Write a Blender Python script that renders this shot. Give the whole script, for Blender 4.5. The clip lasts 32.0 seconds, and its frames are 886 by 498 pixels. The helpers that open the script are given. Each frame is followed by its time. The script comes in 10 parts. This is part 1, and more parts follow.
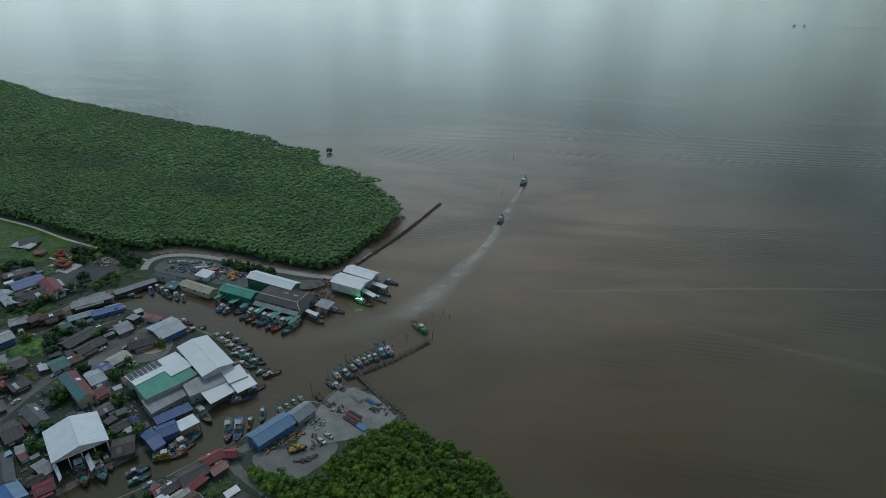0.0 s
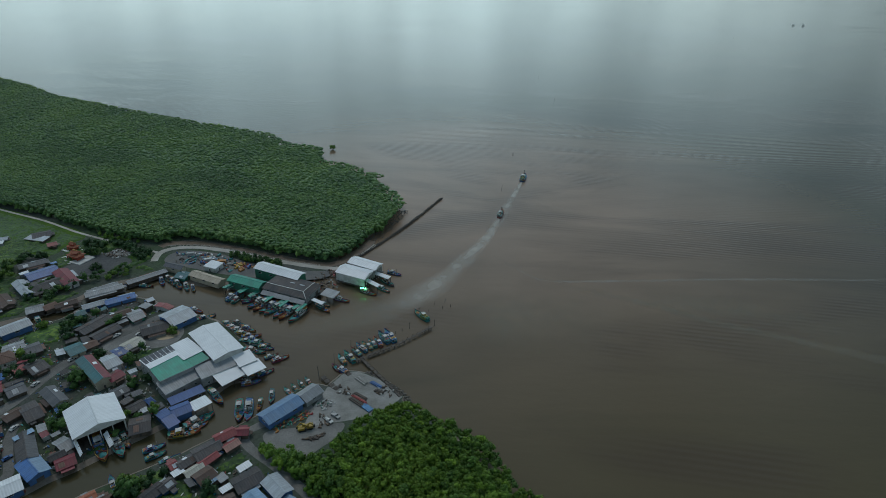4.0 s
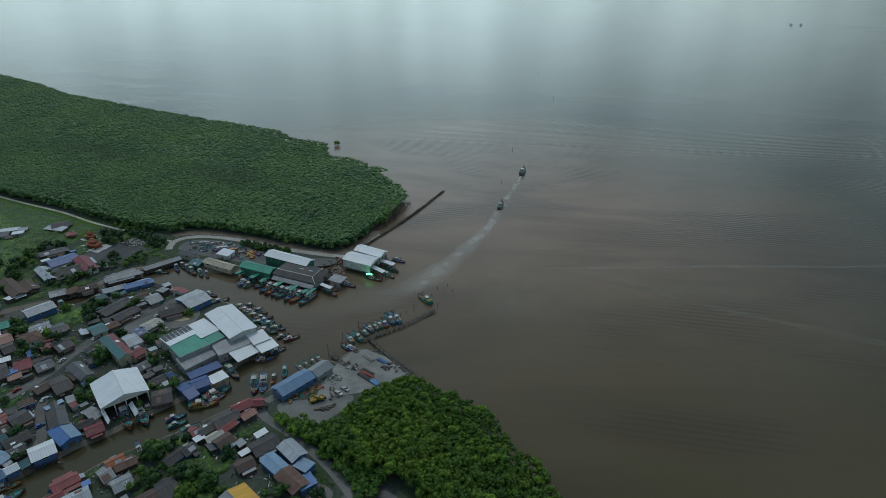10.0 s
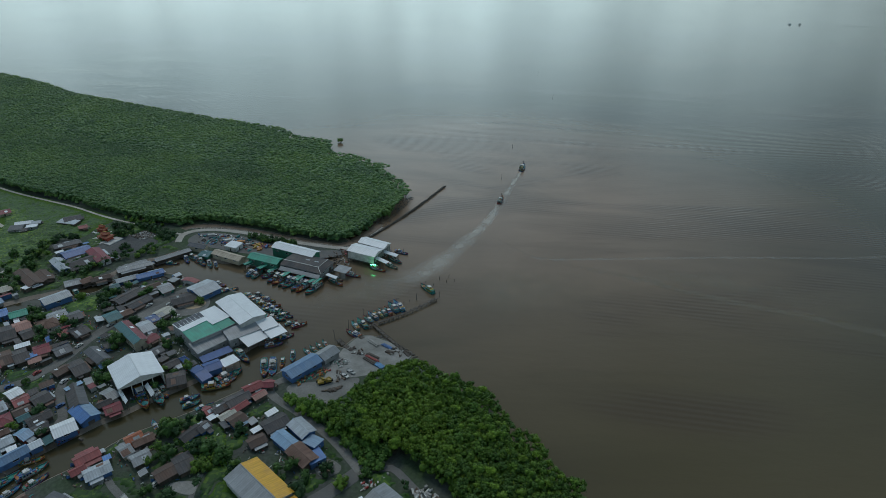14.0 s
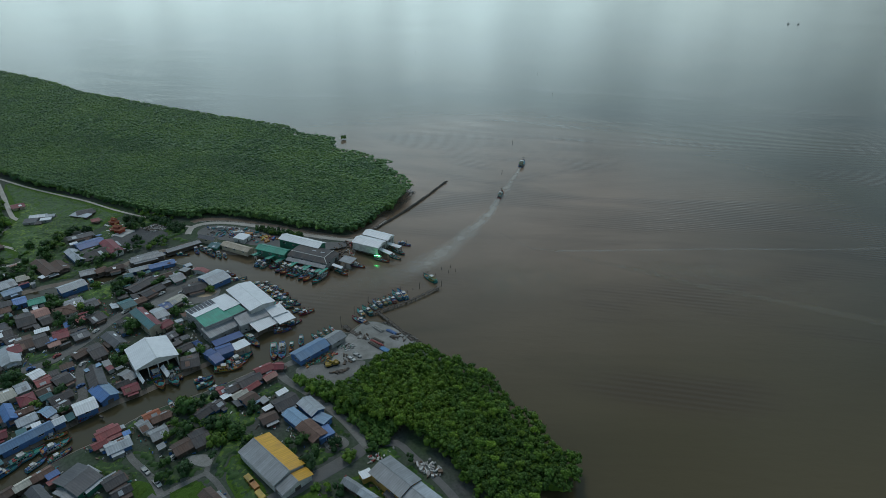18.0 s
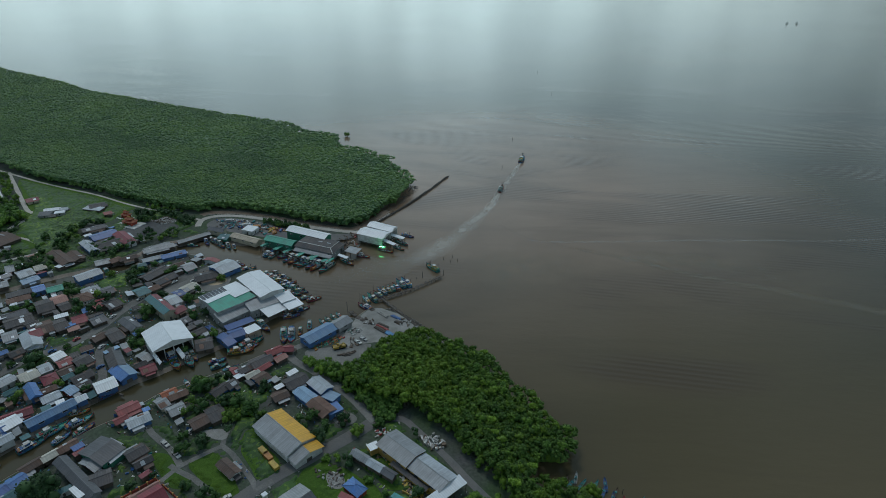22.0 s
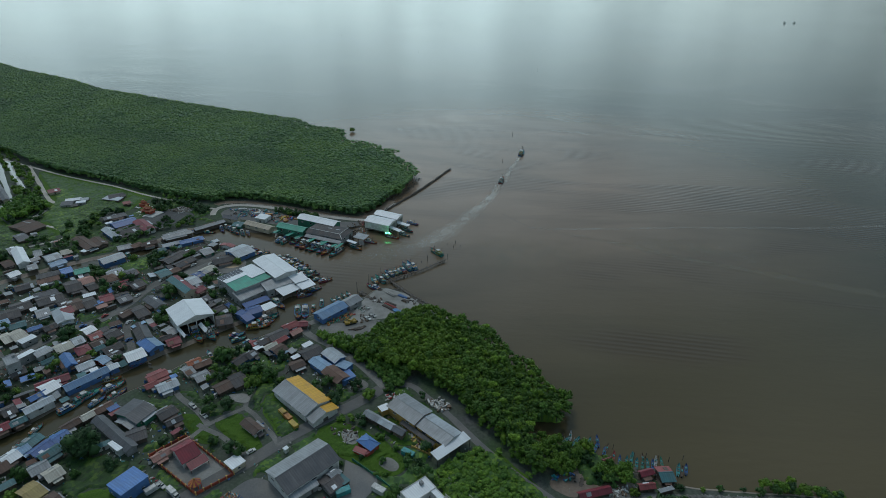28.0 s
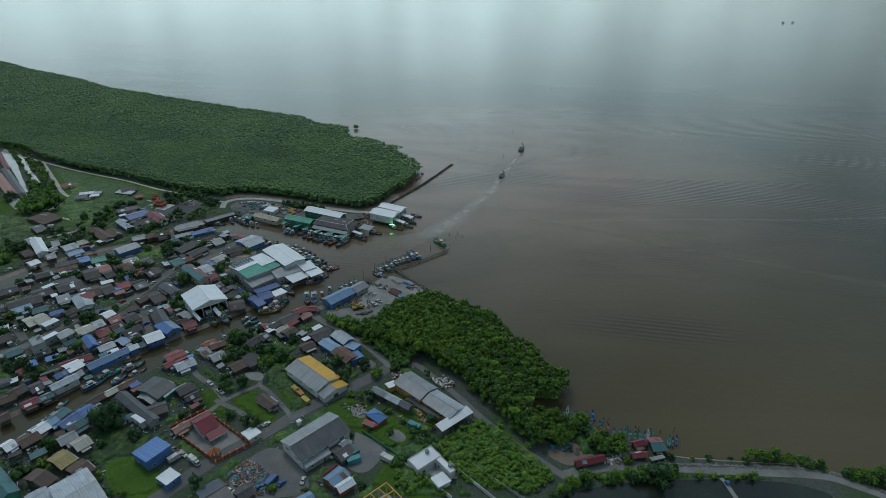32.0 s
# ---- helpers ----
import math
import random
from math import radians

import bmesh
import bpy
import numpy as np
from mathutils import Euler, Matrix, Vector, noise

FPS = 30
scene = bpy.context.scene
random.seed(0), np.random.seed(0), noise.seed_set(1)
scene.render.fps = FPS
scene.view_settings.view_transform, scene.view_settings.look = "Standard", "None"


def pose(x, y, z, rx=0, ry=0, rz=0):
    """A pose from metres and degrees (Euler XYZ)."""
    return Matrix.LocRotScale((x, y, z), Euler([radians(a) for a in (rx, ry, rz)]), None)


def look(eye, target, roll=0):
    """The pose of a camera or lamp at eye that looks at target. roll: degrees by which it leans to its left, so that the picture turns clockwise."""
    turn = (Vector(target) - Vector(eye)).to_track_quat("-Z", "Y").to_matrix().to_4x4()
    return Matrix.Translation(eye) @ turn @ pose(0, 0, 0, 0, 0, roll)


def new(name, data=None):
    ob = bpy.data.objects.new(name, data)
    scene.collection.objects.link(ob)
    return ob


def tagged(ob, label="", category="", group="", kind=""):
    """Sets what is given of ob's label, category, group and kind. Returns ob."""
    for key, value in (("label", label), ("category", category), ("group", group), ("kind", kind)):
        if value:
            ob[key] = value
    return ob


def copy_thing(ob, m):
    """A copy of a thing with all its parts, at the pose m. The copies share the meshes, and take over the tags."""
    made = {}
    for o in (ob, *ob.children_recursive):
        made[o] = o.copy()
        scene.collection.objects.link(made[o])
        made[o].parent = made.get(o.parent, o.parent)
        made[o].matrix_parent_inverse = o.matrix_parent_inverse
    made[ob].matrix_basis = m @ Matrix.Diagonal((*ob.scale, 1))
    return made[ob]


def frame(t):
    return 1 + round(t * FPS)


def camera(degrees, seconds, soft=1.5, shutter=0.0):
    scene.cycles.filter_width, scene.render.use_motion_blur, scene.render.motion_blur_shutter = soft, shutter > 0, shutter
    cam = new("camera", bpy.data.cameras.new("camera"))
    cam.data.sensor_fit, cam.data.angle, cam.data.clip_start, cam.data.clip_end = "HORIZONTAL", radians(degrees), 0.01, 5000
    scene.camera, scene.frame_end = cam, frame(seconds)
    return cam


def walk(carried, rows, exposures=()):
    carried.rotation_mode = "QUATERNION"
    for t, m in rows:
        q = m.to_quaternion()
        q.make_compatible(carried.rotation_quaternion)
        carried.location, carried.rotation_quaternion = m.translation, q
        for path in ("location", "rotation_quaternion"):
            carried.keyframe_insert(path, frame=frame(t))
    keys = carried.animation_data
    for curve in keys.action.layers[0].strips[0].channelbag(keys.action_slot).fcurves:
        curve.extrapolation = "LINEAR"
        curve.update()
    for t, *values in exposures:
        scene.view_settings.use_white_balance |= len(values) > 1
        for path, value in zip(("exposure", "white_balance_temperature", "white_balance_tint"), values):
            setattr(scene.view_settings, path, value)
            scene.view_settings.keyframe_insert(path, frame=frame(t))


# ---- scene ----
cam = camera(75.04, 32.0, 0.7)
# seconds, x, y, z, yaw, pitch, roll
ROWS = [
    (0.0, -0.000, 0.000, 200.000, 0.0000, -27.4559, 2.3824),
    (1.0, -0.066, -3.342, 200.007, 0.0181, -27.4441, 2.3577),
    (2.0, -0.134, -6.641, 200.015, 0.0362, -27.4323, 2.3331),
    (3.0, -0.206, -9.911, 200.022, 0.0542, -27.4206, 2.3084),
    (4.0, -0.280, -13.164, 200.031, 0.0723, -27.4088, 2.2837),
    (5.0, -0.358, -16.408, 200.039, 0.0904, -27.3970, 2.2591),
    (6.0, -0.440, -19.656, 200.048, 0.1085, -27.3852, 2.2344),
    (7.0, -0.527, -22.915, 200.058, 0.1266, -27.3734, 2.2097),
    (8.0, -0.618, -26.194, 200.068, 0.1447, -27.3617, 2.1851),
    (9.0, -0.714, -29.501, 200.078, 0.1627, -27.3499, 2.1604),
    (10.0, -0.816, -32.843, 200.088, 0.1808, -27.3381, 2.1357),
    (11.0, -0.924, -36.226, 200.099, 0.1989, -27.3263, 2.1111),
    (12.0, -1.038, -39.656, 200.111, 0.2170, -27.3145, 2.0864),
    (13.0, -1.158, -43.136, 200.122, 0.2351, -27.3027, 2.0617),
    (14.0, -1.286, -46.672, 200.134, 0.2532, -27.2910, 2.0371),
    (15.0, -1.421, -50.265, 200.147, 0.2712, -27.2792, 2.0124),
    (16.0, -1.564, -53.919, 200.160, 0.2893, -27.2674, 1.9877),
    (17.0, -1.714, -57.635, 200.173, 0.3074, -27.2556, 1.9631),
    (18.0, -1.874, -61.414, 200.187, 0.3255, -27.2438, 1.9384),
    (19.0, -2.042, -65.256, 200.201, 0.3436, -27.2321, 1.9137),
    (20.0, -2.220, -69.160, 200.215, 0.3617, -27.2203, 1.8891),
    (21.0, -2.407, -73.125, 200.230, 0.3797, -27.2085, 1.8644),
    (22.0, -2.604, -77.149, 200.245, 0.3978, -27.1967, 1.8397),
    (23.0, -2.812, -81.229, 200.261, 0.4159, -27.1849, 1.8151),
    (24.0, -3.030, -85.361, 200.276, 0.4340, -27.1731, 1.7904),
    (25.0, -3.260, -89.541, 200.293, 0.4521, -27.1614, 1.7657),
    (26.0, -3.501, -93.763, 200.309, 0.4702, -27.1496, 1.7411),
    (27.0, -3.754, -98.022, 200.327, 0.4882, -27.1378, 1.7164),
    (28.0, -4.019, -102.310, 200.344, 0.5063, -27.1260, 1.6917),
    (29.0, -4.297, -106.621, 200.362, 0.5244, -27.1142, 1.6671),
    (30.0, -4.588, -110.946, 200.380, 0.5425, -27.1025, 1.6424),
    (31.0, -4.893, -115.276, 200.399, 0.5606, -27.0907, 1.6177),
    (32.0, -5.211, -119.602, 200.418, 0.5787, -27.0789, 1.5931),
]


def seen(x, y, z, yaw, pitch, roll):
    return pose(x, y, z, 0, 0, yaw) @ pose(0, 0, 0, 90 + pitch) @ pose(0, 0, 0, 0, 0, roll)


EXPOSURE = -0.32
walk(cam, [(t, seen(*row)) for t, *row in ROWS], [(0.0, EXPOSURE - 0.08), (12.0, EXPOSURE - 0.02), (32.0, EXPOSURE + 0.05)])
from mathutils import geometry

# ---------------------------------------------------------------- world, sun
world = bpy.data.worlds.new("sky")
scene.world = world
world.use_nodes = True
wn, wl = world.node_tree.nodes, world.node_tree.links
wn.clear()
sky = wn.new("ShaderNodeTexSky")
sky.sky_type = "NISHITA"
sky.sun_disc = False
SUN_EL, SUN_AZ = 58.0, -24.0          # degrees; azimuth from +y towards +x
sky.sun_elevation, sky.sun_rotation = radians(SUN_EL), radians(SUN_AZ)
sky.air_density, sky.dust_density, sky.ozone_density = 1.0, 5.0, 3.0
# a broken overcast: cloud grey from noise, paler towards the horizon, laid over the clear sky
coord = wn.new("ShaderNodeTexCoord")
stretch = wn.new("ShaderNodeMapping")
stretch.inputs["Scale"].default_value = (1.0, 1.0, 2.2)
clouds = wn.new("ShaderNodeTexNoise")
clouds.inputs["Scale"].default_value, clouds.inputs["Detail"].default_value = 3.6, 5.0
ramp = wn.new("ShaderNodeValToRGB")
ramp.color_ramp.elements[0].position, ramp.color_ramp.elements[1].position = 0.36, 0.64
ramp.color_ramp.elements[0].color, ramp.color_ramp.elements[1].color = (0.46, 0.61, 0.655, 1), (0.76, 0.96, 1.0, 1)
# rain shafts hang below the clouds: streaks that run down to the horizon
hang = wn.new("ShaderNodeMapping")
hang.inputs["Scale"].default_value, hang.inputs["Location"].default_value = (1.0, 1.0, 0.12), (0.35, 0.0, 0.0)
shafts = wn.new("ShaderNodeTexNoise")
shafts.inputs["Scale"].default_value, shafts.inputs["Detail"].default_value, shafts.inputs["Roughness"].default_value = 7.0, 4.0, 0.6
veil = wn.new("ShaderNodeMapRange")
veil.inputs["From Min"].default_value, veil.inputs["From Max"].default_value = 0.35, 0.66
veil.inputs["To Min"].default_value, veil.inputs["To Max"].default_value = 0.82, 1.2
rain = wn.new("ShaderNodeVectorMath")
rain.operation = "MULTIPLY"
split = wn.new("ShaderNodeSeparateXYZ")
rise = wn.new("ShaderNodeValToRGB")
rise.color_ramp.elements[0].position, rise.color_ramp.elements[1].position = 0.0, 0.5
rise.color_ramp.elements[0].color, rise.color_ramp.elements[1].color = (1.66, 1.68, 1.64, 1), (0.55, 0.65, 0.76, 1)
shade = wn.new("ShaderNodeMixRGB")
shade.blend_type, shade.inputs[0].default_value = "MULTIPLY", 1.0
sunward = wn.new("ShaderNodeVectorMath")
sunward.operation, sunward.inputs[1].default_value = "DOT_PRODUCT", (math.sin(radians(SUN_AZ)), math.cos(radians(SUN_AZ)), 0.0)
glow = wn.new("ShaderNodeMapRange")
glow.interpolation_type = "SMOOTHSTEP"
glow.inputs["From Min"].default_value, glow.inputs["From Max"].default_value = 0.45, 1.0
glow.inputs["To Min"].default_value, glow.inputs["To Max"].default_value = 0.63, 1.58
both = wn.new("ShaderNodeVectorMath")
both.operation = "MULTIPLY"
grey = wn.new("ShaderNodeMixRGB")
grey.blend_type, grey.inputs[0].default_value = "MIX", 0.74
skyscale = wn.new("ShaderNodeMixRGB")
skyscale.blend_type, skyscale.inputs[0].default_value, skyscale.inputs[2].default_value = "MULTIPLY", 1.0, (0.075, 0.1, 0.115, 1)
bg = wn.new("ShaderNodeBackground")
out = wn.new("ShaderNodeOutputWorld")
wl.new(coord.outputs["Generated"], stretch.inputs["Vector"])
wl.new(coord.outputs["Generated"], split.inputs[0])
wl.new(split.outputs["Z"], rise.inputs[0])
wl.new(stretch.outputs[0], clouds.inputs["Vector"])
wl.new(clouds.outputs["Fac"], ramp.inputs[0])
wl.new(ramp.outputs[0], shade.inputs[1])
wl.new(coord.outputs["Generated"], sunward.inputs[0])
wl.new(sunward.outputs["Value"], glow.inputs["Value"])
wl.new(glow.outputs[0], both.inputs[0])
wl.new(rise.outputs[0], both.inputs[1])
wl.new(coord.outputs["Generated"], hang.inputs["Vector"])
wl.new(hang.outputs[0], shafts.inputs["Vector"])
wl.new(shafts.outputs["Fac"], veil.inputs["Value"])
wl.new(both.outputs[0], rain.inputs[0])
wl.new(veil.outputs[0], rain.inputs[1])
wl.new(rain.outputs[0], shade.inputs[2])
wl.new(sky.outputs[0], skyscale.inputs[1])
wl.new(skyscale.outputs[0], grey.inputs[1])
wl.new(shade.outputs[0], grey.inputs[2])
wl.new(grey.outputs[0], bg.inputs[0])
bg.inputs[1].default_value = 1.0
wl.new(bg.outputs[0], out.inputs[0])
sun = new("sun", bpy.data.lights.new("sun", "SUN"))
sun.data.energy, sun.data.angle, sun.data.color = 0.8, radians(16), (1.0, 0.96, 0.90)
az, el = radians(SUN_AZ), radians(SUN_EL)
sun.matrix_world = look((math.sin(az) * math.cos(el) * 900, math.cos(az) * math.cos(el) * 900, math.sin(el) * 900), (0, 0, 0))


# ---------------------------------------------------------------- materials
def material(name, colour, rough=0.8, metal=0.0, tone=0.25, scale=0.3, fine=4.0, second=None, amount=0.5, bump=0.15, stripe=0.0, spread=0.18, spec=0.5, clumps=0.0):
    """A worn surface: base colour broken by coarse and fine noise, a second colour in stains, relief, and sheet ribs if stripe is set."""
    m = bpy.data.materials.new(name)
    m.use_nodes = True
    n, l = m.node_tree.nodes, m.node_tree.links
    bs = n["Principled BSDF"]
    bs.inputs["Roughness"].default_value, bs.inputs["Metallic"].default_value = rough, metal
    bs.inputs["Specular IOR Level"].default_value = spec
    tc = n.new("ShaderNodeTexCoord")
    info = n.new("ShaderNodeObjectInfo")
    shift = n.new("ShaderNodeVectorMath")
    shift.operation = "MULTIPLY_ADD"
    l.new(info.outputs["Random"], shift.inputs[0])
    shift.inputs[1].default_value = (70, 40, 90)
    l.new(tc.outputs["Object"], shift.inputs[2])
    big, small = n.new("ShaderNodeTexNoise"), n.new("ShaderNodeTexNoise")
    for node, sc, det in ((big, scale, 4), (small, fine, 3)):
        node.inputs["Scale"].default_value, node.inputs["Detail"].default_value = sc, det
        l.new(shift.outputs[0], node.inputs["Vector"])
    stain = n.new("ShaderNodeValToRGB")
    stain.color_ramp.elements[0].position, stain.color_ramp.elements[1].position = 0.5 - 0.25 * amount, 0.72
    other = second or tuple(c * 0.6 for c in colour)
    stain.color_ramp.elements[0].color, stain.color_ramp.elements[1].color = (*colour, 1), (*other, 1)
    l.new(big.outputs["Fac"], stain.inputs[0])
    hsv = n.new("ShaderNodeHueSaturation")
    rng = n.new("ShaderNodeMapRange")
    rng.inputs["To Min"].default_value, rng.inputs["To Max"].default_value = 1 - spread, 1 + spread
    l.new(info.outputs["Random"], rng.inputs["Value"])
    l.new(rng.outputs[0], hsv.inputs["Value"])
    l.new(stain.outputs[0], hsv.inputs["Color"])
    mul = n.new("ShaderNodeMixRGB")
    mul.blend_type, mul.inputs[0].default_value = "MULTIPLY", tone * 2
    l.new(hsv.outputs[0], mul.inputs[1])
    l.new(small.outputs["Fac"], mul.inputs[2])
    gain = n.new("ShaderNodeMixRGB")
    gain.blend_type, gain.inputs[0].default_value = "MULTIPLY", 1.0
    gain.inputs[2].default_value = (1 + tone, 1 + tone, 1 + tone, 1)
    l.new(mul.outputs[0], gain.inputs[1])
    last = gain.outputs[0]
    if clumps:
        geo, tint = n.new("ShaderNodeNewGeometry"), n.new("ShaderNodeHueSaturation")
        for socket, low, high in (("Value", 1 - clumps, 1 + clumps), ("Hue", 0.512, 0.488)):
            each = n.new("ShaderNodeMapRange")
            each.inputs["To Min"].default_value, each.inputs["To Max"].default_value = low, high
            l.new(geo.outputs["Random Per Island"], each.inputs["Value"])
            l.new(each.outputs[0], tint.inputs[socket])
        l.new(last, tint.inputs["Color"])
        last = tint.outputs[0]
    bmp = n.new("ShaderNodeBump")
    bmp.inputs["Strength"].default_value, bmp.inputs["Distance"].default_value = bump, 0.2
    height = small.outputs["Fac"]
    if stripe:
        wave = n.new("ShaderNodeTexWave")
        wave.wave_type, wave.bands_direction, wave.wave_profile = "BANDS", "X", "SIN"
        wave.inputs["Scale"].default_value, wave.inputs["Distortion"].default_value = stripe, 0.15
        l.new(tc.outputs["Object"], wave.inputs["Vector"])
        seam = n.new("ShaderNodeMixRGB")
        seam.blend_type, seam.inputs[0].default_value = "MULTIPLY", 0.11
        streak, run, wash = n.new("ShaderNodeTexNoise"), n.new("ShaderNodeMapping"), n.new("ShaderNodeMapRange")
        run.inputs["Scale"].default_value = (1.3, 0.12, 0.12)
        streak.inputs["Scale"].default_value, streak.inputs["Detail"].default_value = 1.0, 4
        wash.inputs["From Min"].default_value, wash.inputs["From Max"].default_value = 0.3, 0.7
        wash.inputs["To Min"].default_value, wash.inputs["To Max"].default_value = 1 - tone * 0.9, 1 + tone * 0.5
        l.new(shift.outputs[0], run.inputs["Vector"])
        l.new(run.outputs[0], streak.inputs["Vector"])
        l.new(streak.outputs["Fac"], wash.inputs["Value"])
        washed = n.new("ShaderNodeVectorMath")
        washed.operation = "MULTIPLY"
        l.new(last, washed.inputs[0])
        l.new(wash.outputs[0], washed.inputs[1])
        l.new(washed.outputs[0], seam.inputs[1])
        l.new(wave.outputs["Fac"], seam.inputs[2])
        last, height = seam.outputs[0], wave.outputs["Fac"]
    l.new(last, bs.inputs["Base Color"])
    l.new(height, bmp.inputs["Height"])
    l.new(bmp.outputs[0], bs.inputs["Normal"])
    return m


def sheet(name, colour, second=None, amount=0.5, rough=0.5, spread=0.15, tone=0.2):
    return material(name, colour, rough, 0.0, tone, 0.18, 2.5, second, amount, 0.1, 0.32, spread)


RUST = (0.16, 0.075, 0.045)
ROOF = {
    "white": (sheet("white_sheet", (0.76, 0.79, 0.82), (0.68, 0.71, 0.74), 0.3, 0.45, 0.08, 0.08), "white sheet-metal"),
    "grey": (sheet("grey_sheet", (0.30, 0.32, 0.34), (0.22, 0.23, 0.24)), "grey sheet-metal"),
    "pale": (sheet("pale_sheet", (0.45, 0.50, 0.55), (0.33, 0.35, 0.37)), "pale blue-grey sheet-metal"),
    "dark": (sheet("dark_sheet", (0.070, 0.072, 0.080), (0.12, 0.10, 0.092), 0.7, 0.75, 0.3, 0.3), "dark weathered"),
    "slate": (sheet("slate_sheet", (0.085, 0.092, 0.105), (0.13, 0.13, 0.14), 0.5, 0.6), "dark grey sheet-metal"),
    "brown": (sheet("brown_sheet", (0.115, 0.088, 0.077), (0.13, 0.075, 0.055), 0.7, 0.8), "brown rusty"),
    "rust": (sheet("rust_sheet", (0.23, 0.145, 0.115), (0.14, 0.08, 0.06), 0.9, 0.85), "rusted sheet-metal"),
    "red": (sheet("red_sheet", (0.32, 0.07, 0.07), (0.22, 0.06, 0.06), 0.5, 0.55), "red sheet-metal"),
    "maroon": (sheet("maroon_sheet", (0.25, 0.028, 0.045), (0.15, 0.03, 0.04), 0.5, 0.55), "dark red"),
    "orange": (sheet("orange_tile", (0.42, 0.14, 0.07), (0.3, 0.09, 0.05), 0.6, 0.7), "orange tiled"),
    "pink": (sheet("pink_sheet", (0.42, 0.22, 0.18), (0.35, 0.2, 0.17), 0.5, 0.7), "faded salmon"),
    "blue": (sheet("blue_sheet", (0.075, 0.20, 0.50), (0.10, 0.20, 0.40), 0.5, 0.5), "blue sheet-metal"),
    "navy": (sheet("navy_sheet", (0.055, 0.115, 0.31), (0.06, 0.115, 0.25), 0.4, 0.5), "dark blue sheet-metal"),
    "sky": (sheet("sky_sheet", (0.22, 0.36, 0.52), (0.2, 0.3, 0.42), 0.4, 0.5), "light blue sheet-metal"),
    "steel": (sheet("steel_sheet", (0.13, 0.25, 0.43), (0.16, 0.25, 0.37), 0.5, 0.5), "steel-blue sheet-metal"),
    "green": (sheet("green_sheet", (0.02, 0.30, 0.21), (0.03, 0.22, 0.17), 0.3, 0.5), "green sheet-metal"),
    "teal": (sheet("teal_sheet", (0.05, 0.17, 0.19), (0.07, 0.14, 0.15), 0.5, 0.6), "teal sheet-metal"),
    "beige": (sheet("beige_sheet", (0.48, 0.41, 0.32), (0.38, 0.32, 0.25), 0.4, 0.7), "beige sheet-metal"),
    "cream": (sheet("cream_sheet", (0.55, 0.53, 0.46), (0.42, 0.38, 0.32), 0.5, 0.7), "cream sheet-metal"),
    "yellow": (sheet("yellow_sheet", (0.74, 0.40, 0.03), (0.64, 0.34, 0.05), 0.3, 0.55), "yellow sheet-metal"),
    "ochre": (sheet("ochre_sheet", (0.42, 0.33, 0.13), (0.3, 0.22, 0.1), 0.6, 0.7), "faded yellow sheet-metal"),
    "solar": (material("solar_panel", (0.045, 0.05, 0.065), 0.25, 0.0, 0.1, 0.3, 3.0, (0.07, 0.075, 0.09), 0.3, 0.05, 0.9, 0.1), "solar-panelled"),
}
WALL = {
    "white": material("white_wall", (0.66, 0.66, 0.64), 0.85, 0, 0.2, 0.4, 3, (0.45, 0.43, 0.4), 0.5),
    "cream": material("cream_wall", (0.55, 0.48, 0.36), 0.85, 0, 0.2, 0.4, 3, (0.4, 0.34, 0.26), 0.5),
    "grey": material("grey_wall", (0.34, 0.34, 0.34), 0.9, 0, 0.25, 0.4, 3, (0.22, 0.22, 0.21), 0.6),
    "blue": material("blue_wall", (0.07, 0.17, 0.38), 0.8, 0, 0.2, 0.4, 3, (0.06, 0.12, 0.25), 0.5),
    "green": material("green_wall", (0.04, 0.22, 0.14), 0.8, 0, 0.2, 0.4, 3, (0.05, 0.15, 0.1), 0.5),
    "wood": material("wood_wall", (0.16, 0.12, 0.09), 0.9, 0, 0.25, 0.4, 3, (0.09, 0.075, 0.06), 0.6, 0.15, 1.6),
    "red": material("red_wall", (0.42, 0.075, 0.035), 0.85, 0, 0.2, 0.4, 3, (0.2, 0.05, 0.04), 0.5),
    "yellow": material("yellow_wall", (0.6, 0.38, 0.1), 0.85, 0, 0.2, 0.4, 3, (0.45, 0.28, 0.1), 0.5),
}
GLASS = material("window_glass", (0.03, 0.04, 0.05), 0.15, 0, 0.05, 0.5, 2)
TRIM = material("pale_trim", (0.6, 0.6, 0.58), 0.7, 0, 0.1)
TIMBER = material("old_timber", (0.12, 0.1, 0.085), 0.9, 0, 0.3, 0.6, 5, (0.07, 0.06, 0.05))
CONCRETE = material("concrete", (0.36, 0.35, 0.33), 0.9, 0, 0.2, 0.12, 2.0, (0.25, 0.24, 0.22), 0.7)
GRAVEL = material("gravel", (0.24, 0.232, 0.218), 0.95, 0, 0.3, 0.09, 1.6, (0.13, 0.128, 0.118), 0.8, 0.06)
ASPHALT = material("asphalt", (0.14, 0.14, 0.14), 0.9, 0, 0.2, 0.1, 1.5, (0.2, 0.19, 0.175), 0.6)
WORN = material("worn_yard", (0.29, 0.285, 0.27), 0.9, 0, 0.25, 0.14, 1.6, (0.17, 0.165, 0.15), 0.9, 0.06)
PALE = material("pale_concrete", (0.50, 0.47, 0.43), 0.9, 0, 0.2, 0.12, 2.0, (0.36, 0.33, 0.29), 0.7)
ROCK = material("pale_rock", (0.25, 0.245, 0.23), 0.9, 0, 0.3, 0.4, 2, (0.14, 0.135, 0.12), 0.7)
SAND = material("sand", (0.45, 0.34, 0.22), 0.95, 0, 0.2, 0.2, 2, (0.38, 0.29, 0.2), 0.5)
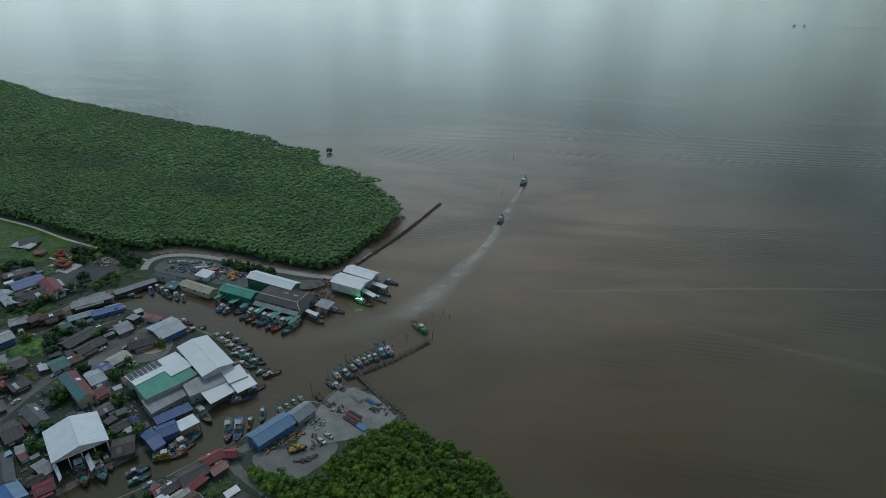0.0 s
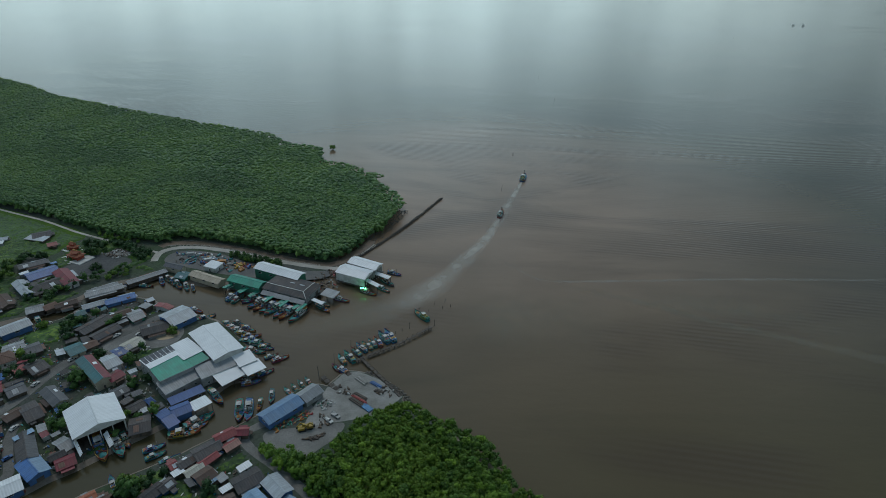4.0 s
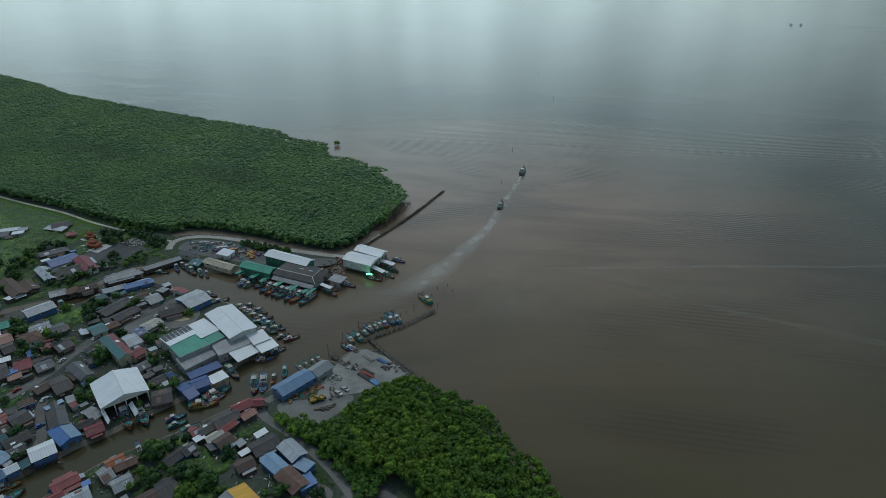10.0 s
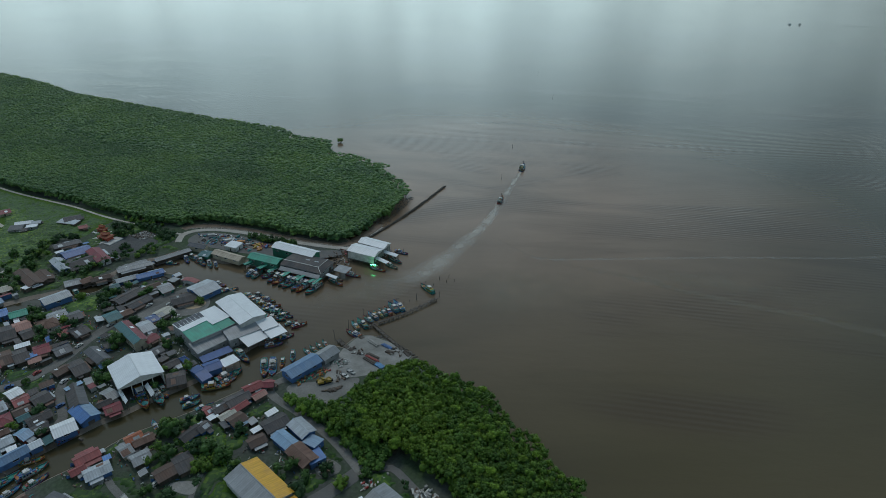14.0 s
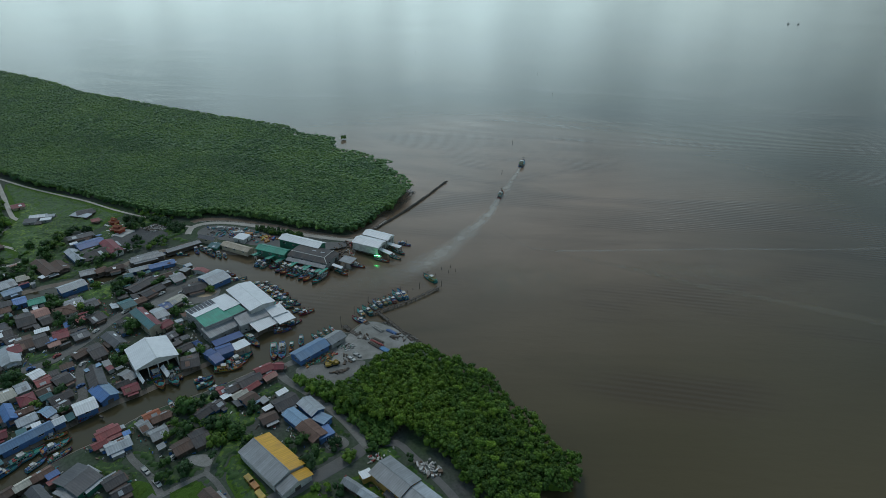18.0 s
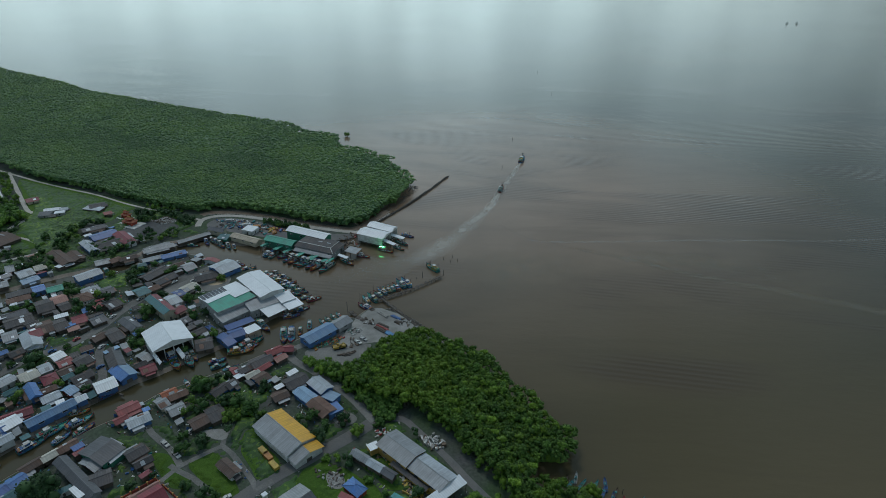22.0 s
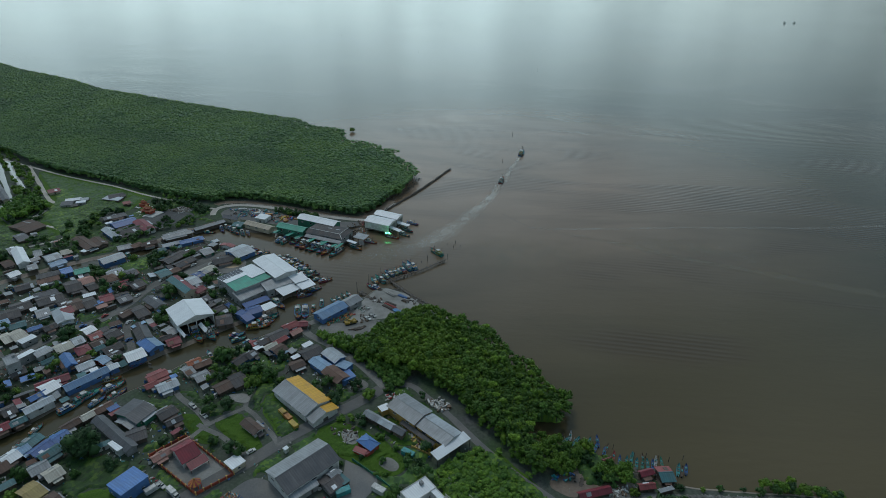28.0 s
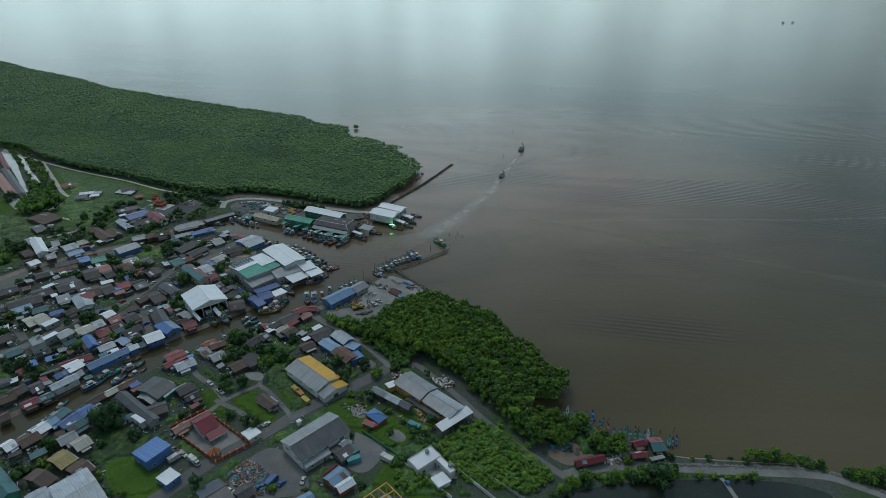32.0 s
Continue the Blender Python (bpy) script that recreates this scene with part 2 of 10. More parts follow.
MUD = material("mud", (0.23, 0.185, 0.145), 0.6, 0, 0.3, 0.06, 0.8, (0.15, 0.12, 0.09), 0.6, 0.3)
WETMUD = material("wet_mud", (0.21, 0.155, 0.115), 0.35, 0, 0.3, 0.1, 0.9, (0.14, 0.105, 0.08), 0.6, 0.2)
LAND = material("village_ground", (0.100, 0.100, 0.100), 0.95, 0, 0.4, 0.06, 0.7, (0.045, 0.085, 0.03), 1.0, 0.4)
GRASS = material("grass", (0.092, 0.172, 0.022), 0.95, 0, 0.45, 0.07, 5.0, (0.058, 0.118, 0.022), 0.8, 0.5, 0, 0.1, 0.2)
YARD = material("dark_yard", (0.07, 0.072, 0.075), 0.95, 0, 0.3, 0.05, 0.7, (0.13, 0.13, 0.125), 0.7, 0.3)
LEAF = [material("mangrove_leaf_%s" % k, c, 0.55, 0, 0.3, 0.25, 4.0, d, 0.8, 0.3, 0, 0.2, 0.2, 0.3) for k, c, d in (
    ("mid", (0.106, 0.206, 0.025), (0.088, 0.172, 0.024)), ("bright", (0.140, 0.244, 0.024), (0.114, 0.205, 0.024)), ("dark", (0.078, 0.162, 0.028), (0.064, 0.136, 0.026)))]
# bluer and glossier than the mangrove leaf, coloured in to stand for distant haze
FOREST = [material("hazed_forest_leaf_%s" % k, c, 0.55, 0, 0.3, 0.02, 1.2, d, 0.8, 0.3, 0, 0.1, 0.3, 0.2) for k, c, d in (
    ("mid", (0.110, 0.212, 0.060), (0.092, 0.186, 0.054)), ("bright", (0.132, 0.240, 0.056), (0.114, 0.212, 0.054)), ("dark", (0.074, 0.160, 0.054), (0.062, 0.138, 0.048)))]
WEED = [material("weed_leaf_%s" % k, c, 0.65, 0, 0.3, 0.25, 3.0, d, 0.8, 0.3, 0, 0.15, 0.3, 0.4) for k, c, d in (
    ("mid", (0.050, 0.118, 0.022), (0.038, 0.092, 0.020)), ("bright", (0.105, 0.190, 0.022), (0.078, 0.145, 0.022)), ("dark", (0.030, 0.078, 0.022), (0.024, 0.060, 0.019)))]
BARK = material("bark", (0.1, 0.085, 0.07), 0.95)


PAINT = {k: material(k + "_boat_paint", c, 0.55, 0, 0.3, 0.6, 4, tuple(x * 0.45 + 0.02 for x in c), 0.8) for k, c in dict(
    green=(0.02, 0.27, 0.19), teal=(0.04, 0.33, 0.34), blue=(0.04, 0.15, 0.40), sky=(0.07, 0.30, 0.62), red=(0.42, 0.05, 0.045), orange=(0.5, 0.2, 0.03), purple=(0.2, 0.06, 0.16), white=(0.7, 0.7, 0.68), yellow=(0.6, 0.4, 0.05), brown=(0.16, 0.1, 0.06)).items()}
TAR = material("tarred_plank", (0.035, 0.032, 0.03), 0.7, 0, 0.3, 0.6, 4, (0.06, 0.05, 0.045), 0.6)
DECK = material("deck_board", (0.2, 0.16, 0.12), 0.9, 0, 0.3, 0.6, 5, (0.12, 0.1, 0.08), 0.6)


# ---------------------------------------------------------------- building helpers
def mesh(name, verts, faces, mat, smooth=False):
    me = bpy.data.meshes.new(name)
    me.from_pydata(verts, [], faces)
    for m in (mat if isinstance(mat, (list, tuple)) else [mat]):
        me.materials.append(m)
    if smooth:
        me.polygons.foreach_set("use_smooth", [True] * len(me.polygons))
    me.update()
    return me


def part(name, me, parent=None, label="", m=None):
    ob = new(name, me)
    if parent is not None:
        ob.parent = parent
    if m is not None:
        ob.matrix_basis = m
    if label:
        ob["label"] = label
    return ob


FOOT, LANES, OPEN = [], [], []
BOXF = [(0, 3, 2, 1), (4, 5, 6, 7), (0, 1, 5, 4), (1, 2, 6, 5), (2, 3, 7, 6), (3, 0, 4, 7)]


def box(x0, x1, y0, y1, z0, z1):
    return [(x0, y0, z0), (x1, y0, z0), (x1, y1, z0), (x0, y1, z0), (x0, y0, z1), (x1, y0, z1), (x1, y1, z1), (x0, y1, z1)], BOXF


def boxes(*many):
    v, f = [], []
    for b in many:
        bv, bf = box(*b)
        f += [tuple(i + len(v) for i in q) for q in bf]
        v += bv
    return v, f


def slab(quad, thick):
    """A sheet with thickness below four corners."""
    low = [(x, y, z - thick) for x, y, z in quad]
    return [*low, *quad], BOXF


def footprint(x, y, L, W, rot):
    FOOT.append((x, y, L / 2, W / 2, math.cos(radians(rot)), math.sin(radians(rot))))


def clear_of(px, py, margin, lane=1.0, lots=True):
    """Which points lie clear of all buildings and roads."""
    ok = np.ones(len(px), bool)
    for x, y, a, b, c, s in FOOT:
        u, v = (px - x) * c + (py - y) * s, (py - y) * c - (px - x) * s
        ok &= ~((abs(u) < a + margin) & (abs(v) < b + margin))
    for pts, w in LANES:
        for p in pts:
            ok &= (px - p.x) ** 2 + (py - p.y) ** 2 > (w / 2 + lane) ** 2
    for poly in OPEN if lots else ():
        ok &= ~inside(px, py, poly)
    return ok


def empty_at(name, x, y, z, rot):
    ob = new(name)
    ob.matrix_basis = pose(x, y, z, 0, 0, rot)
    return ob


BASE = 1.2


def openings(top, L, W, eave, wall, rnd, big):
    """Windows and doors as parts on the four sides of a body L by W."""
    for side in range(4):
        run, off = ((L, W / 2), (W, L / 2))[side % 2]
        if math.cos(math.atan2(top.matrix_basis[1][0], top.matrix_basis[0][0]) + side * math.pi / 2) < -0.55:
            continue
        count = min(int(run / (7.5 if big else 5.0)), 6)
        for floor_z in ([1.1, 4.2] if eave > 6.2 and not big else [1.1 if not big else eave * 0.6]):
            for k in range(count):
                u = (k + 0.5) * run / count - run / 2
                w, h = (2.4, 1.0) if big else (1.3, 1.2)
                door = (not big and floor_z < 2 and k == count // 2 and side in (0, 1))
                z0 = 0.05 if door else floor_z
                z1 = 2.1 if door else floor_z + h
                if big and side in (1,) and k == count // 2:
                    door, z0, z1, w = True, 0.05, min(4.0, eave * 0.6), 4.0
                if z1 > eave - 0.2:
                    continue
                turn = pose(0, 0, 0, 0, 0, side * 90)
                if door:
                    part("door", mesh("door", *box(u - w / 2 * 0.7, u + w / 2 * 0.7, -off - 0.05, -off + 0.03, z0, z1), TIMBER), top, m=turn)
                else:
                    fr = part("window", mesh("window", *boxes((u - w / 2, u + w / 2, -off - 0.07, -off + 0.02, z1 - 0.1, z1), (u - w / 2, u + w / 2, -off - 0.1, -off + 0.02, z0, z0 + 0.1),
                                                             (u - w / 2, u - w / 2 + 0.1, -off - 0.07, -off + 0.02, z0 + 0.1, z1 - 0.1), (u + w / 2 - 0.1, u + w / 2, -off - 0.07, -off + 0.02, z0 + 0.1, z1 - 0.1)), TRIM), top, m=turn)
                    part("pane", mesh("pane", *box(u - w / 2 + 0.1, u + w / 2 - 0.1, -off - 0.04, -off + 0.01, z0 + 0.1, z1 - 0.1), GLASS), fr)


def tag_building(top, kind, roof, wall, form):
    words = {"wood": "timber", "grey": "grey concrete"}.get(wall, wall + " rendered")
    return tagged(top, "%s with %s %s roof and %s walls" % (kind.replace("_", " ").replace("fish landing ", ""), ROOF[roof][1], form, words), "warehouse" if "warehouse" in kind or "shed" in kind else "house", "village buildings")


def stilts(top, a, b):
    """Piles below a house that stands over water, and its plank landing."""
    n = max(2, int(a / 2) + 1)
    pile = mesh("support_post", *box(-0.14, 0.14, -0.14, 0.14, -2.4, -0.2), TIMBER)
    for i in range(n):
        for s in (-1, 1):
            part("support_post", pile, top, m=pose(-a + 2 * a * i / (n - 1), s * (b - 0.1), 0))
    part("landing", mesh("landing", *box(-a - 1.0, a + 1.0, -b - 1.3, b + 1.3, -0.2, 0.02), TIMBER), top)


def annexes(top, a, b, eave, rise, roof, wall, rnd):
    """Lean-tos, porches, patched sheets and water tanks as they gather round village houses."""
    tones = [roof, roof, "rust", "brown", "grey", "dark", "pale"]
    for side in (-1, 1):
        if rnd.random() < 0.55:
            w, run = rnd.uniform(1.6, 3.0), a * rnd.uniform(0.35, 0.9)
            mid = rnd.uniform(-1, 1) * (a - run)
            hi, lo = eave - 0.25, max(eave - 0.25 - w * 0.2, 1.9)
            y0, y1 = side * b, side * (b + w)
            quad = [(mid - run, y1, lo), (mid + run, y1, lo), (mid + run, y0, hi), (mid - run, y0, hi)]
            part("annex_roof", mesh("annex_roof", *slab(quad if side < 0 else quad[::-1], 0.08), ROOF[rnd.choice(tones)][0]), top)
            lo_y, hi_y = min(y0, y1 - side * 0.4), max(y0, y1 - side * 0.4)
            part("annex_wall", mesh("annex_wall", *box(mid - run + 0.3, mid + run - 0.3, lo_y, hi_y, -0.1, lo - 0.1), WALL[rnd.choice([wall, "wood", "grey"])]), top)
    if rnd.random() < 0.4:
        w, run = rnd.uniform(1.5, 2.6), b * rnd.uniform(0.5, 0.95)
        quad = [(a, -run, eave - 0.3), (a + w, -run, eave - 0.8), (a + w, run, eave - 0.8), (a, run, eave - 0.3)]
        part("porch_roof", mesh("porch_roof", *slab(quad, 0.08), ROOF[rnd.choice(tones)][0]), top)
        for s in (-1, 1):
            part("porch_post", mesh("porch_post", *box(a + w - 0.25, a + w - 0.1, s * run * 0.9 - 0.07, s * run * 0.9 + 0.07, -0.1, eave - 0.8), TIMBER), top)
    for side in (-1, 1):
        if rnd.random() < 0.45:
            u, w = rnd.uniform(-0.6, 0.6) * a, rnd.uniform(0.6, 1.6)
            k0, k1 = rnd.uniform(0.05, 0.3), rnd.uniform(0.5, 0.95)
            W2 = b + 0.7
            q = [(u - w, side * W2 * (1 - k0), eave + 0.16 + rise * k0), (u + w, side * W2 * (1 - k0), eave + 0.16 + rise * k0), (u + w, side * W2 * (1 - k1), eave + 0.16 + rise * k1), (u - w, side * W2 * (1 - k1), eave + 0.16 + rise * k1)]
            part("roof_patch", mesh("roof_patch", *slab(q if side < 0 else q[::-1], 0.05), ROOF[rnd.choice(["rust", "pale", "brown", "grey", roof, "white"])][0]), top, m=pose(0, 0, 0.05))
    if rnd.random() < 0.35:
        part("water_tank", mesh("water_tank", *lump(0.75, 0.85, 2), PAINT[rnd.choice(["blue", "white"])]), top, m=pose(-a - 1.2, b * 0.5, 0.75))


def gable(kind, x, y, L, W, rot, eave, rise, roof, wall, base=BASE, roof2=None, open_sides=False, over=0.7, open_front=False):
    """A building with a ridge along its length L. roof2: another sheet on the far slope. open_sides: posts in place of walls."""
    footprint(x, y, L, W, rot)
    top = empty_at(kind, x, y, base, rot)
    rnd = random.Random(int(abs(x * 31 + y * 17)))
    wm = WALL[wall]
    a, b = L / 2 - over, W / 2 - over
    slope = rise / (W / 2)
    if open_sides:
        n = max(2, int(L / 6) + 1)
        pm = mesh("post", *box(-0.15, 0.15, -0.15, 0.15, -2.2, eave), wm)
        for i in range(n):
            for s in (-1, 1):
                part("post", pm, top, m=pose(-a + 2 * a * i / (n - 1), s * b, 0))
        part("floor_deck", mesh("floor_deck", *box(-a - 0.3, a + 0.3, -b - 0.3, b + 0.3, -0.25, 0.06), CONCRETE), top)
        part("gable_cladding", mesh("gable_cladding", [(-a, -b, eave), (-a, b, eave), (-a, 0, eave + rise * 0.95), (-a + 0.1, -b, eave), (-a + 0.1, b, eave), (-a + 0.1, 0, eave + rise * 0.95)],
             [(0, 2, 1), (3, 4, 5), (0, 1, 4, 3), (1, 2, 5, 4), (2, 0, 3, 5)], wm), top)
    elif open_front:
        h2 = eave + rise * 0.96
        for sy in (-1, 1):
            part("side_wall", mesh("side_wall", *box(-a, a, sy * b - 0.12, sy * b + 0.12, -0.4, eave), wm), top)
        part("back_wall", mesh("back_wall", [(-a, -b, -0.4), (-a, b, -0.4), (-a, b, eave), (-a, 0, h2), (-a, -b, eave), (-a + 0.2, -b, -0.4), (-a + 0.2, b, -0.4), (-a + 0.2, b, eave), (-a + 0.2, 0, h2), (-a + 0.2, -b, eave)],
             [(0, 4, 3, 2, 1), (5, 6, 7, 8, 9)] + [(k, (k + 1) % 5, 5 + (k + 1) % 5, 5 + k) for k in range(5)], wm), top)
        part("front_cladding", mesh("front_cladding", [(a - 0.2, -b, eave - 1.2), (a - 0.2, b, eave - 1.2), (a - 0.2, b, eave), (a - 0.2, 0, h2), (a - 0.2, -b, eave), (a, -b, eave - 1.2), (a, b, eave - 1.2), (a, b, eave), (a, 0, h2), (a, -b, eave)],
             [(0, 4, 3, 2, 1), (5, 6, 7, 8, 9)] + [(k, (k + 1) % 5, 5 + (k + 1) % 5, 5 + k) for k in range(5)], wm), top)
        for k in range(5):
            part("post", mesh("post", *box(-0.2, 0.2, -0.2, 0.2, -2.2, eave - 1.1), wm), top, m=pose(a - 0.3, -b + 0.3 + (2 * b - 0.6) * k / 4, 0))
    else:
        v = [(-a, -b, 0), (a, -b, 0), (a, b, 0), (-a, b, 0), (-a, -b, eave), (a, -b, eave), (a, b, eave), (-a, b, eave), (-a, 0, eave + rise * 0.96), (a, 0, eave + rise * 0.96)]
        f = [(0, 3, 2, 1), (0, 1, 5, 4), (2, 3, 7, 6), (1, 2, 6, 9, 5), (3, 0, 4, 8, 7), (4, 5, 9, 8), (6, 7, 8, 9)]
        part("wall", mesh("wall", v, f, wm), top)
        openings(top, 2 * a, 2 * b, eave, wall, rnd, "warehouse" in kind or "shed" in kind)
    if kind in ("wharf_house", "landing_shed"):
        stilts(top, a, b)
    if kind in ("house", "wharf_house"):
        annexes(top, a, b, eave, rise, roof, wall, rnd)
    hx = L / 2
    for s, r in ((-1, roof), (1, roof2 or roof)):
        quad = [(-hx, s * W / 2, eave - 0.02), (hx, s * W / 2, eave - 0.02), (hx, s * 0.02, eave + rise + 0.1), (-hx, s * 0.02, eave + rise + 0.1)]
        if s > 0:
            quad = quad[::-1]
        part("roof_sheet", mesh("roof_sheet", *slab(quad, 0.1), ROOF[r][0]), top, m=pose(0, 0, 0.1))
    part("ridge_cap", mesh("ridge_cap", [(-hx, -0.35, eave + rise + 0.1), (hx, -0.35, eave + rise + 0.1), (hx, 0, eave + rise + 0.26), (-hx, 0, eave + rise + 0.26), (hx, 0.35, eave + rise + 0.1), (-hx, 0.35, eave + rise + 0.1)],
         [(0, 1, 2, 3), (3, 2, 4, 5), (0, 5, 4, 1), (0, 3, 5), (1, 4, 2)], ROOF[roof][0]), top, m=pose(0, 0, 0.06))
    return tag_building(top, kind, roof, wall, "gabled")


def hip(kind, x, y, L, W, rot, eave, rise, roof, wall, base=BASE, over=0.5):
    footprint(x, y, L, W, rot)
    top = empty_at(kind, x, y, base, rot)
    rnd = random.Random(int(abs(x * 31 + y * 17)))
    a, b = L / 2 - over, W / 2 - over
    part("wall", mesh("wall", *box(-a, a, -b, b, 0, eave + 0.1), WALL[wall]), top)
    openings(top, 2 * a, 2 * b, eave, wall, rnd, "warehouse" in kind)
    hx, hy, r = L / 2, W / 2, max(L / 2 - W / 2, 0.3)
    c = [(-hx, -hy, eave), (hx, -hy, eave), (hx, hy, eave), (-hx, hy, eave), (-r, 0, eave + rise), (r, 0, eave + rise)]
    for name, idx in (("roof_sheet", (0, 1, 5, 4)), ("roof_sheet", (2, 3, 4, 5)), ("roof_end", (1, 2, 5)), ("roof_end", (3, 0, 4))):
        q = [c[i] for i in idx]
        n = len(q)
        v = [(px, py, pz - 0.1) for px, py, pz in q] + q
        f = [tuple(range(n))[::-1], tuple(range(n, 2 * n))] + [(i, (i + 1) % n, n + (i + 1) % n, n + i) for i in range(n)]
        part(name, mesh(name, v, f, ROOF[roof][0]), top, m=pose(0, 0, 0.14))
    for i, j in ((0, 4), (3, 4), (1, 5), (2, 5), (4, 5)):
        p, q = Vector(c[i]), Vector(c[j])
        d = q - p
        ob = part("hip_cap", mesh("hip_cap", *box(0, d.length, -0.16, 0.16, 0.1, 0.22), TRIM if kind == "fish_landing_warehouse" else ROOF[roof][0]), top)
        ob.matrix_basis = Matrix.Translation(p + Vector((0, 0, 0.06))) @ d.to_track_quat("X", "Z").to_matrix().to_4x4()
    return tag_building(top, kind, roof, wall, "hipped")


def mansard(kind, x, y, L, W, rot, eave, rise, run, roof, wall, base=BASE):
    """A shed on piles whose roof climbs a short slope on three sides to a broad, nearly level top."""
    footprint(x, y, L, W, rot)
    top = empty_at(kind, x, y, base, rot)
    a, b = L / 2, W / 2
    part("wall", mesh("wall", *box(-a + 0.5, a - 0.5, -b + 0.5, b - 0.5, 0, eave), WALL[wall]), top)
    openings(top, L - 1.0, W - 1.0, eave, wall, None, True)
    stilts(top, a, b)
    z0, z1, z2 = eave, eave + rise, eave + rise * 0.75
    front = [(-a, -b, z0), (a, -b, z0), (a - run, -b + run, z1), (-a + 0.6, -b + run, z1)]
    side = [(a, -b, z0), (a, b, z0), (a - run, b, z2), (a - run, -b + run, z1)]
    upper = [(-a + 0.6, -b + run, z1), (a - run, -b + run, z1), (a - run, b, z2), (-a + 0.6, b, z2)]
    for name, quad in (("roof_sheet", front), ("roof_sheet", side), ("roof_deck", upper)):
        part(name, mesh(name, *slab(quad, 0.1), ROOF[roof][0]), top, m=pose(0, 0, 0.12))
    part("end_gable", mesh("end_gable", [(-a + 0.5, -b + 0.5, z0), (-a + 0.5, b - 0.5, z0), (-a + 0.5, b - 0.5, z2), (-a + 0.5, -b + run, z1), (-a + 0.6, -b + 0.5, z0), (-a + 0.6, b - 0.5, z0), (-a + 0.6, b - 0.5, z2), (-a + 0.6, -b + run, z1)],
         [(0, 3, 2, 1), (4, 5, 6, 7), (0, 1, 5, 4), (1, 2, 6, 5), (2, 3, 7, 6), (3, 0, 4, 7)], WALL[wall]), top)
    for p, q in ((front[3], front[2]), (front[2], front[1]), (front[2], side[2])):
        d = Vector(q) - Vector(p)
        ob = part("hip_cap", mesh("hip_cap", *box(0, d.length, -0.2, 0.2, 0.1, 0.22), TRIM), top, "white ridge capping")
        ob.matrix_basis = Matrix.Translation(Vector(p) + Vector((0, 0, 0.06))) @ d.to_track_quat("X", "Z").to_matrix().to_4x4()
    for k in range(2):
        part("skylight", mesh("skylight", *box(-2.0 + 7 * k, 1.2 + 7 * k, 1.6, 2.6, z1 + 0.05, z1 + 0.2), ROOF["pale"][0]), top)
    return tag_building(top, kind, roof, wall, "mansard")


def lean(kind, x, y, L, W, rot, low, high, roof, wall, base=BASE, open_sides=False):
    """A building or canopy with one slope: low along -y, high along +y."""
    footprint(x, y, L, W, rot)
    top = empty_at(kind, x, y, base, rot)
    a, b = L / 2 - 0.3, W / 2 - 0.3
    if open_sides:
        n = max(2, int(L / 5) + 1)
        for i in range(n):
            for s, h in ((-1, low), (1, high)):
                part("post", mesh("post", *box(-0.12, 0.12, -0.12, 0.12, -2.2, h), TIMBER), top, m=pose(-a + 2 * a * i / (n - 1), s * b, 0))
    else:
        v = [(-a, -b, 0), (a, -b, 0), (a, b, 0), (-a, b, 0), (-a, -b, low), (a, -b, low), (a, b, high), (-a, b, high)]
        part("wall", mesh("wall", v, BOXF, WALL[wall]), top)
        openings(top, 2 * a, 2 * b, min(low, high), wall, None, False)
    part("roof_sheet", mesh("roof_sheet", *slab([(-L / 2, -W / 2, low + 0.12), (L / 2, -W / 2, low + 0.12), (L / 2, W / 2, high + 0.12), (-L / 2, W / 2, high + 0.12)], 0.1), ROOF[roof][0]), top)
    part("fascia", mesh("fascia", *box(-L / 2, L / 2, -W / 2 - 0.06, -W / 2 - 0.005, low - 0.15, low + 0.1), TRIM), top)
    return tag_building(top, kind, roof, wall, "single-pitch")



def flat(kind, x, y, L, W, rot, eave, rise, roof, wall, base=BASE):
    """A flat-roofed masonry block with a parapet."""
    footprint(x, y, L, W, rot)
    top = empty_at(kind, x, y, base, rot)
    a, b, h = L / 2, W / 2, eave + rise
    part("wall", mesh("wall", *box(-a, a, -b, b, 0, eave), WALL[wall]), top)
    openings(top, 2 * a, 2 * b, eave, wall, None, False)
    part("roof_deck", mesh("roof_deck", *box(-a + 0.2, a - 0.2, -b + 0.2, b - 0.2, eave, eave + 0.15), ROOF[roof][0]), top)
    for x0, x1, y0, y1 in ((-a, a, -b, -b + 0.2), (-a, a, b - 0.2, b), (-a, -a + 0.2, -b + 0.2, b - 0.2), (a - 0.2, a, -b + 0.2, b - 0.2)):
        part("parapet", mesh("parapet", *box(x0, x1, y0, y1, eave, h), WALL[wall]), top)
    part("water_tank", mesh("water_tank", *box(a * 0.3, a * 0.3 + 1.4, b * 0.2, b * 0.2 + 1.4, eave + 0.15, eave + 1.6), WALL["grey"]), top)
    return tag_building(top, kind, roof, wall, "flat parapet")


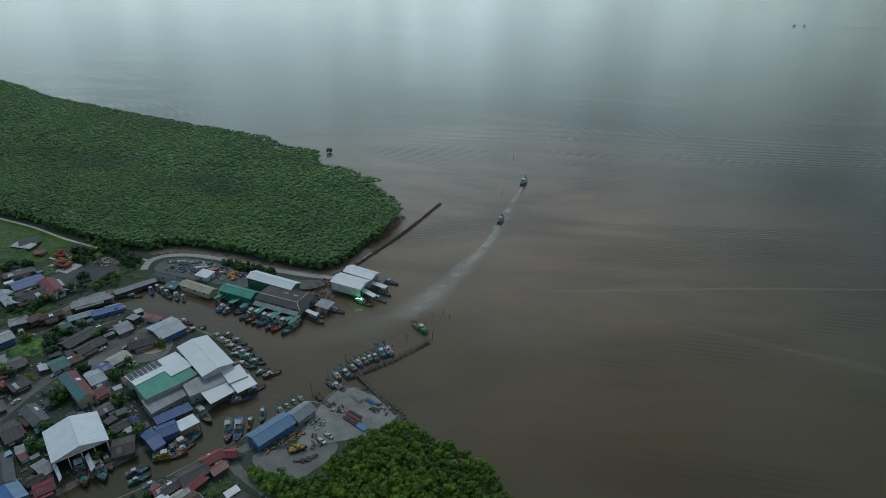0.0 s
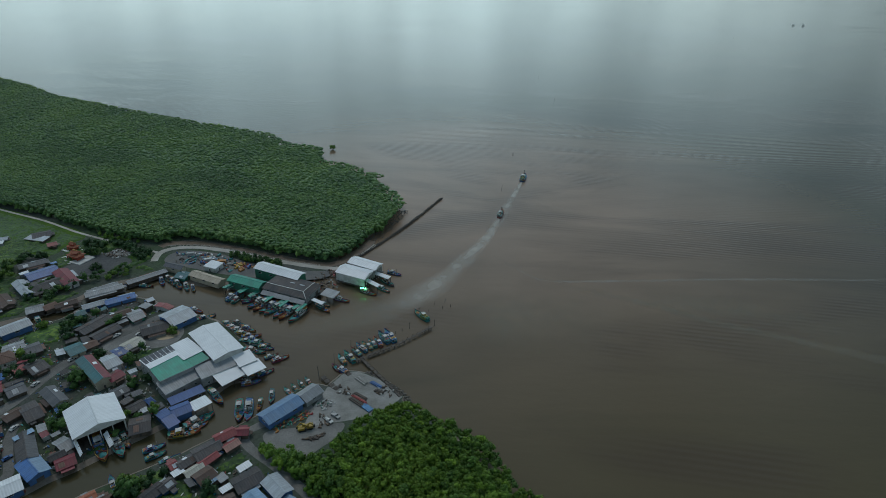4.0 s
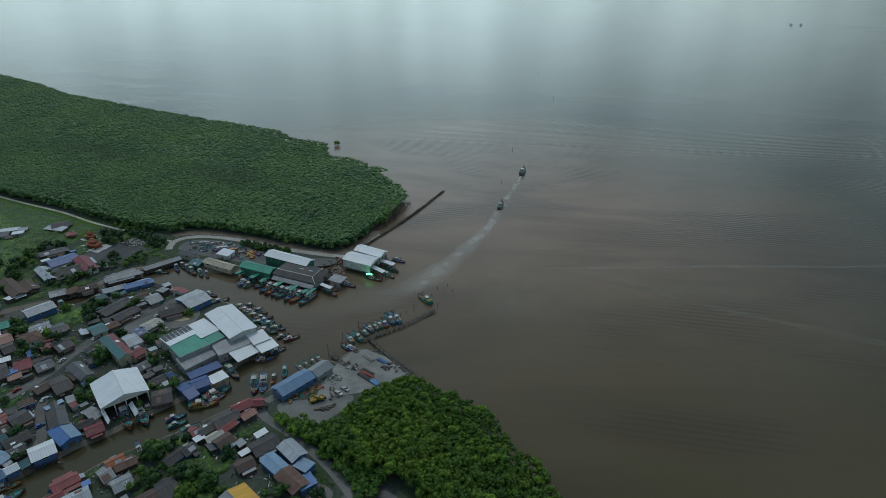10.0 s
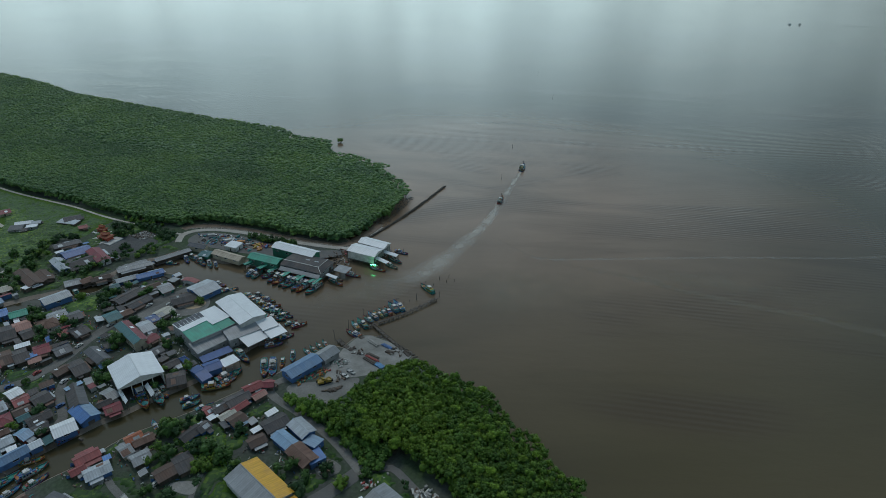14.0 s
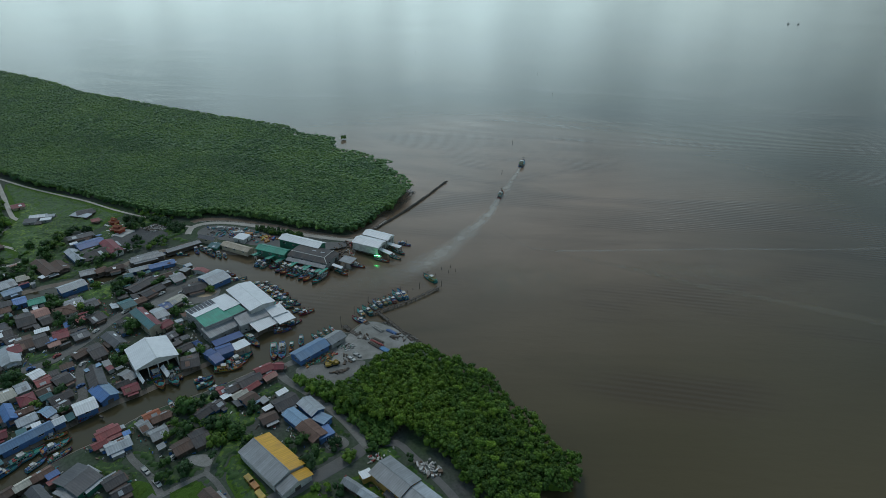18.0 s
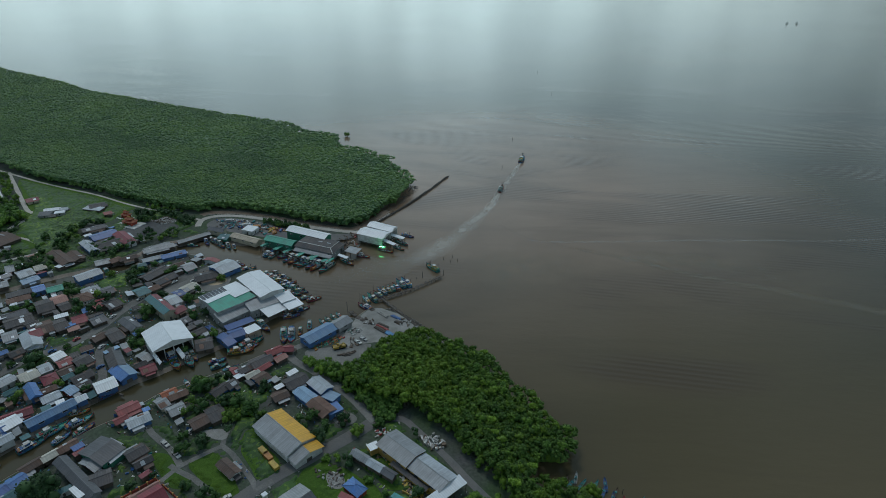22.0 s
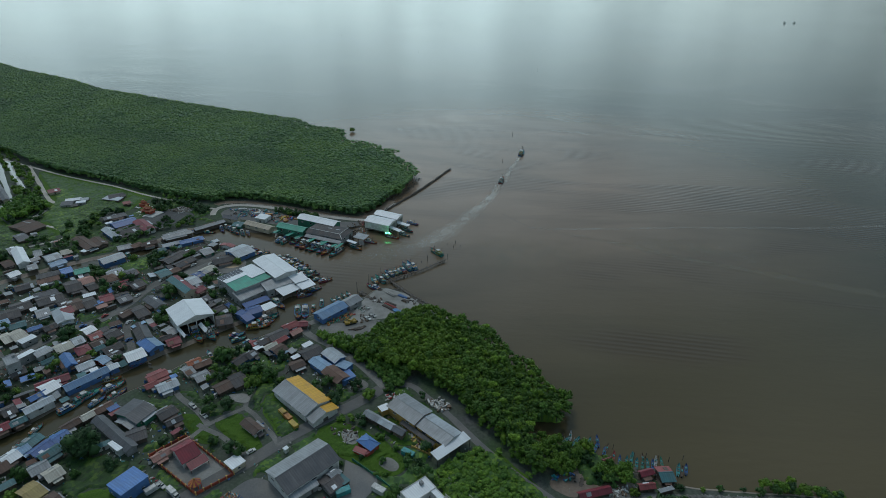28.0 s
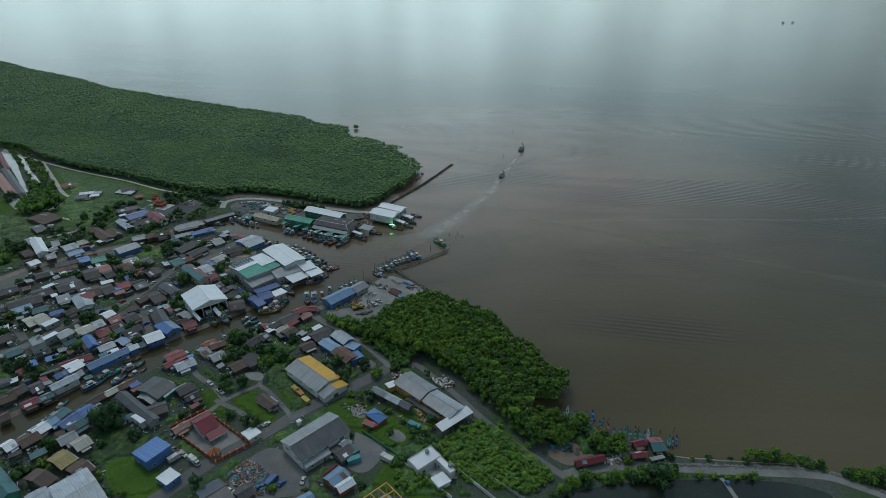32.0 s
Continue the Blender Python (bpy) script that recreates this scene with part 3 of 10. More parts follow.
def backyard_sheds(poly, tries, seed):
    """Small single-pitch sheds and lean-tos that crowd the gaps between the houses."""
    rs = random.Random(seed)
    xs, ys = [p[0] for p in poly], [p[1] for p in poly]
    for _ in range(tries):
        x, y = rs.uniform(min(xs), max(xs)), rs.uniform(min(ys), max(ys))
        L, W = rs.uniform(3.0, 6.5), rs.uniform(2.4, 4.2)
        px, py = np.array([x]), np.array([y])
        if not inside(px, py, poly)[0] or not clear_of(px, py, W / 2 - 0.1, W / 2)[0] or clear_of(px, py, W / 2 + 2.2, 0.0)[0]:
            continue
        low = rs.uniform(2.0, 2.5)
        lean("shed", x, y, L, W, rs.choice((-45, 45, 135, -135)) + rs.uniform(-7, 7), low, low + rs.uniform(0.25, 0.6), rs.choice(("dark", "dark", "brown", "rust", "slate", "grey", "grey", "pale", "teal", "maroon", "blue", "white")), rs.choice(("wood", "wood", "grey", "white", "blue")), open_sides=rs.random() < 0.3)


# ---------------------------------------------------------------- ground
def spline(points, closed=True, step=6.0):
    """Points along a smooth curve through the plan's corner points."""
    pts = [Vector(p) for p in points]
    if closed:
        for _ in range(3):
            pts = [q for a, b in zip(pts, pts[1:] + pts[:1]) for q in (a * 0.75 + b * 0.25, a * 0.25 + b * 0.75)]
        return pts
    n, res = len(pts), []
    for i in range(n - 1):
        p0, p1, p2, p3 = (pts[min(max(i + k, 0), n - 1)] for k in (-1, 0, 1, 2))
        m = max(1, int((p2 - p1).length / step))
        for k in range(m):
            t = k / m
            res.append(0.5 * (2 * p1 + (p2 - p0) * t + (2 * p0 - 5 * p1 + 4 * p2 - p3) * t * t + (3 * p1 - p0 - 3 * p2 + p3) * t ** 3))
    res.append(pts[-1])
    return res


def area(pts):
    return sum(p.x * q.y - q.x * p.y for p, q in zip(pts, pts[1:] + pts[:1])) / 2


def ground_sheet(name, points, z, mat, bank=0.0, smooth=True, label="", kind="structure", rough=0.6):
    """A level patch of ground; bank: width of the slope that runs down from its edge to below the water."""
    pts = spline(points) if smooth else [Vector(p) for p in points]
    if area(pts) < 0:
        pts = pts[::-1]
    if name in ("grass", "temple_court", "grey_lot", "concrete_yard", "sand_lot", "factory_lot", "dark_yard", "rubble_lot", "pond", "sand_heap", "gravel_lot"):
        OPEN.append([(p.x, p.y) for p in pts])
    if smooth and rough:
        pts = [p + Vector((noise.noise((p.x * 0.11, p.y * 0.11, 3)), noise.noise((p.x * 0.11, p.y * 0.11, 9)))) * rough for p in pts]
    keep = [p for p, q in zip(pts, pts[1:] + pts[:1]) if (p - q).length > 0.08]
    n = len(keep)
    flat_v, _, flat_f = geometry.delaunay_2d_cdt(keep, [], [list(range(n))], 1, 1e-4)[:3]
    v, f, ix = [(p.x, p.y, z) for p in flat_v], [tuple(q) for q in flat_f], [0] * len(flat_f)
    drop, out_by, o = (1.9, bank, len(v)) if bank else (0.3, 0.15, len(v))
    for i, p in enumerate(keep):
        d = (keep[(i + 1) % n] - keep[i - 1]).normalized()
        v += [(p.x, p.y, z), (p.x + d.y * out_by, p.y - d.x * out_by, z - drop)]
    for i in range(n):
        j = (i + 1) % n
        f.append((o + 2 * i, o + 2 * i + 1, o + 2 * j + 1, o + 2 * j))
        ix.append(1 if bank else 0)
    me = mesh(name, v, f, [mat, MUD] if bank else mat)
    me.polygons.foreach_set("material_index", ix)
    return tagged(new(name, me), label, "", "", kind)


def ribbon(name, points, width, z, mat, label="", depth=0.25, kind="structure"):
    """A road, path or bund along a line."""
    pts = spline(points, False, 4.0)
    LANES.append((pts, width))
    v, f = [], []
    for i, p in enumerate(pts):
        d = (pts[min(i + 1, len(pts) - 1)] - pts[max(i - 1, 0)]).normalized()
        w = width / 2 * (1 + 0.12 * noise.noise((p.x * 0.15, p.y * 0.15, 0)))
        nx, ny = -d.y * w, d.x * w
        v += [(p.x + nx, p.y + ny, z), (p.x - nx, p.y - ny, z), (p.x + nx * 1.1, p.y + ny * 1.1, z - depth), (p.x - nx * 1.1, p.y - ny * 1.1, z - depth)]
        if i:
            k = 4 * i
            f += [(k, k - 4, k - 3, k + 1), (k - 4, k, k + 2, k - 2), (k + 1, k - 3, k - 1, k + 3)]
    return tagged(new(name, mesh(name, v, f, mat)), label, "", "", kind)


# ---------------------------------------------------------------- trees
def blob(rnd, r, squash, seed, rings=1):
    bm = bmesh.new()
    bmesh.ops.create_icosphere(bm, subdivisions=rings, radius=1.0)
    v = []
    for w in bm.verts:
        d = w.co.normalized()
        k = 1 + 0.55 * noise.noise(d * 1.7 + Vector((seed, seed * 2, 0))) + 0.35 * noise.noise(d * 4 + Vector((0, seed, 5)))
        v.append((d.x * r * k, d.y * r * k, d.z * r * k * squash))
    f = [tuple(w.index for w in q.verts) for q in bm.faces]
    bm.free()
    return np.array(v), np.array(f)


def crown_mesh(seed, lobes, sprays, size=0.3, leaf=0.12):
    """A crown of unit radius: uneven boughs hidden under many small leaf clumps that stand out at all angles."""
    rnd = random.Random(seed)
    vs, fs, n, centres = [], [], 0, []
    for k in range(lobes):
        u = (k + 0.5) / lobes
        a, el = k * 2.4 + rnd.uniform(-0.6, 0.6), 1.45 - 1.75 * u
        far = rnd.uniform(0.42, 0.82) if lobes > 2 else 0.08
        c = np.array((math.cos(a) * math.cos(el) * far, math.sin(a) * math.cos(el) * far, math.sin(el) * far * rnd.uniform(0.6, 1.1)))
        r = size * rnd.uniform(0.65, 1.35)
        v, f = blob(rnd, r * 0.88, 0.85, seed * 7.3 + k * 3.1, 1)
        vs.append(v + c)
        fs.append(f + n)
        n += len(v)
        centres.append((c, r))
    tri = []
    for k in range(sprays):
        c, r = centres[rnd.randrange(lobes)]
        d = Vector((rnd.gauss(0, 1), rnd.gauss(0, 1), rnd.gauss(0.6, 0.8))).normalized()
        p = Vector(c) + d * r * rnd.uniform(0.75, 1.3)
        tilt = (d + Vector((rnd.gauss(0, 0.5), rnd.gauss(0, 0.5), rnd.gauss(0.3, 0.5)))).normalized()
        u = tilt.orthogonal().normalized()
        u.rotate(Matrix.Rotation(rnd.uniform(0, 6.28), 3, tilt))
        w = tilt.cross(u)
        s = leaf * rnd.uniform(0.5, 1.3)
        q = [p - u * s - tilt * s * 0.3, p + w * s * rnd.uniform(0.4, 0.9), p + u * s * rnd.uniform(0.7, 1.2) - tilt * s * 0.2, p - w * s * rnd.uniform(0.4, 0.9)]
        vs.append(np.array([tuple(x) for x in q]))
        tri += [(n, n + 1, n + 3), (n + 1, n + 2, n + 3)]
        n += 4
    fs.append(np.array(tri))
    return np.concatenate(vs), np.concatenate(fs)


NEAR = [crown_mesh(s, 11, 300, 0.36, 0.125) for s in range(1, 7)]
MID = [crown_mesh(s, 5, 105, 0.5, 0.17) for s in range(61, 67)]
BUSH = [crown_mesh(s, 4, 80, 0.55, 0.2) for s in range(31, 36)]
FAR = [crown_mesh(s, 1, 16, 0.74, 0.27) for s in range(11, 21)]
FARTHEST = [crown_mesh(s, 1, 4, 0.86, 0.42) for s in range(41, 51)]


def raw_mesh(name, v, f, mats, index=None):
    me = bpy.data.meshes.new(name)
    me.vertices.add(len(v))
    me.vertices.foreach_set("co", np.asarray(v, np.float32).ravel())
    me.loops.add(len(f) * 3)
    me.loops.foreach_set("vertex_index", np.asarray(f, np.int32).ravel())
    me.polygons.add(len(f))
    me.polygons.foreach_set("loop_start", np.arange(len(f), dtype=np.int32) * 3)
    me.polygons.foreach_set("loop_total", np.full(len(f), 3, np.int32))
    for m in mats:
        me.materials.append(m)
    if index is not None:
        me.polygons.foreach_set("material_index", np.asarray(index, np.int32))
    me.update(calc_edges=True)
    return me


def inset(line, d):
    """A line of plan points moved sideways by d, towards the side on its right."""
    pts, n = [Vector(p) for p in line], len(line)
    res = []
    for i, p in enumerate(pts):
        t = (pts[min(i + 1, n - 1)] - pts[max(i - 1, 0)]).normalized()
        res.append((p.x + t.y * d, p.y - t.x * d))
    return res


def inside(px, py, poly):
    c = np.zeros(len(px), bool)
    for (x1, y1), (x2, y2) in zip(poly, poly[1:] + poly[:1]):
        hit = ((y1 > py) != (y2 > py)) & (px < (x2 - x1) * (py - y1) / (y2 - y1 + 1e-9) + x1)
        c ^= hit
    return c


def scatter(poly, spacing, seed, ragged=0.0):
    rs = np.random.RandomState(seed)
    xs, ys = [p[0] for p in poly], [p[1] for p in poly]
    gx, gy = np.meshgrid(np.arange(min(xs), max(xs), spacing), np.arange(min(ys), max(ys), spacing * 0.87))
    gx[1::2] += spacing / 2
    px, py = (gx.ravel() + rs.uniform(-0.6, 0.6, gx.size) * spacing), (gy.ravel() + rs.uniform(-0.6, 0.6, gx.size) * spacing)
    wob = np.zeros((len(px), 2)) if not len(px) else np.array([(noise.noise((x * 0.035, y * 0.035, 1)) * ragged + noise.noise((x * 0.12, y * 0.12, 4)) * ragged * 0.6, noise.noise((x * 0.035, y * 0.035, 7)) * ragged) for x, y in zip(px, py)])
    k = inside(px + wob[:, 0], py + wob[:, 1], poly)
    return px[k], py[k], rs


def thicket(name, poly, spacing, r, h, seed, label, models=FAR, ground=BASE, mix=(0.6, 0.25, 0.15), category="trees", ragged=0.0, level=0.35, avoid=None, patch=None, leaves=None, flat_top=1.0, only=None, roll=0.35, lots=True):
    """A wood or scrub too dense to count, as one object: crowns of radius r and height h over a stretch of ground."""
    px, py, rs = scatter(poly, spacing, seed, ragged)
    if avoid is not None:
        ok = clear_of(px, py, avoid, 1.0, lots)
        px, py = px[ok], py[ok]
    if only is not None:
        ok = only(px, py)
        px, py = px[ok], py[ok]
    if patch is not None:
        ok = np.array([noise.noise((x * 0.03, y * 0.03, seed)) + 0.5 * noise.noise((x * 0.11, y * 0.11, seed)) > patch for x, y in zip(px, py)], bool)
        px, py = px[ok], py[ok]
    if not len(px):
        return None
    vs, fs, ix, n = [], [], [], 0
    for x, y in zip(px, py):
        v, f = models[rs.randint(len(models))]
        wide = noise.noise((x * 0.012, y * 0.012, seed))
        k = rs.uniform(0.78, 1.25) * (1 + 0.2 * wide)
        a, s = rs.uniform(0, 6.28), r * k
        c, d = math.cos(a), math.sin(a)
        tall = h * (1 - level / 2 + level * rs.uniform() + roll * wide)
        vz = v[:, 2] * s * rs.uniform(0.9, 1.3) * flat_top
        vs.append(np.stack([x + s * (v[:, 0] * c - v[:, 1] * d), y + s * (v[:, 0] * d + v[:, 1] * c), ground + np.maximum(tall - s * 0.6 + vz, 0)], 1))
        fs.append(f + n)
        tone = 0.9 * noise.noise((x * 0.016, y * 0.016, seed + 3)) + 0.5 * noise.noise((x * 0.06, y * 0.06, seed + 8)) + rs.normal() * 0.22
        ix.append(np.full(len(f), 1 if tone > 0.55 - mix[1] else (2 if tone < mix[2] - 0.5 else 0)))
        n += len(v)
    me = raw_mesh(name, np.concatenate(vs), np.concatenate(fs), leaves or LEAF, np.concatenate(ix))
    return tagged(new(name, me), label, category, "", "stuff")


def scrub(name, poly, h, seed, label, step=1.0, avoid=None, patch=-9.0, mats=None, road=0.8):
    """A ragged blanket of weeds and bushes over a stretch of ground: an uneven sheet that opens where nothing grows."""
    xs, ys = [p[0] for p in poly], [p[1] for p in poly]
    gx, gy = np.meshgrid(np.arange(min(xs), max(xs), step), np.arange(min(ys), max(ys), step))
    rs = np.random.RandomState(seed)
    px, py = gx + rs.uniform(-0.35, 0.35, gx.shape) * step, gy + rs.uniform(-0.35, 0.35, gx.shape) * step
    ok = inside(px.ravel(), py.ravel(), poly)
    if avoid is not None:
        ok &= clear_of(px.ravel(), py.ravel(), avoid, road)
    z, tone = np.full(px.size, -1.0), np.zeros(px.size)
    for i in np.nonzero(ok)[0]:
        x, y = px.flat[i], py.flat[i]
        wide, mid, fine = noise.noise((x * 0.035, y * 0.035, seed)), noise.noise((x * 0.14, y * 0.14, seed + 5)), noise.noise((x * 0.5, y * 0.5, seed + 9))
        if wide + 0.5 * mid > patch:
            z[i] = h * max(0.06, 0.35 + 0.9 * mid + 0.55 * fine + 0.3 * rs.uniform())
        tone[i] = mid + 0.7 * fine
    z, tone = z.reshape(px.shape), tone.reshape(px.shape)
    ids = np.arange(px.size).reshape(px.shape)
    f, ix = [], []
    live = (z[:-1, :-1] >= 0) & (z[1:, :-1] >= 0) & (z[:-1, 1:] >= 0) & (z[1:, 1:] >= 0)
    a, b, c, d = (q[live] for q in (ids[:-1, :-1], ids[:-1, 1:], ids[1:, 1:], ids[1:, :-1]))
    f = np.concatenate([np.stack([a, b, c], 1), np.stack([a, c, d], 1)])
    t = tone[:-1, :-1][live]
    t = t + rs.normal(0, 0.45, len(t))
    ix = np.where(t > 0.55, 1, np.where(t < -0.45, 2, 0))
    edge = np.ones(px.shape, bool)
    edge[1:-1, 1:-1] = ~(live[:-1, :-1] & live[1:, :-1] & live[:-1, 1:] & live[1:, 1:])
    z[edge] = -0.45
    used = np.unique(f)
    back = np.zeros(px.size, int)
    back[used] = np.arange(len(used))
    v = np.stack([px.ravel(), py.ravel(), BASE + 0.1 + z.ravel()], 1)[used]
    me = raw_mesh(name, v, back[f], mats or WEED, np.concatenate([ix, ix]))
    return tagged(new(name, me), label, "scrub", "", "stuff")


def understory(name, poly, z, rough, step, seed, mats, label):
    """The closed lower leaf layer of a wood, between and under its crowns."""
    xs, ys = [p[0] for p in poly], [p[1] for p in poly]
    gx, gy = np.meshgrid(np.arange(min(xs), max(xs), step), np.arange(min(ys), max(ys), step))
    rs = np.random.RandomState(seed)
    px, py = gx + rs.uniform(-0.3, 0.3, gx.shape) * step, gy + rs.uniform(-0.3, 0.3, gx.shape) * step
    ok = inside(px.ravel(), py.ravel(), poly).reshape(px.shape)
    live = ok[:-1, :-1] & ok[1:, :-1] & ok[:-1, 1:] & ok[1:, 1:]
    edge = np.ones(px.shape, bool)
    edge[1:-1, 1:-1] = ~(live[:-1, :-1] & live[1:, :-1] & live[:-1, 1:] & live[1:, 1:])
    pz = z + rs.uniform(-1, 1, px.shape) * rough
    pz[edge] = 0.3
    ids = np.arange(px.size).reshape(px.shape)
    a, b, c, d = (q[live] for q in (ids[:-1, :-1], ids[:-1, 1:], ids[1:, 1:], ids[1:, :-1]))
    f = np.concatenate([np.stack([a, b, c], 1), np.stack([a, c, d], 1)])
    used, back = np.unique(f), np.zeros(px.size, int)
    back[used] = np.arange(len(used))
    me = raw_mesh(name, np.stack([px.ravel(), py.ravel(), pz.ravel()], 1)[used], back[f], mats, rs.randint(0, 3, len(f)))
    return tagged(new(name, me), label, "undergrowth", "", "stuff")


TREES = []


def tree(x, y, r, h, k=0, base=BASE, label="broad green tree with a dense uneven crown", group="village trees", name="tree"):
    """A tree with a tapered trunk, limbs and a crown."""
    key = 12 if r > 6 else k % 6 + (0 if name == "mangrove_tree" else 6)
    while len(TREES) <= key:
        i = len(TREES)
        v, f = NEAR[i % 6] if i < 12 else crown_mesh(77, 40, 1500, 0.3, 0.07)
        crown = raw_mesh("crown", v, f, [LEAF[(1, 0, 1, 0, 1, 2)[i % 6]] if i < 6 else WEED[(0, 2, 1, 0, 2, 0)[i % 6]] if i < 12 else WEED[2]])
        rings, tv, tf = 7, [], []
        for z, w in ((0, 0.09), (0.5, 0.06), (1.0, 0.03)):
            tv += [(w * math.cos(6.283 * j / rings), w * math.sin(6.283 * j / rings), z) for j in range(rings)]
        for q in range(2):
            tf += [(q * rings + j, q * rings + (j + 1) % rings, (q + 1) * rings + (j + 1) % rings, (q + 1) * rings + j) for j in range(rings)]
        for j in range(4):
            a = j * 1.6 + i
            o, e = len(tv), Vector((math.cos(a) * 0.5, math.sin(a) * 0.5, 0.95))
            tv += [(0.03, 0, 0.5), (-0.03, 0.02, 0.5), (0, -0.03, 0.5), tuple(e)]
            tf += [(o, o + 1, o + 3), (o + 1, o + 2, o + 3), (o + 2, o, o + 3)]
        TREES.append((crown, mesh("trunk", tv, tf, BARK)))
    crown, trunk = TREES[key]
    top = empty_at(name, x, y, base, (k * 67) % 360)
    part("crown", crown, top, m=Matrix.LocRotScale((0, 0, max(h - r * 0.75, r * 0.4)), None, (r, r, r * 1.05)))
    part("trunk", trunk, top, m=Matrix.LocRotScale((0, 0, -0.3), None, (r * 0.8, r * 0.8, h * 0.75)))
    return tagged(top, label, "tree", group)


def grove(poly, spacing, r, h, seed, limit, label):
    px, py, rs = scatter(poly, spacing, seed, 5.0)
    for i, (x, y) in enumerate(zip(px[:limit], py[:limit])):
        tree(x, y, r * rs.uniform(0.8, 1.25), h * rs.uniform(0.8, 1.2), rs.randint(6), 0.6, label, "mangrove wood", "mangrove_tree")


# ---------------------------------------------------------------- boats
BOATS = {}


def boat_model(hull, trim, house, crane):
    """A wooden fishing boat 16 m long with its bow along +x."""
    L, B = 16.0, 4.4
    top = new("fishing_boat")
    st = [(-8, 0.78, 1.5), (-6, 0.95, 1.3), (-2, 1.0, 1.2), (2, 0.98, 1.35), (5, 0.72, 1.75), (7, 0.3, 2.3), (8, 0.03, 2.7)]
    v, f = [], []
    for x, w, z in st:
        hw = B / 2 * w
        v += [(x, -hw, z), (x * 0.97, -hw * 0.8, -0.5), (x * 0.97, hw * 0.8, -0.5), (x, hw, z), (x, hw - min(0.18, hw * 0.5), z), (x, hw - min(0.2, hw * 0.5), z - 0.6), (x, -hw + min(0.2, hw * 0.5), z - 0.6), (x, -hw + min(0.18, hw * 0.5), z)]
    for i in range(len(st) - 1):
        for j in range(8):
            if j == 5:
                continue
            a = 8 * i
            f.append((a + j, a + (j + 1) % 8, a + 8 + (j + 1) % 8, a + 8 + j))
    f.append((0, 1, 2, 3, 4, 5, 6, 7))
    part("hull", mesh("hull", v, f, PAINT[hull]), top)
    bottom = [(x * 1.003, s * (B / 2 * w * (0.8 + 0.2 * k) + 0.03), (z + 0.5) * k - 0.5) for x, w, z in st for s in (-1, 1) for k in (0.15, 0.42)]
    part("tarred_bottom", mesh("tarred_bottom", bottom, [(4 * i + s, 4 * i + 4 + s, 4 * i + 5 + s, 4 * i + 1 + s) for i in range(len(st) - 1) for s in (0, 2)], TAR), top, "dark tarred planks above the waterline")
    dv, df = [], []
    for i, (x, w, z) in enumerate(st):
        hw = B / 2 * w - min(0.2, B / 4 * w)
        dv += [(x, -hw, z - 0.58), (x, hw, z - 0.58)]
        if i:
            df.append((2 * i - 2, 2 * i, 2 * i + 1, 2 * i - 1))
    part("deck", mesh("deck", dv, df, PAINT[{"green": "teal", "teal": "green", "blue": "teal"}.get(hull, "brown")]), top)
    sv, sf = [], []
    for s in (-1, 1):
        o = len(sv)
        for i, (x, w, z) in enumerate(st):
            hw = B / 2 * w + 0.06
            sv += [(x, s * hw, z - 0.4), (x, s * hw, z + 0.06)]
            if i:
                sf.append((o + 2 * i - 2, o + 2 * i, o + 2 * i + 1, o + 2 * i - 1))
    part("rubbing_strake", mesh("rubbing_strake", sv, sf, PAINT[trim]), top)
    cab = part("wheelhouse", mesh("wheelhouse", *boxes((-5.2, -0.6, -1.45, 1.45, 0.6, 3.0), (-3.6, -1.2, -1.1, 1.1, 3.0, 4.7)), PAINT[house]), top)
    part("cabin_roof", mesh("cabin_roof", *box(-6.6, 0.2, -1.75, 1.75, 3.0, 3.12), PAINT[("teal", "white", "brown", "blue", "green", "white")[len(BOATS) % 6]]), cab)
    part("bridge_roof", mesh("bridge_roof", *box(-3.9, -0.9, -1.3, 1.3, 4.7, 4.82), PAINT["white"]), cab)
    for s in (-1, 1):
        for k in range(3):
            part("window", mesh("window", *box(-4.6 + k * 1.4, -3.6 + k * 1.4, s * 1.47 - 0.02, s * 1.47 + 0.02, 1.9, 2.7), GLASS), cab)
    part("front_window", mesh("front_window", *box(-1.02, -0.96, -0.85, 0.85, 3.7, 4.4), GLASS), cab)
    part("mast", mesh("mast", *boxes((2.4, 2.58, -0.09, 0.09, 0.6, 7.2), (2.3, 2.7, -1.3, 1.3, 6.3, 6.42)), TIMBER), top)
    if crane:
        part("boom", mesh("boom", [(2.5, -0.07, 3.2), (2.5, 0.07, 3.2), (2.5, 0, 3.35), (-3.0, -0.05, 6.2), (-3.0, 0.05, 6.2), (-3.0, 0, 6.3)], [(0, 1, 2), (3, 5, 4), (0, 3, 4, 1), (1, 4, 5, 2), (2, 5, 3, 0)], PAINT["yellow"]), top)
    part("folded_net", mesh("folded_net", *lump(1.6, 0.7, 3), PAINT[("green", "blue", "orange", "teal")[len(BOATS) % 4]]), top, m=pose(4.2, 0, 1.0))
    part("fish_crate", mesh("fish_crate", *box(0.7, 1.7, -1.2, -0.3, 0.75, 1.3), PAINT["red"]), top)
    part("fish_crate", mesh("fish_crate", *box(0.6, 1.6, 0.2, 1.2, 0.75, 1.4), PAINT["blue"]), top)
    rs = random.Random(len(BOATS) * 5 + 1)
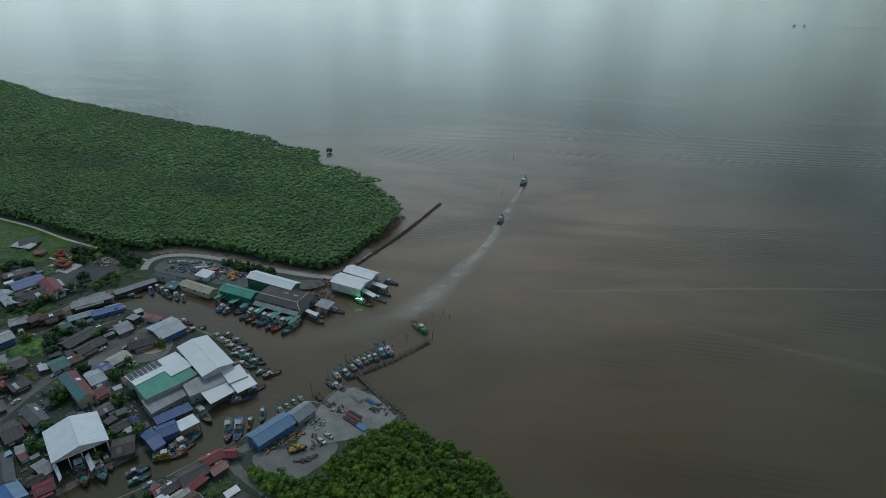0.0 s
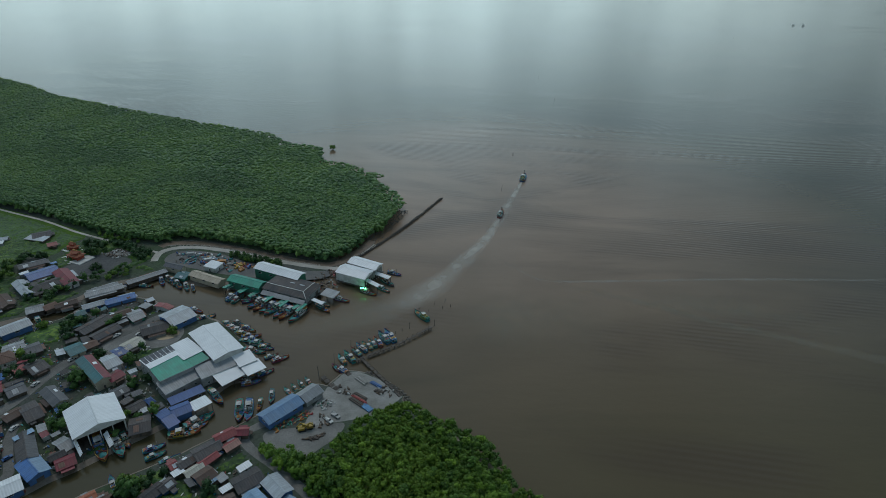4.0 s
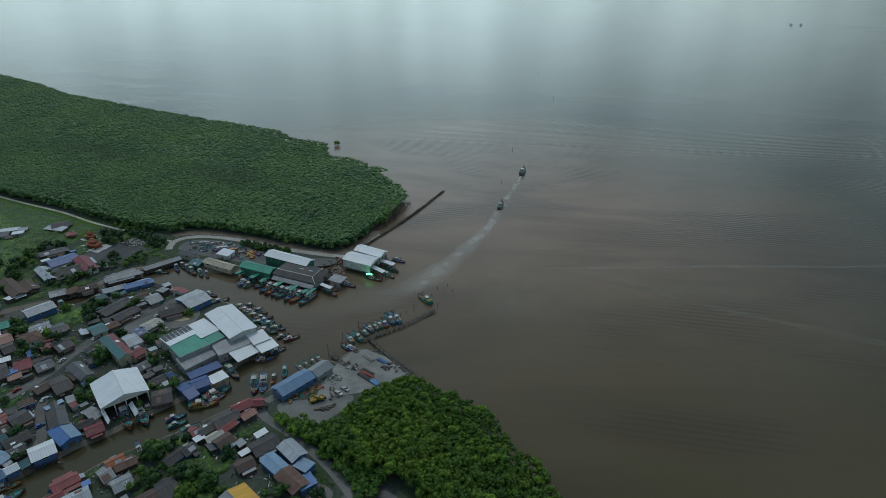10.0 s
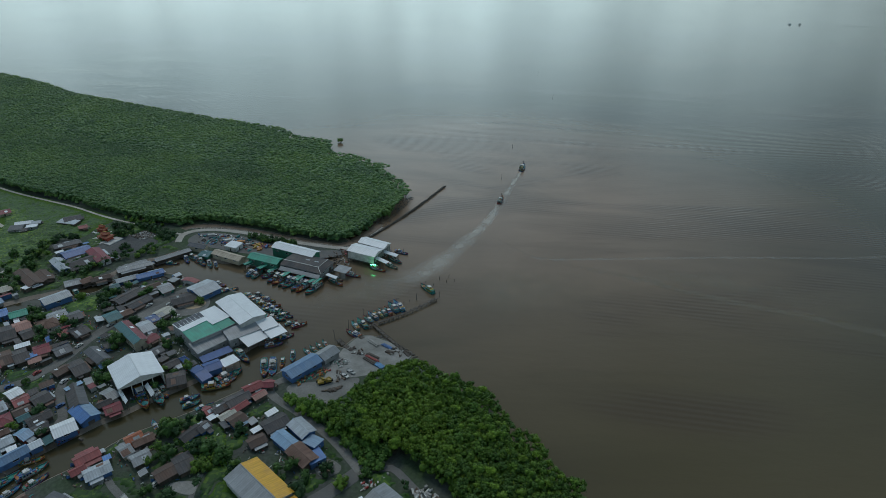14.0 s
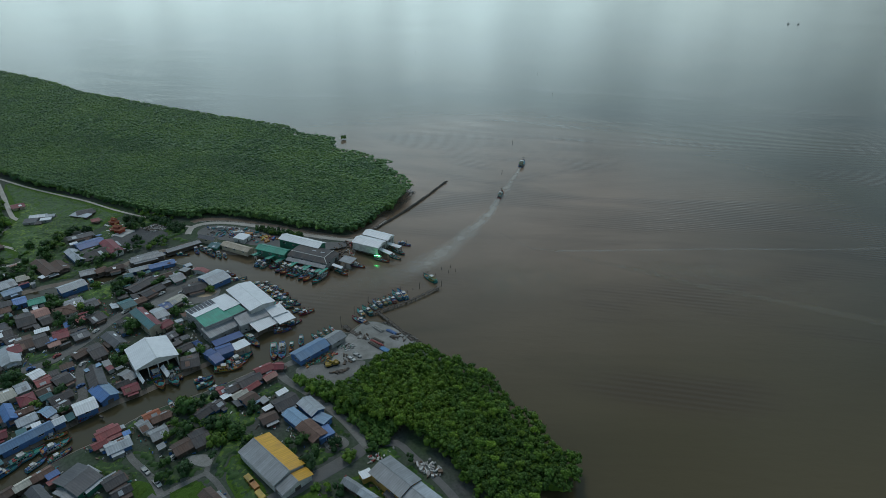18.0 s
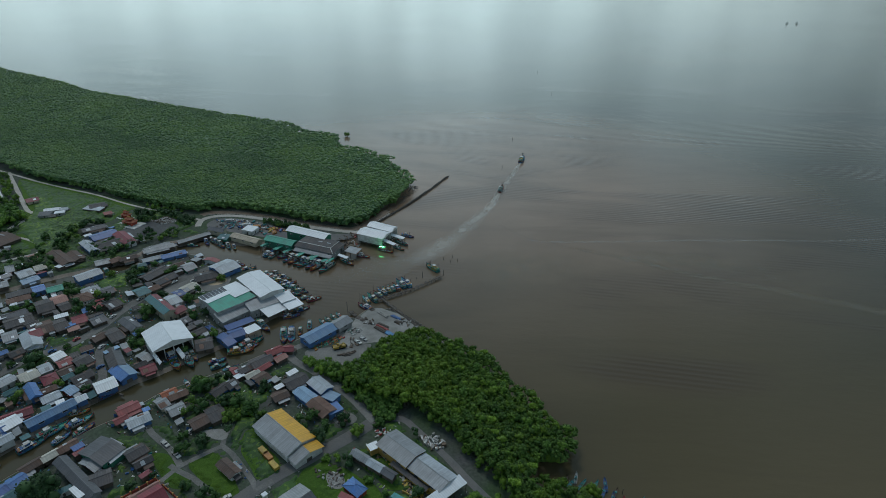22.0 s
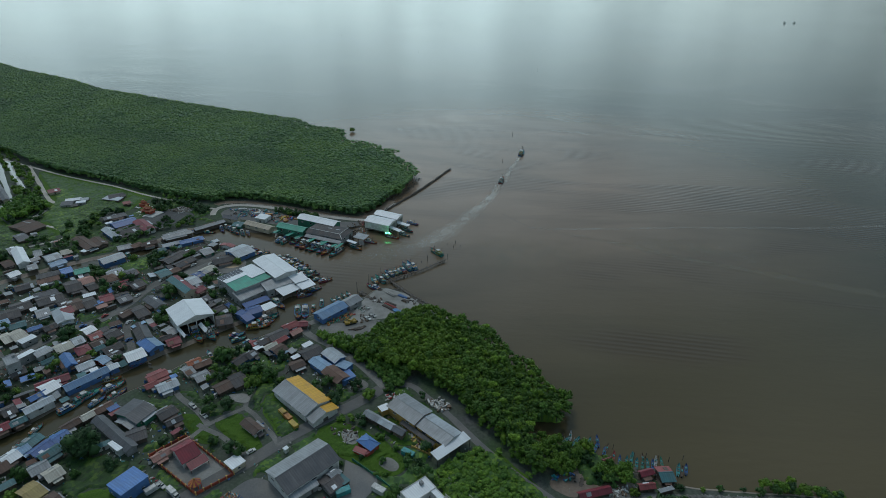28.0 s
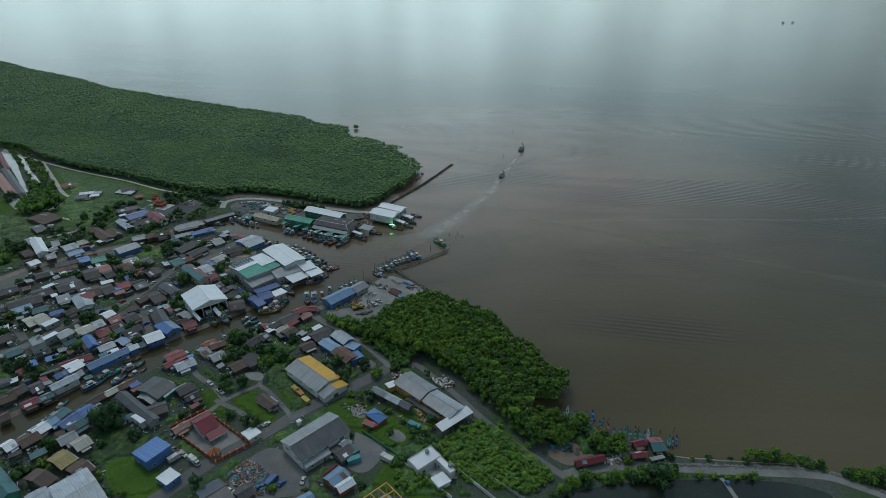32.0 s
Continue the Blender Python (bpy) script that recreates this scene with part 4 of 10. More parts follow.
    for k in range(4):
        cx, cy, w = rs.choice((-7, -6.4, -0.2, 0.4, 1.9, 3.0, 5.2)) + rs.uniform(-0.4, 0.4), rs.uniform(-1.4, 1.4), rs.uniform(0.25, 0.55)
        cy *= 0.6 if cx > 4 else 1.0
        part("deck_gear", mesh("deck_gear", *box(cx - w, cx + w, cy - w * 0.7, cy + w * 0.7, 0.7, 1.1 + rs.uniform(0.1, 0.8)), PAINT[rs.choice(("orange", "yellow", "red", "blue", "white", "brown", "teal", "green"))]), top)
    cv, cf, ci = [], [], []
    for k in range(46):
        cx, cy = rs.choice((rs.uniform(-7.4, -5.3), rs.uniform(-0.4, 5.6), rs.uniform(-5.0, 1.0))), rs.uniform(-1.7, 1.7)
        cy *= 0.55 if cx > 4 else 1.0
        z0 = 0.65 if cx > -0.4 or cx < -5.3 else 3.1
        w, d, h = rs.uniform(0.08, 0.6), rs.uniform(0.08, 0.4), rs.uniform(0.15, 0.7) if rs.random() < 0.85 else rs.uniform(1.2, 2.6)
        if h > 1:
            w = d = 0.05
        bv, bf = box(cx - w, cx + w, cy - d, cy + d, z0, z0 + h)
        cf += [tuple(i + len(cv) for i in q) for q in bf]
        cv += bv
        ci += [rs.choice((9, 8, 0, 3, 3, 1, 1, 2, 6, 6, 4, 7, 10, 5))] * 6
    pile = mesh("deck_clutter", cv, cf, [PAINT[k] for k in ("blue", "red", "orange", "green", "white", "brown", "teal", "yellow")] + [CONCRETE, TIMBER, TAR])
    pile.polygons.foreach_set("material_index", ci)
    tagged(part("deck_clutter", pile, top), "ropes, nets, poles and gear crowding the deck", "", "", "stuff")
    part("roof_float", mesh("roof_float", *boxes((-6.2, -4.6, -1.2, -0.3, 3.14, 3.6), (-6.0, -4.9, 0.2, 1.3, 3.14, 3.5)), PAINT[rs.choice(("orange", "yellow", "blue", "red"))]), top)
    bow = [(x, sd * (B / 2 * w + 0.1) * k, z + dz) for x, w, z in ((5.2, 0.7, 1.78), (7.0, 0.3, 2.3), (8.05, 0.05, 2.72)) for sd in (-1, 1) for k, dz in ((1.0, -0.75), (1.0, 0.1), (0.82, 0.1))]
    part("bow_board", mesh("bow_board", bow, [(6 * i + o + k, 6 * i + 6 + o + k, 6 * i + 7 + o + k, 6 * i + 1 + o + k) for i in range(2) for o in (0, 3) for k in (0, 1)], PAINT["orange" if hull == "red" else "red"]), top)
    part("awning", mesh("awning", [(-7.6, -1.6, 3.0), (-5.3, -1.6, 3.0), (-5.3, 0, 3.35), (-7.6, 0, 3.35), (-5.3, 1.6, 3.0), (-7.6, 1.6, 3.0)], [(0, 1, 2, 3), (3, 2, 4, 5)], PAINT[("teal", "blue", "green", "orange")[len(BOATS) % 4]]), top)
    part("stern_arch", mesh("stern_arch", *boxes((-7.6, -7.45, -1.5, -1.35, 0.8, 3.6), (-7.6, -7.45, 1.35, 1.5, 0.8, 3.6), (-7.6, -7.45, -1.5, 1.5, 3.6, 3.75)), PAINT[trim]), top)
    return top


def lump(r, h, seed):
    v, f = blob(None, 1.0, 1.0, seed, 2)
    v = v * np.array((r, r * 0.8, h))
    return [tuple(p) for p in v], [tuple(int(i) for i in q) for q in f]


def boat(x, y, length, rot, hull="green", trim="red", house="white", crane=False, label=""):
    key = (hull, trim, house, crane)
    text = label or "%s wooden fishing boat with %s trim and %s wheelhouse" % (hull, trim, house)
    m = Matrix.LocRotScale((x, y, 0.05), Euler((0, 0, radians(rot))), Vector((1, 1.05, 0.9)) * (length / 16.0))
    if key not in BOATS:
        BOATS[key] = boat_model(*key)
        BOATS[key].matrix_basis = m
        return tagged(BOATS[key], text, "boat", "fishing boats")
    ob = copy_thing(BOATS[key], Matrix.Identity(4))
    ob.matrix_basis = m
    return tagged(ob, text, "boat", "fishing boats")


def water_material():
    m = bpy.data.materials.new("silty_water")
    m.use_nodes = True
    n, l = m.node_tree.nodes, m.node_tree.links
    bs = n["Principled BSDF"]
    bs.inputs["Roughness"].default_value, bs.inputs["IOR"].default_value = 0.16, 1.33
    geo = n.new("ShaderNodeNewGeometry")
    big, mid, warm = n.new("ShaderNodeTexNoise"), n.new("ShaderNodeTexNoise"), n.new("ShaderNodeTexNoise")
    big.inputs["Scale"].default_value, big.inputs["Detail"].default_value, big.inputs["Distortion"].default_value = 0.0052, 6, 1.6
    mid.inputs["Scale"].default_value, mid.inputs["Detail"].default_value, mid.inputs["Distortion"].default_value = 0.022, 5, 0.8
    warm.inputs["Scale"].default_value, warm.inputs["Detail"].default_value, warm.inputs["Distortion"].default_value = 0.0085, 5, 2.0
    flow = n.new("ShaderNodeMapping")
    flow.inputs["Rotation"].default_value, flow.inputs["Scale"].default_value = (0, 0, radians(-18)), (0.35, 1.0, 1.0)
    l.new(geo.outputs["Position"], flow.inputs["Vector"])
    for node in (big, mid, warm):
        l.new(flow.outputs[0], node.inputs["Vector"])
    cr = n.new("ShaderNodeValToRGB")
    cr.color_ramp.elements[0].position, cr.color_ramp.elements[1].position = 0.42, 0.76
    cr.color_ramp.elements[0].color, cr.color_ramp.elements[1].color = (0.042, 0.037, 0.017, 1), (0.076, 0.063, 0.031, 1)
    add = n.new("ShaderNodeMath")
    add.operation, add.inputs[1].default_value = "MULTIPLY_ADD", 0.25
    l.new(mid.outputs["Fac"], add.inputs[0])
    l.new(big.outputs["Fac"], add.inputs[2])
    l.new(add.outputs[0], cr.inputs[0])
    far = n.new("ShaderNodeVectorMath")
    far.operation, far.inputs[1].default_value = "DISTANCE", (40.0, 480.0, 0.0)
    l.new(geo.outputs["Position"], far.inputs[0])
    near = n.new("ShaderNodeMapRange")
    near.inputs["From Min"].default_value, near.inputs["From Max"].default_value = 90.0, 350.0
    near.inputs["To Min"].default_value, near.inputs["To Max"].default_value = 1.0, 0.0
    l.new(far.outputs["Value"], near.inputs["Value"])
    drift = n.new("ShaderNodeMath")
    drift.operation = "MULTIPLY"
    l.new(near.outputs[0], drift.inputs[0])
    l.new(add.outputs[0], drift.inputs[1])
    # river silt, its colour paled further for the sky reflected off the middle water
    silt = n.new("ShaderNodeMixRGB")
    silt.inputs[2].default_value = (0.42, 0.285, 0.205, 1)
    l.new(drift.outputs[0], silt.inputs[0])
    l.new(cr.outputs[0], silt.inputs[1])
    # pale shallows over the mud flats along the southern shore
    shore, flats, shoal = n.new("ShaderNodeVectorMath"), n.new("ShaderNodeMapRange"), n.new("ShaderNodeMixRGB")
    shore.operation, shore.inputs[1].default_value = "DISTANCE", (190.0, 60.0, 0.0)
    flats.inputs["From Min"].default_value, flats.inputs["From Max"].default_value = 40.0, 260.0
    flats.inputs["To Min"].default_value, flats.inputs["To Max"].default_value = 0.75, 0.0
    shoal.inputs[2].default_value = (0.130, 0.100, 0.054, 1)
    l.new(geo.outputs["Position"], shore.inputs[0])
    l.new(shore.outputs["Value"], flats.inputs["Value"])
    l.new(flats.outputs[0], shoal.inputs[0])
    l.new(silt.outputs[0], shoal.inputs[1])
    # reddish mud drifts in long smears
    smear = n.new("ShaderNodeMapRange")
    smear.inputs["From Min"].default_value, smear.inputs["From Max"].default_value, smear.inputs["To Max"].default_value = 0.46, 0.66, 0.5
    l.new(warm.outputs["Fac"], smear.inputs["Value"])
    red = n.new("ShaderNodeMixRGB")
    red.inputs[2].default_value = (0.075, 0.052, 0.035, 1)
    l.new(smear.outputs[0], red.inputs[0])
    l.new(shoal.outputs[0], red.inputs[1])
    l.new(red.outputs[0], bs.inputs["Base Color"])
    waves, ripple = n.new("ShaderNodeTexNoise"), n.new("ShaderNodeTexNoise")
    waves.inputs["Scale"].default_value, waves.inputs["Detail"].default_value = 0.22, 2
    ripple.inputs["Scale"].default_value, ripple.inputs["Detail"].default_value = 0.9, 3
    for node in (waves, ripple):
        l.new(flow.outputs[0], node.inputs["Vector"])
    b1, b2 = n.new("ShaderNodeBump"), n.new("ShaderNodeBump")
    b1.inputs["Strength"].default_value, b1.inputs["Distance"].default_value = 0.3, 0.3
    b2.inputs["Strength"].default_value, b2.inputs["Distance"].default_value = 0.16, 0.12
    l.new(waves.outputs["Fac"], b1.inputs["Height"])
    l.new(ripple.outputs["Fac"], b2.inputs["Height"])
    # swell trains and boat waves cross the water in patches
    last = None
    for scale, turn, seed, low, high, strength in ((0.058, -12, big, 0.50, 0.66, 0.26), (0.075, 8, warm, 0.50, 0.62, 0.34)):
        way = n.new("ShaderNodeMapping")
        way.inputs["Rotation"].default_value = (0, 0, radians(turn))
        l.new(geo.outputs["Position"], way.inputs["Vector"])
        train = n.new("ShaderNodeTexWave")
        train.wave_type, train.bands_direction = "BANDS", "Y"
        train.inputs["Scale"].default_value, train.inputs["Distortion"].default_value, train.inputs["Detail"].default_value, train.inputs["Detail Scale"].default_value = scale, 9.0, 1.5, 0.06
        l.new(way.outputs[0], train.inputs["Vector"])
        patch = n.new("ShaderNodeMapRange")
        patch.inputs["From Min"].default_value, patch.inputs["From Max"].default_value = low, high
        l.new(seed.outputs["Fac"], patch.inputs["Value"])
        swell = n.new("ShaderNodeMath")
        swell.operation = "MULTIPLY"
        l.new(train.outputs["Fac"], swell.inputs[0])
        l.new(patch.outputs[0], swell.inputs[1])
        b3 = n.new("ShaderNodeBump")
        b3.inputs["Strength"].default_value, b3.inputs["Distance"].default_value = strength, 0.2
        l.new(swell.outputs[0], b3.inputs["Height"])
        if last is not None:
            l.new(last, b3.inputs["Normal"])
        last = b3.outputs[0]
    l.new(last, b1.inputs["Normal"])
    l.new(b1.outputs[0], b2.inputs["Normal"])
    l.new(b2.outputs[0], bs.inputs["Normal"])
    return m


WATER = water_material()
# silty water whose base colour is whitened for the sky mirrored in it
PALEPOND = material("sky_paled_pond", (0.42, 0.41, 0.38), 0.08, 0, 0.1, 0.05, 0.6, (0.36, 0.35, 0.32), 0.5, 0.02)
TUFT = material("grass_tuft", (0.086, 0.168, 0.024), 0.95, 0, 0.45, 0.12, 5.0, (0.066, 0.130, 0.022), 0.8, 0.5, 0, 0.1, 0.2)
MEADOW = [GRASS, TUFT, TUFT]
POND = material("pond_water", (0.02, 0.024, 0.02), 0.12, 0, 0.2, 0.05, 0.6, (0.03, 0.04, 0.025), 0.5, 0.05)
tagged(new("water", mesh("water", [(-6000, -1500, 0), (6000, -1500, 0), (6000, 7000, 0), (-6000, 7000, 0)], [(0, 1, 2, 3)], WATER)), "brown silty sea and river water with light ripples", "", "", "structure")


# ---------------------------------------------------------------- wakes
def foam_material(name, colour, strength):
    m = bpy.data.materials.new(name)
    m.use_nodes = True
    n, l = m.node_tree.nodes, m.node_tree.links
    bs = n["Principled BSDF"]
    bs.inputs["Base Color"].default_value, bs.inputs["Roughness"].default_value = (*colour, 1), 0.45
    at = n.new("ShaderNodeAttribute")
    at.attribute_name = "cover"
    geo, ns = n.new("ShaderNodeNewGeometry"), n.new("ShaderNodeTexNoise")
    ns.inputs["Scale"].default_value, ns.inputs["Detail"].default_value = 0.09, 5
    l.new(geo.outputs["Position"], ns.inputs["Vector"])
    rg = n.new("ShaderNodeMapRange")
    rg.inputs["From Min"].default_value, rg.inputs["From Max"].default_value, rg.inputs["To Max"].default_value = 0.15, 0.75, strength
    l.new(ns.outputs["Fac"], rg.inputs["Value"])
    mu = n.new("ShaderNodeMath")
    mu.operation = "MULTIPLY"
    l.new(at.outputs["Fac"], mu.inputs[0])
    l.new(rg.outputs[0], mu.inputs[1])
    l.new(mu.outputs[0], bs.inputs["Alpha"])
    return m


FOAM = foam_material("wake_foam", (0.54, 0.51, 0.45), 0.95)
FAINT = foam_material("stirred_silt", (0.27, 0.235, 0.17), 0.6)
THIN = foam_material("settled_foam", (0.42, 0.40, 0.35), 0.42)


def wake(points, w0, w1, z, mat, label, fade=0.0, start=4.0):
    """A strip of stirred water whose cover thins to its edges and towards its far end."""
    pts = spline(points, False, 8.0)
    n, v, f, c = len(pts), [], [], []
    for i, p in enumerate(pts):
        t = i / (n - 1)
        d = (pts[min(i + 1, n - 1)] - pts[max(i - 1, 0)]).normalized()
        w = (w0 + (w1 - w0) * t) * (1 + 0.3 * noise.noise((p.x * 0.05, p.y * 0.05, 2)))
        for k in range(7):
            u = k / 3 - 1
            v.append((p.x - d.y * w / 2 * u, p.y + d.x * w / 2 * u, z))
            c.append((1 - u * u) ** 1.5 * (1 - (1 - fade) * t) * min(1, (1 - t) * 4) * min(1, t * start))
        if i:
            f += [(7 * i + k - 7, 7 * i + k - 6, 7 * i + k + 1, 7 * i + k) for k in range(6)]
    me = mesh("wake", v, f, mat)
    me.attributes.new("cover", "FLOAT", "POINT").data.foreach_set("value", c)
    return tagged(new("wake", me), label, "", "", "structure")


# ---------------------------------------------------------------- jetties, poles, rocks
def jetty(points, width, z, label):
    """A timber walkway of planks on pairs of piles, with a rail along one side."""
    pts = spline(points, False, 3.0)
    top = new("jetty")
    plank = mesh("plank", *box(-1.4, 1.4, -width / 2, width / 2, -0.08, 0.06), TIMBER)
    pile = mesh("support_post", *box(-0.09, 0.09, -0.09, 0.09, -3.2, 0.6), TIMBER)
    rail = mesh("rail", *box(-1.6, 1.6, -0.04, 0.04, 0.45, 0.53), TIMBER)
    for i in range(len(pts) - 1):
        d = pts[i + 1] - pts[i]
        m = Matrix.Translation((pts[i].x, pts[i].y, z)) @ Matrix.Rotation(math.atan2(d.y, d.x), 4, "Z")
        part("plank", plank, top, m=m)
        part("rail", rail, top, m=m @ pose(0, width / 2, 0))
        for s in (-1, 1):
            part("support_post", pile, top, m=m @ pose(0, s * (width / 2 + 0.1), 0))
    return tagged(top, label, "jetty")


POLE = mesh("pole", [(0.16 * math.cos(k), 0.16 * math.sin(k), -2) for k in (0, 1.05, 2.1, 3.14, 4.2, 5.24)] + [(0.1 * math.cos(k), 0.1 * math.sin(k), 1) for k in (0, 1.05, 2.1, 3.14, 4.2, 5.24)],
            [(i, (i + 1) % 6, 6 + (i + 1) % 6, 6 + i) for i in range(6)] + [(6, 7, 8, 9, 10, 11)], TIMBER)


def pole(x, y, h, lean_x=0.0):
    ob = new("mooring_pole", POLE)
    ob.matrix_basis = Matrix.LocRotScale((x, y, 0), Euler((radians(lean_x), radians(-lean_x * 0.6), 0)), (1.3, 1.3, h))
    return tagged(ob, "weathered timber mooring pole standing in the water", "pole", "mooring poles")


def rocks(name, points, width, size, z, count, seed, mat, label, rise=0.6):
    """Loose boulders along a line."""
    rs = np.random.RandomState(seed)
    pts = spline(points, False, 1.5)
    vs, fs, n = [], [], 0
    for k in range(count):
        i = rs.randint(len(pts) - 1)
        d = (pts[i + 1] - pts[i]).normalized()
        u = rs.uniform(-0.5, 0.5) * width
        v, f = blob(None, size * rs.uniform(0.5, 1.4), 0.7, rs.uniform(0, 50), 1)
        vs.append(v + np.array((pts[i].x - d.y * u + rs.uniform(-1, 1), pts[i].y + d.x * u, z + rise * (0.5 - abs(u) / width))))
        fs.append(f + n)
        n += len(v)
    return tagged(new(name, raw_mesh(name, np.concatenate(vs), np.concatenate(fs), [mat])), label, "rocks", "", "stuff")


DARKROCK = material("wet_rock", (0.09, 0.08, 0.07), 0.8, 0, 0.3, 0.4, 2, (0.14, 0.12, 0.1), 0.6)
JUNK = [PAINT[k] for k in ("blue", "red", "orange", "green", "white", "brown", "teal", "yellow")] + [CONCRETE, TIMBER]


def heap(name, poly, count, size, seed, label, pick=None, z=BASE, avoid=None, near=None):
    """Scattered scrap: crates, sheets, drums and bundles too many to count."""
    rs = np.random.RandomState(seed)
    xs, ys = [p[0] for p in poly], [p[1] for p in poly]
    v, f, ix = [], [], []
    choice = pick or list(range(len(JUNK)))
    px, py = rs.uniform(min(xs), max(xs), count * 6), rs.uniform(min(ys), max(ys), count * 6)
    ok = inside(px, py, poly)
    px, py = px[ok][:count], py[ok][:count]
    if avoid is not None:
        ok = clear_of(px, py, avoid, 0.2)
        px, py = px[ok], py[ok]
    if near is not None:
        ok = ~clear_of(px, py, near, 0.2)
        px, py = px[ok], py[ok]
    for x, y in zip(px, py):
        a, h = rs.uniform(0, 3.14), size * rs.uniform(0.3, 1.2)
        l, w = size * rs.uniform(0.5, 2.6), size * rs.uniform(0.4, 1.0)
        c, d = math.cos(a), math.sin(a)
        bv, bf = box(-l / 2, l / 2, -w / 2, w / 2, 0, h)
        tz = rs.uniform(0, 0.5) * size
        f += [tuple(i + len(v) for i in q) for q in bf]
        v += [(x + px * c - py * d, y + px * d + py * c, z + pz + (tz * px / l if pz else 0) - 0.02) for px, py, pz in bv]
        ix += [int(rs.choice(choice))] * 6
    me = mesh(name, v, f, JUNK)
    me.polygons.foreach_set("material_index", ix)
    return tagged(new(name, me), label, "scrap", "", "stuff")


# ---------------------------------------------------------------- vehicles
TYRE = material("tyre_rubber", (0.025, 0.025, 0.025), 0.9)
CARS = {}


def wheel_mesh():
    v, f, n = [], [], 12
    for y in (-0.12, 0.12):
        v += [(0.36 * math.cos(6.283 * k / n), y, 0.36 * math.sin(6.283 * k / n)) for k in range(n)]
    f = [(k, (k + 1) % n, n + (k + 1) % n, n + k) for k in range(n)] + [tuple(range(n))[::-1], tuple(range(n, 2 * n))]
    return mesh("wheel", v, f, TYRE)


def vehicle(kind, x, y, rot, colour="white"):
    """A parked car, pickup or lorry with wheels, cab and windows."""
    key = (kind, colour)
    m = pose(x, y, BASE + 0.12, 0, 0, rot)
    text = {"car": "small %s car with dark windows", "pickup": "%s pickup truck with an open load bed", "lorry": "%s lorry with a box body behind its cab"}[kind] % colour + ", parked"
    if key in CARS:
        ob = copy_thing(CARS[key], m)
        return ob
    top = new(kind)
    top.matrix_basis = m
    L = {"car": 4.1, "pickup": 5.2, "lorry": 6.6}[kind]
    W = {"car": 0.82, "pickup": 0.9, "lorry": 1.05}[kind]
    a = L / 2
    body = {"car": [(-a, 0.35), (-a, 0.85), (-a * 0.75, 0.95), (a * 0.45, 0.95), (a, 0.75), (a, 0.35)], "pickup": [(-a, 0.45), (-a, 0.75), (a * 0.05, 0.75), (a * 0.05, 1.05), (a * 0.5, 1.05), (a, 0.9), (a, 0.45)],
            "lorry": [(-a, 0.6), (-a, 0.9), (a * 0.4, 0.9), (a * 0.4, 1.3), (a, 1.3), (a, 0.5)]}[kind]
    n = len(body)
    v = [(px, s * W, pz) for s in (-1, 1) for px, pz in body]
    f = [tuple(range(n)), tuple(range(2 * n - 1, n - 1, -1))] + [((k + 1) % n, k, n + k, n + (k + 1) % n) for k in range(n)]
    part("body", mesh("body", v, f, PAINT[colour]), top)
    x0, x1, z0, z1 = {"car": (-a * 0.7, a * 0.4, 0.95, 1.5), "pickup": (0.1, a * 0.5, 1.05, 1.65), "lorry": (a * 0.42, a * 0.98, 1.3, 2.1)}[kind]
    cab = part("cab", mesh("cab", [(x0, -W * 0.9, z0), (x1, -W * 0.9, z0), (x1, W * 0.9, z0), (x0, W * 0.9, z0), (x0 + 0.25, -W * 0.75, z1), (x1 - 0.4, -W * 0.75, z1), (x1 - 0.4, W * 0.75, z1), (x0 + 0.25, W * 0.75, z1)], BOXF, PAINT[colour]), top)
    part("windscreen", mesh("windscreen", [(x1 + 0.02, -W * 0.8, z0 + 0.05), (x1 + 0.02, W * 0.8, z0 + 0.05), (x1 - 0.36, W * 0.7, z1 - 0.05), (x1 - 0.36, -W * 0.7, z1 - 0.05)], [(0, 1, 2, 3)], GLASS), cab)
    for s in (-1, 1):
        part("side_window", mesh("side_window", [(x0 + 0.2, s * W * 0.905, z0 + 0.08), (x1 - 0.2, s * W * 0.905, z0 + 0.08), (x1 - 0.45, s * W * 0.79, z1 - 0.08), (x0 + 0.35, s * W * 0.79, z1 - 0.08)], [(0, 1, 2, 3)], GLASS), cab)
    if kind == "pickup":
        for s in (-1, 1):
            part("bed_side", mesh("bed_side", *box(-a, 0.05, s * W - 0.05, s * W + 0.05, 0.75, 1.15), PAINT[colour]), top)
        part("tailgate", mesh("tailgate", *box(-a - 0.02, -a + 0.06, -W, W, 0.75, 1.15), PAINT[colour]), top)
    if kind == "lorry":
        part("box_body", mesh("box_body", *box(-a, a * 0.36, -W, W, 0.92, 2.7), PAINT[colour]), top)
    wm = wheel_mesh()
    for wx in (-a * 0.62, a * 0.62):
        for s in (-1, 1):
            part("wheel", wm, top, m=pose(wx, s * (W - 0.05), 0.28))
    CARS[key] = top
    return tagged(top, text, "vehicle", "parked vehicles")


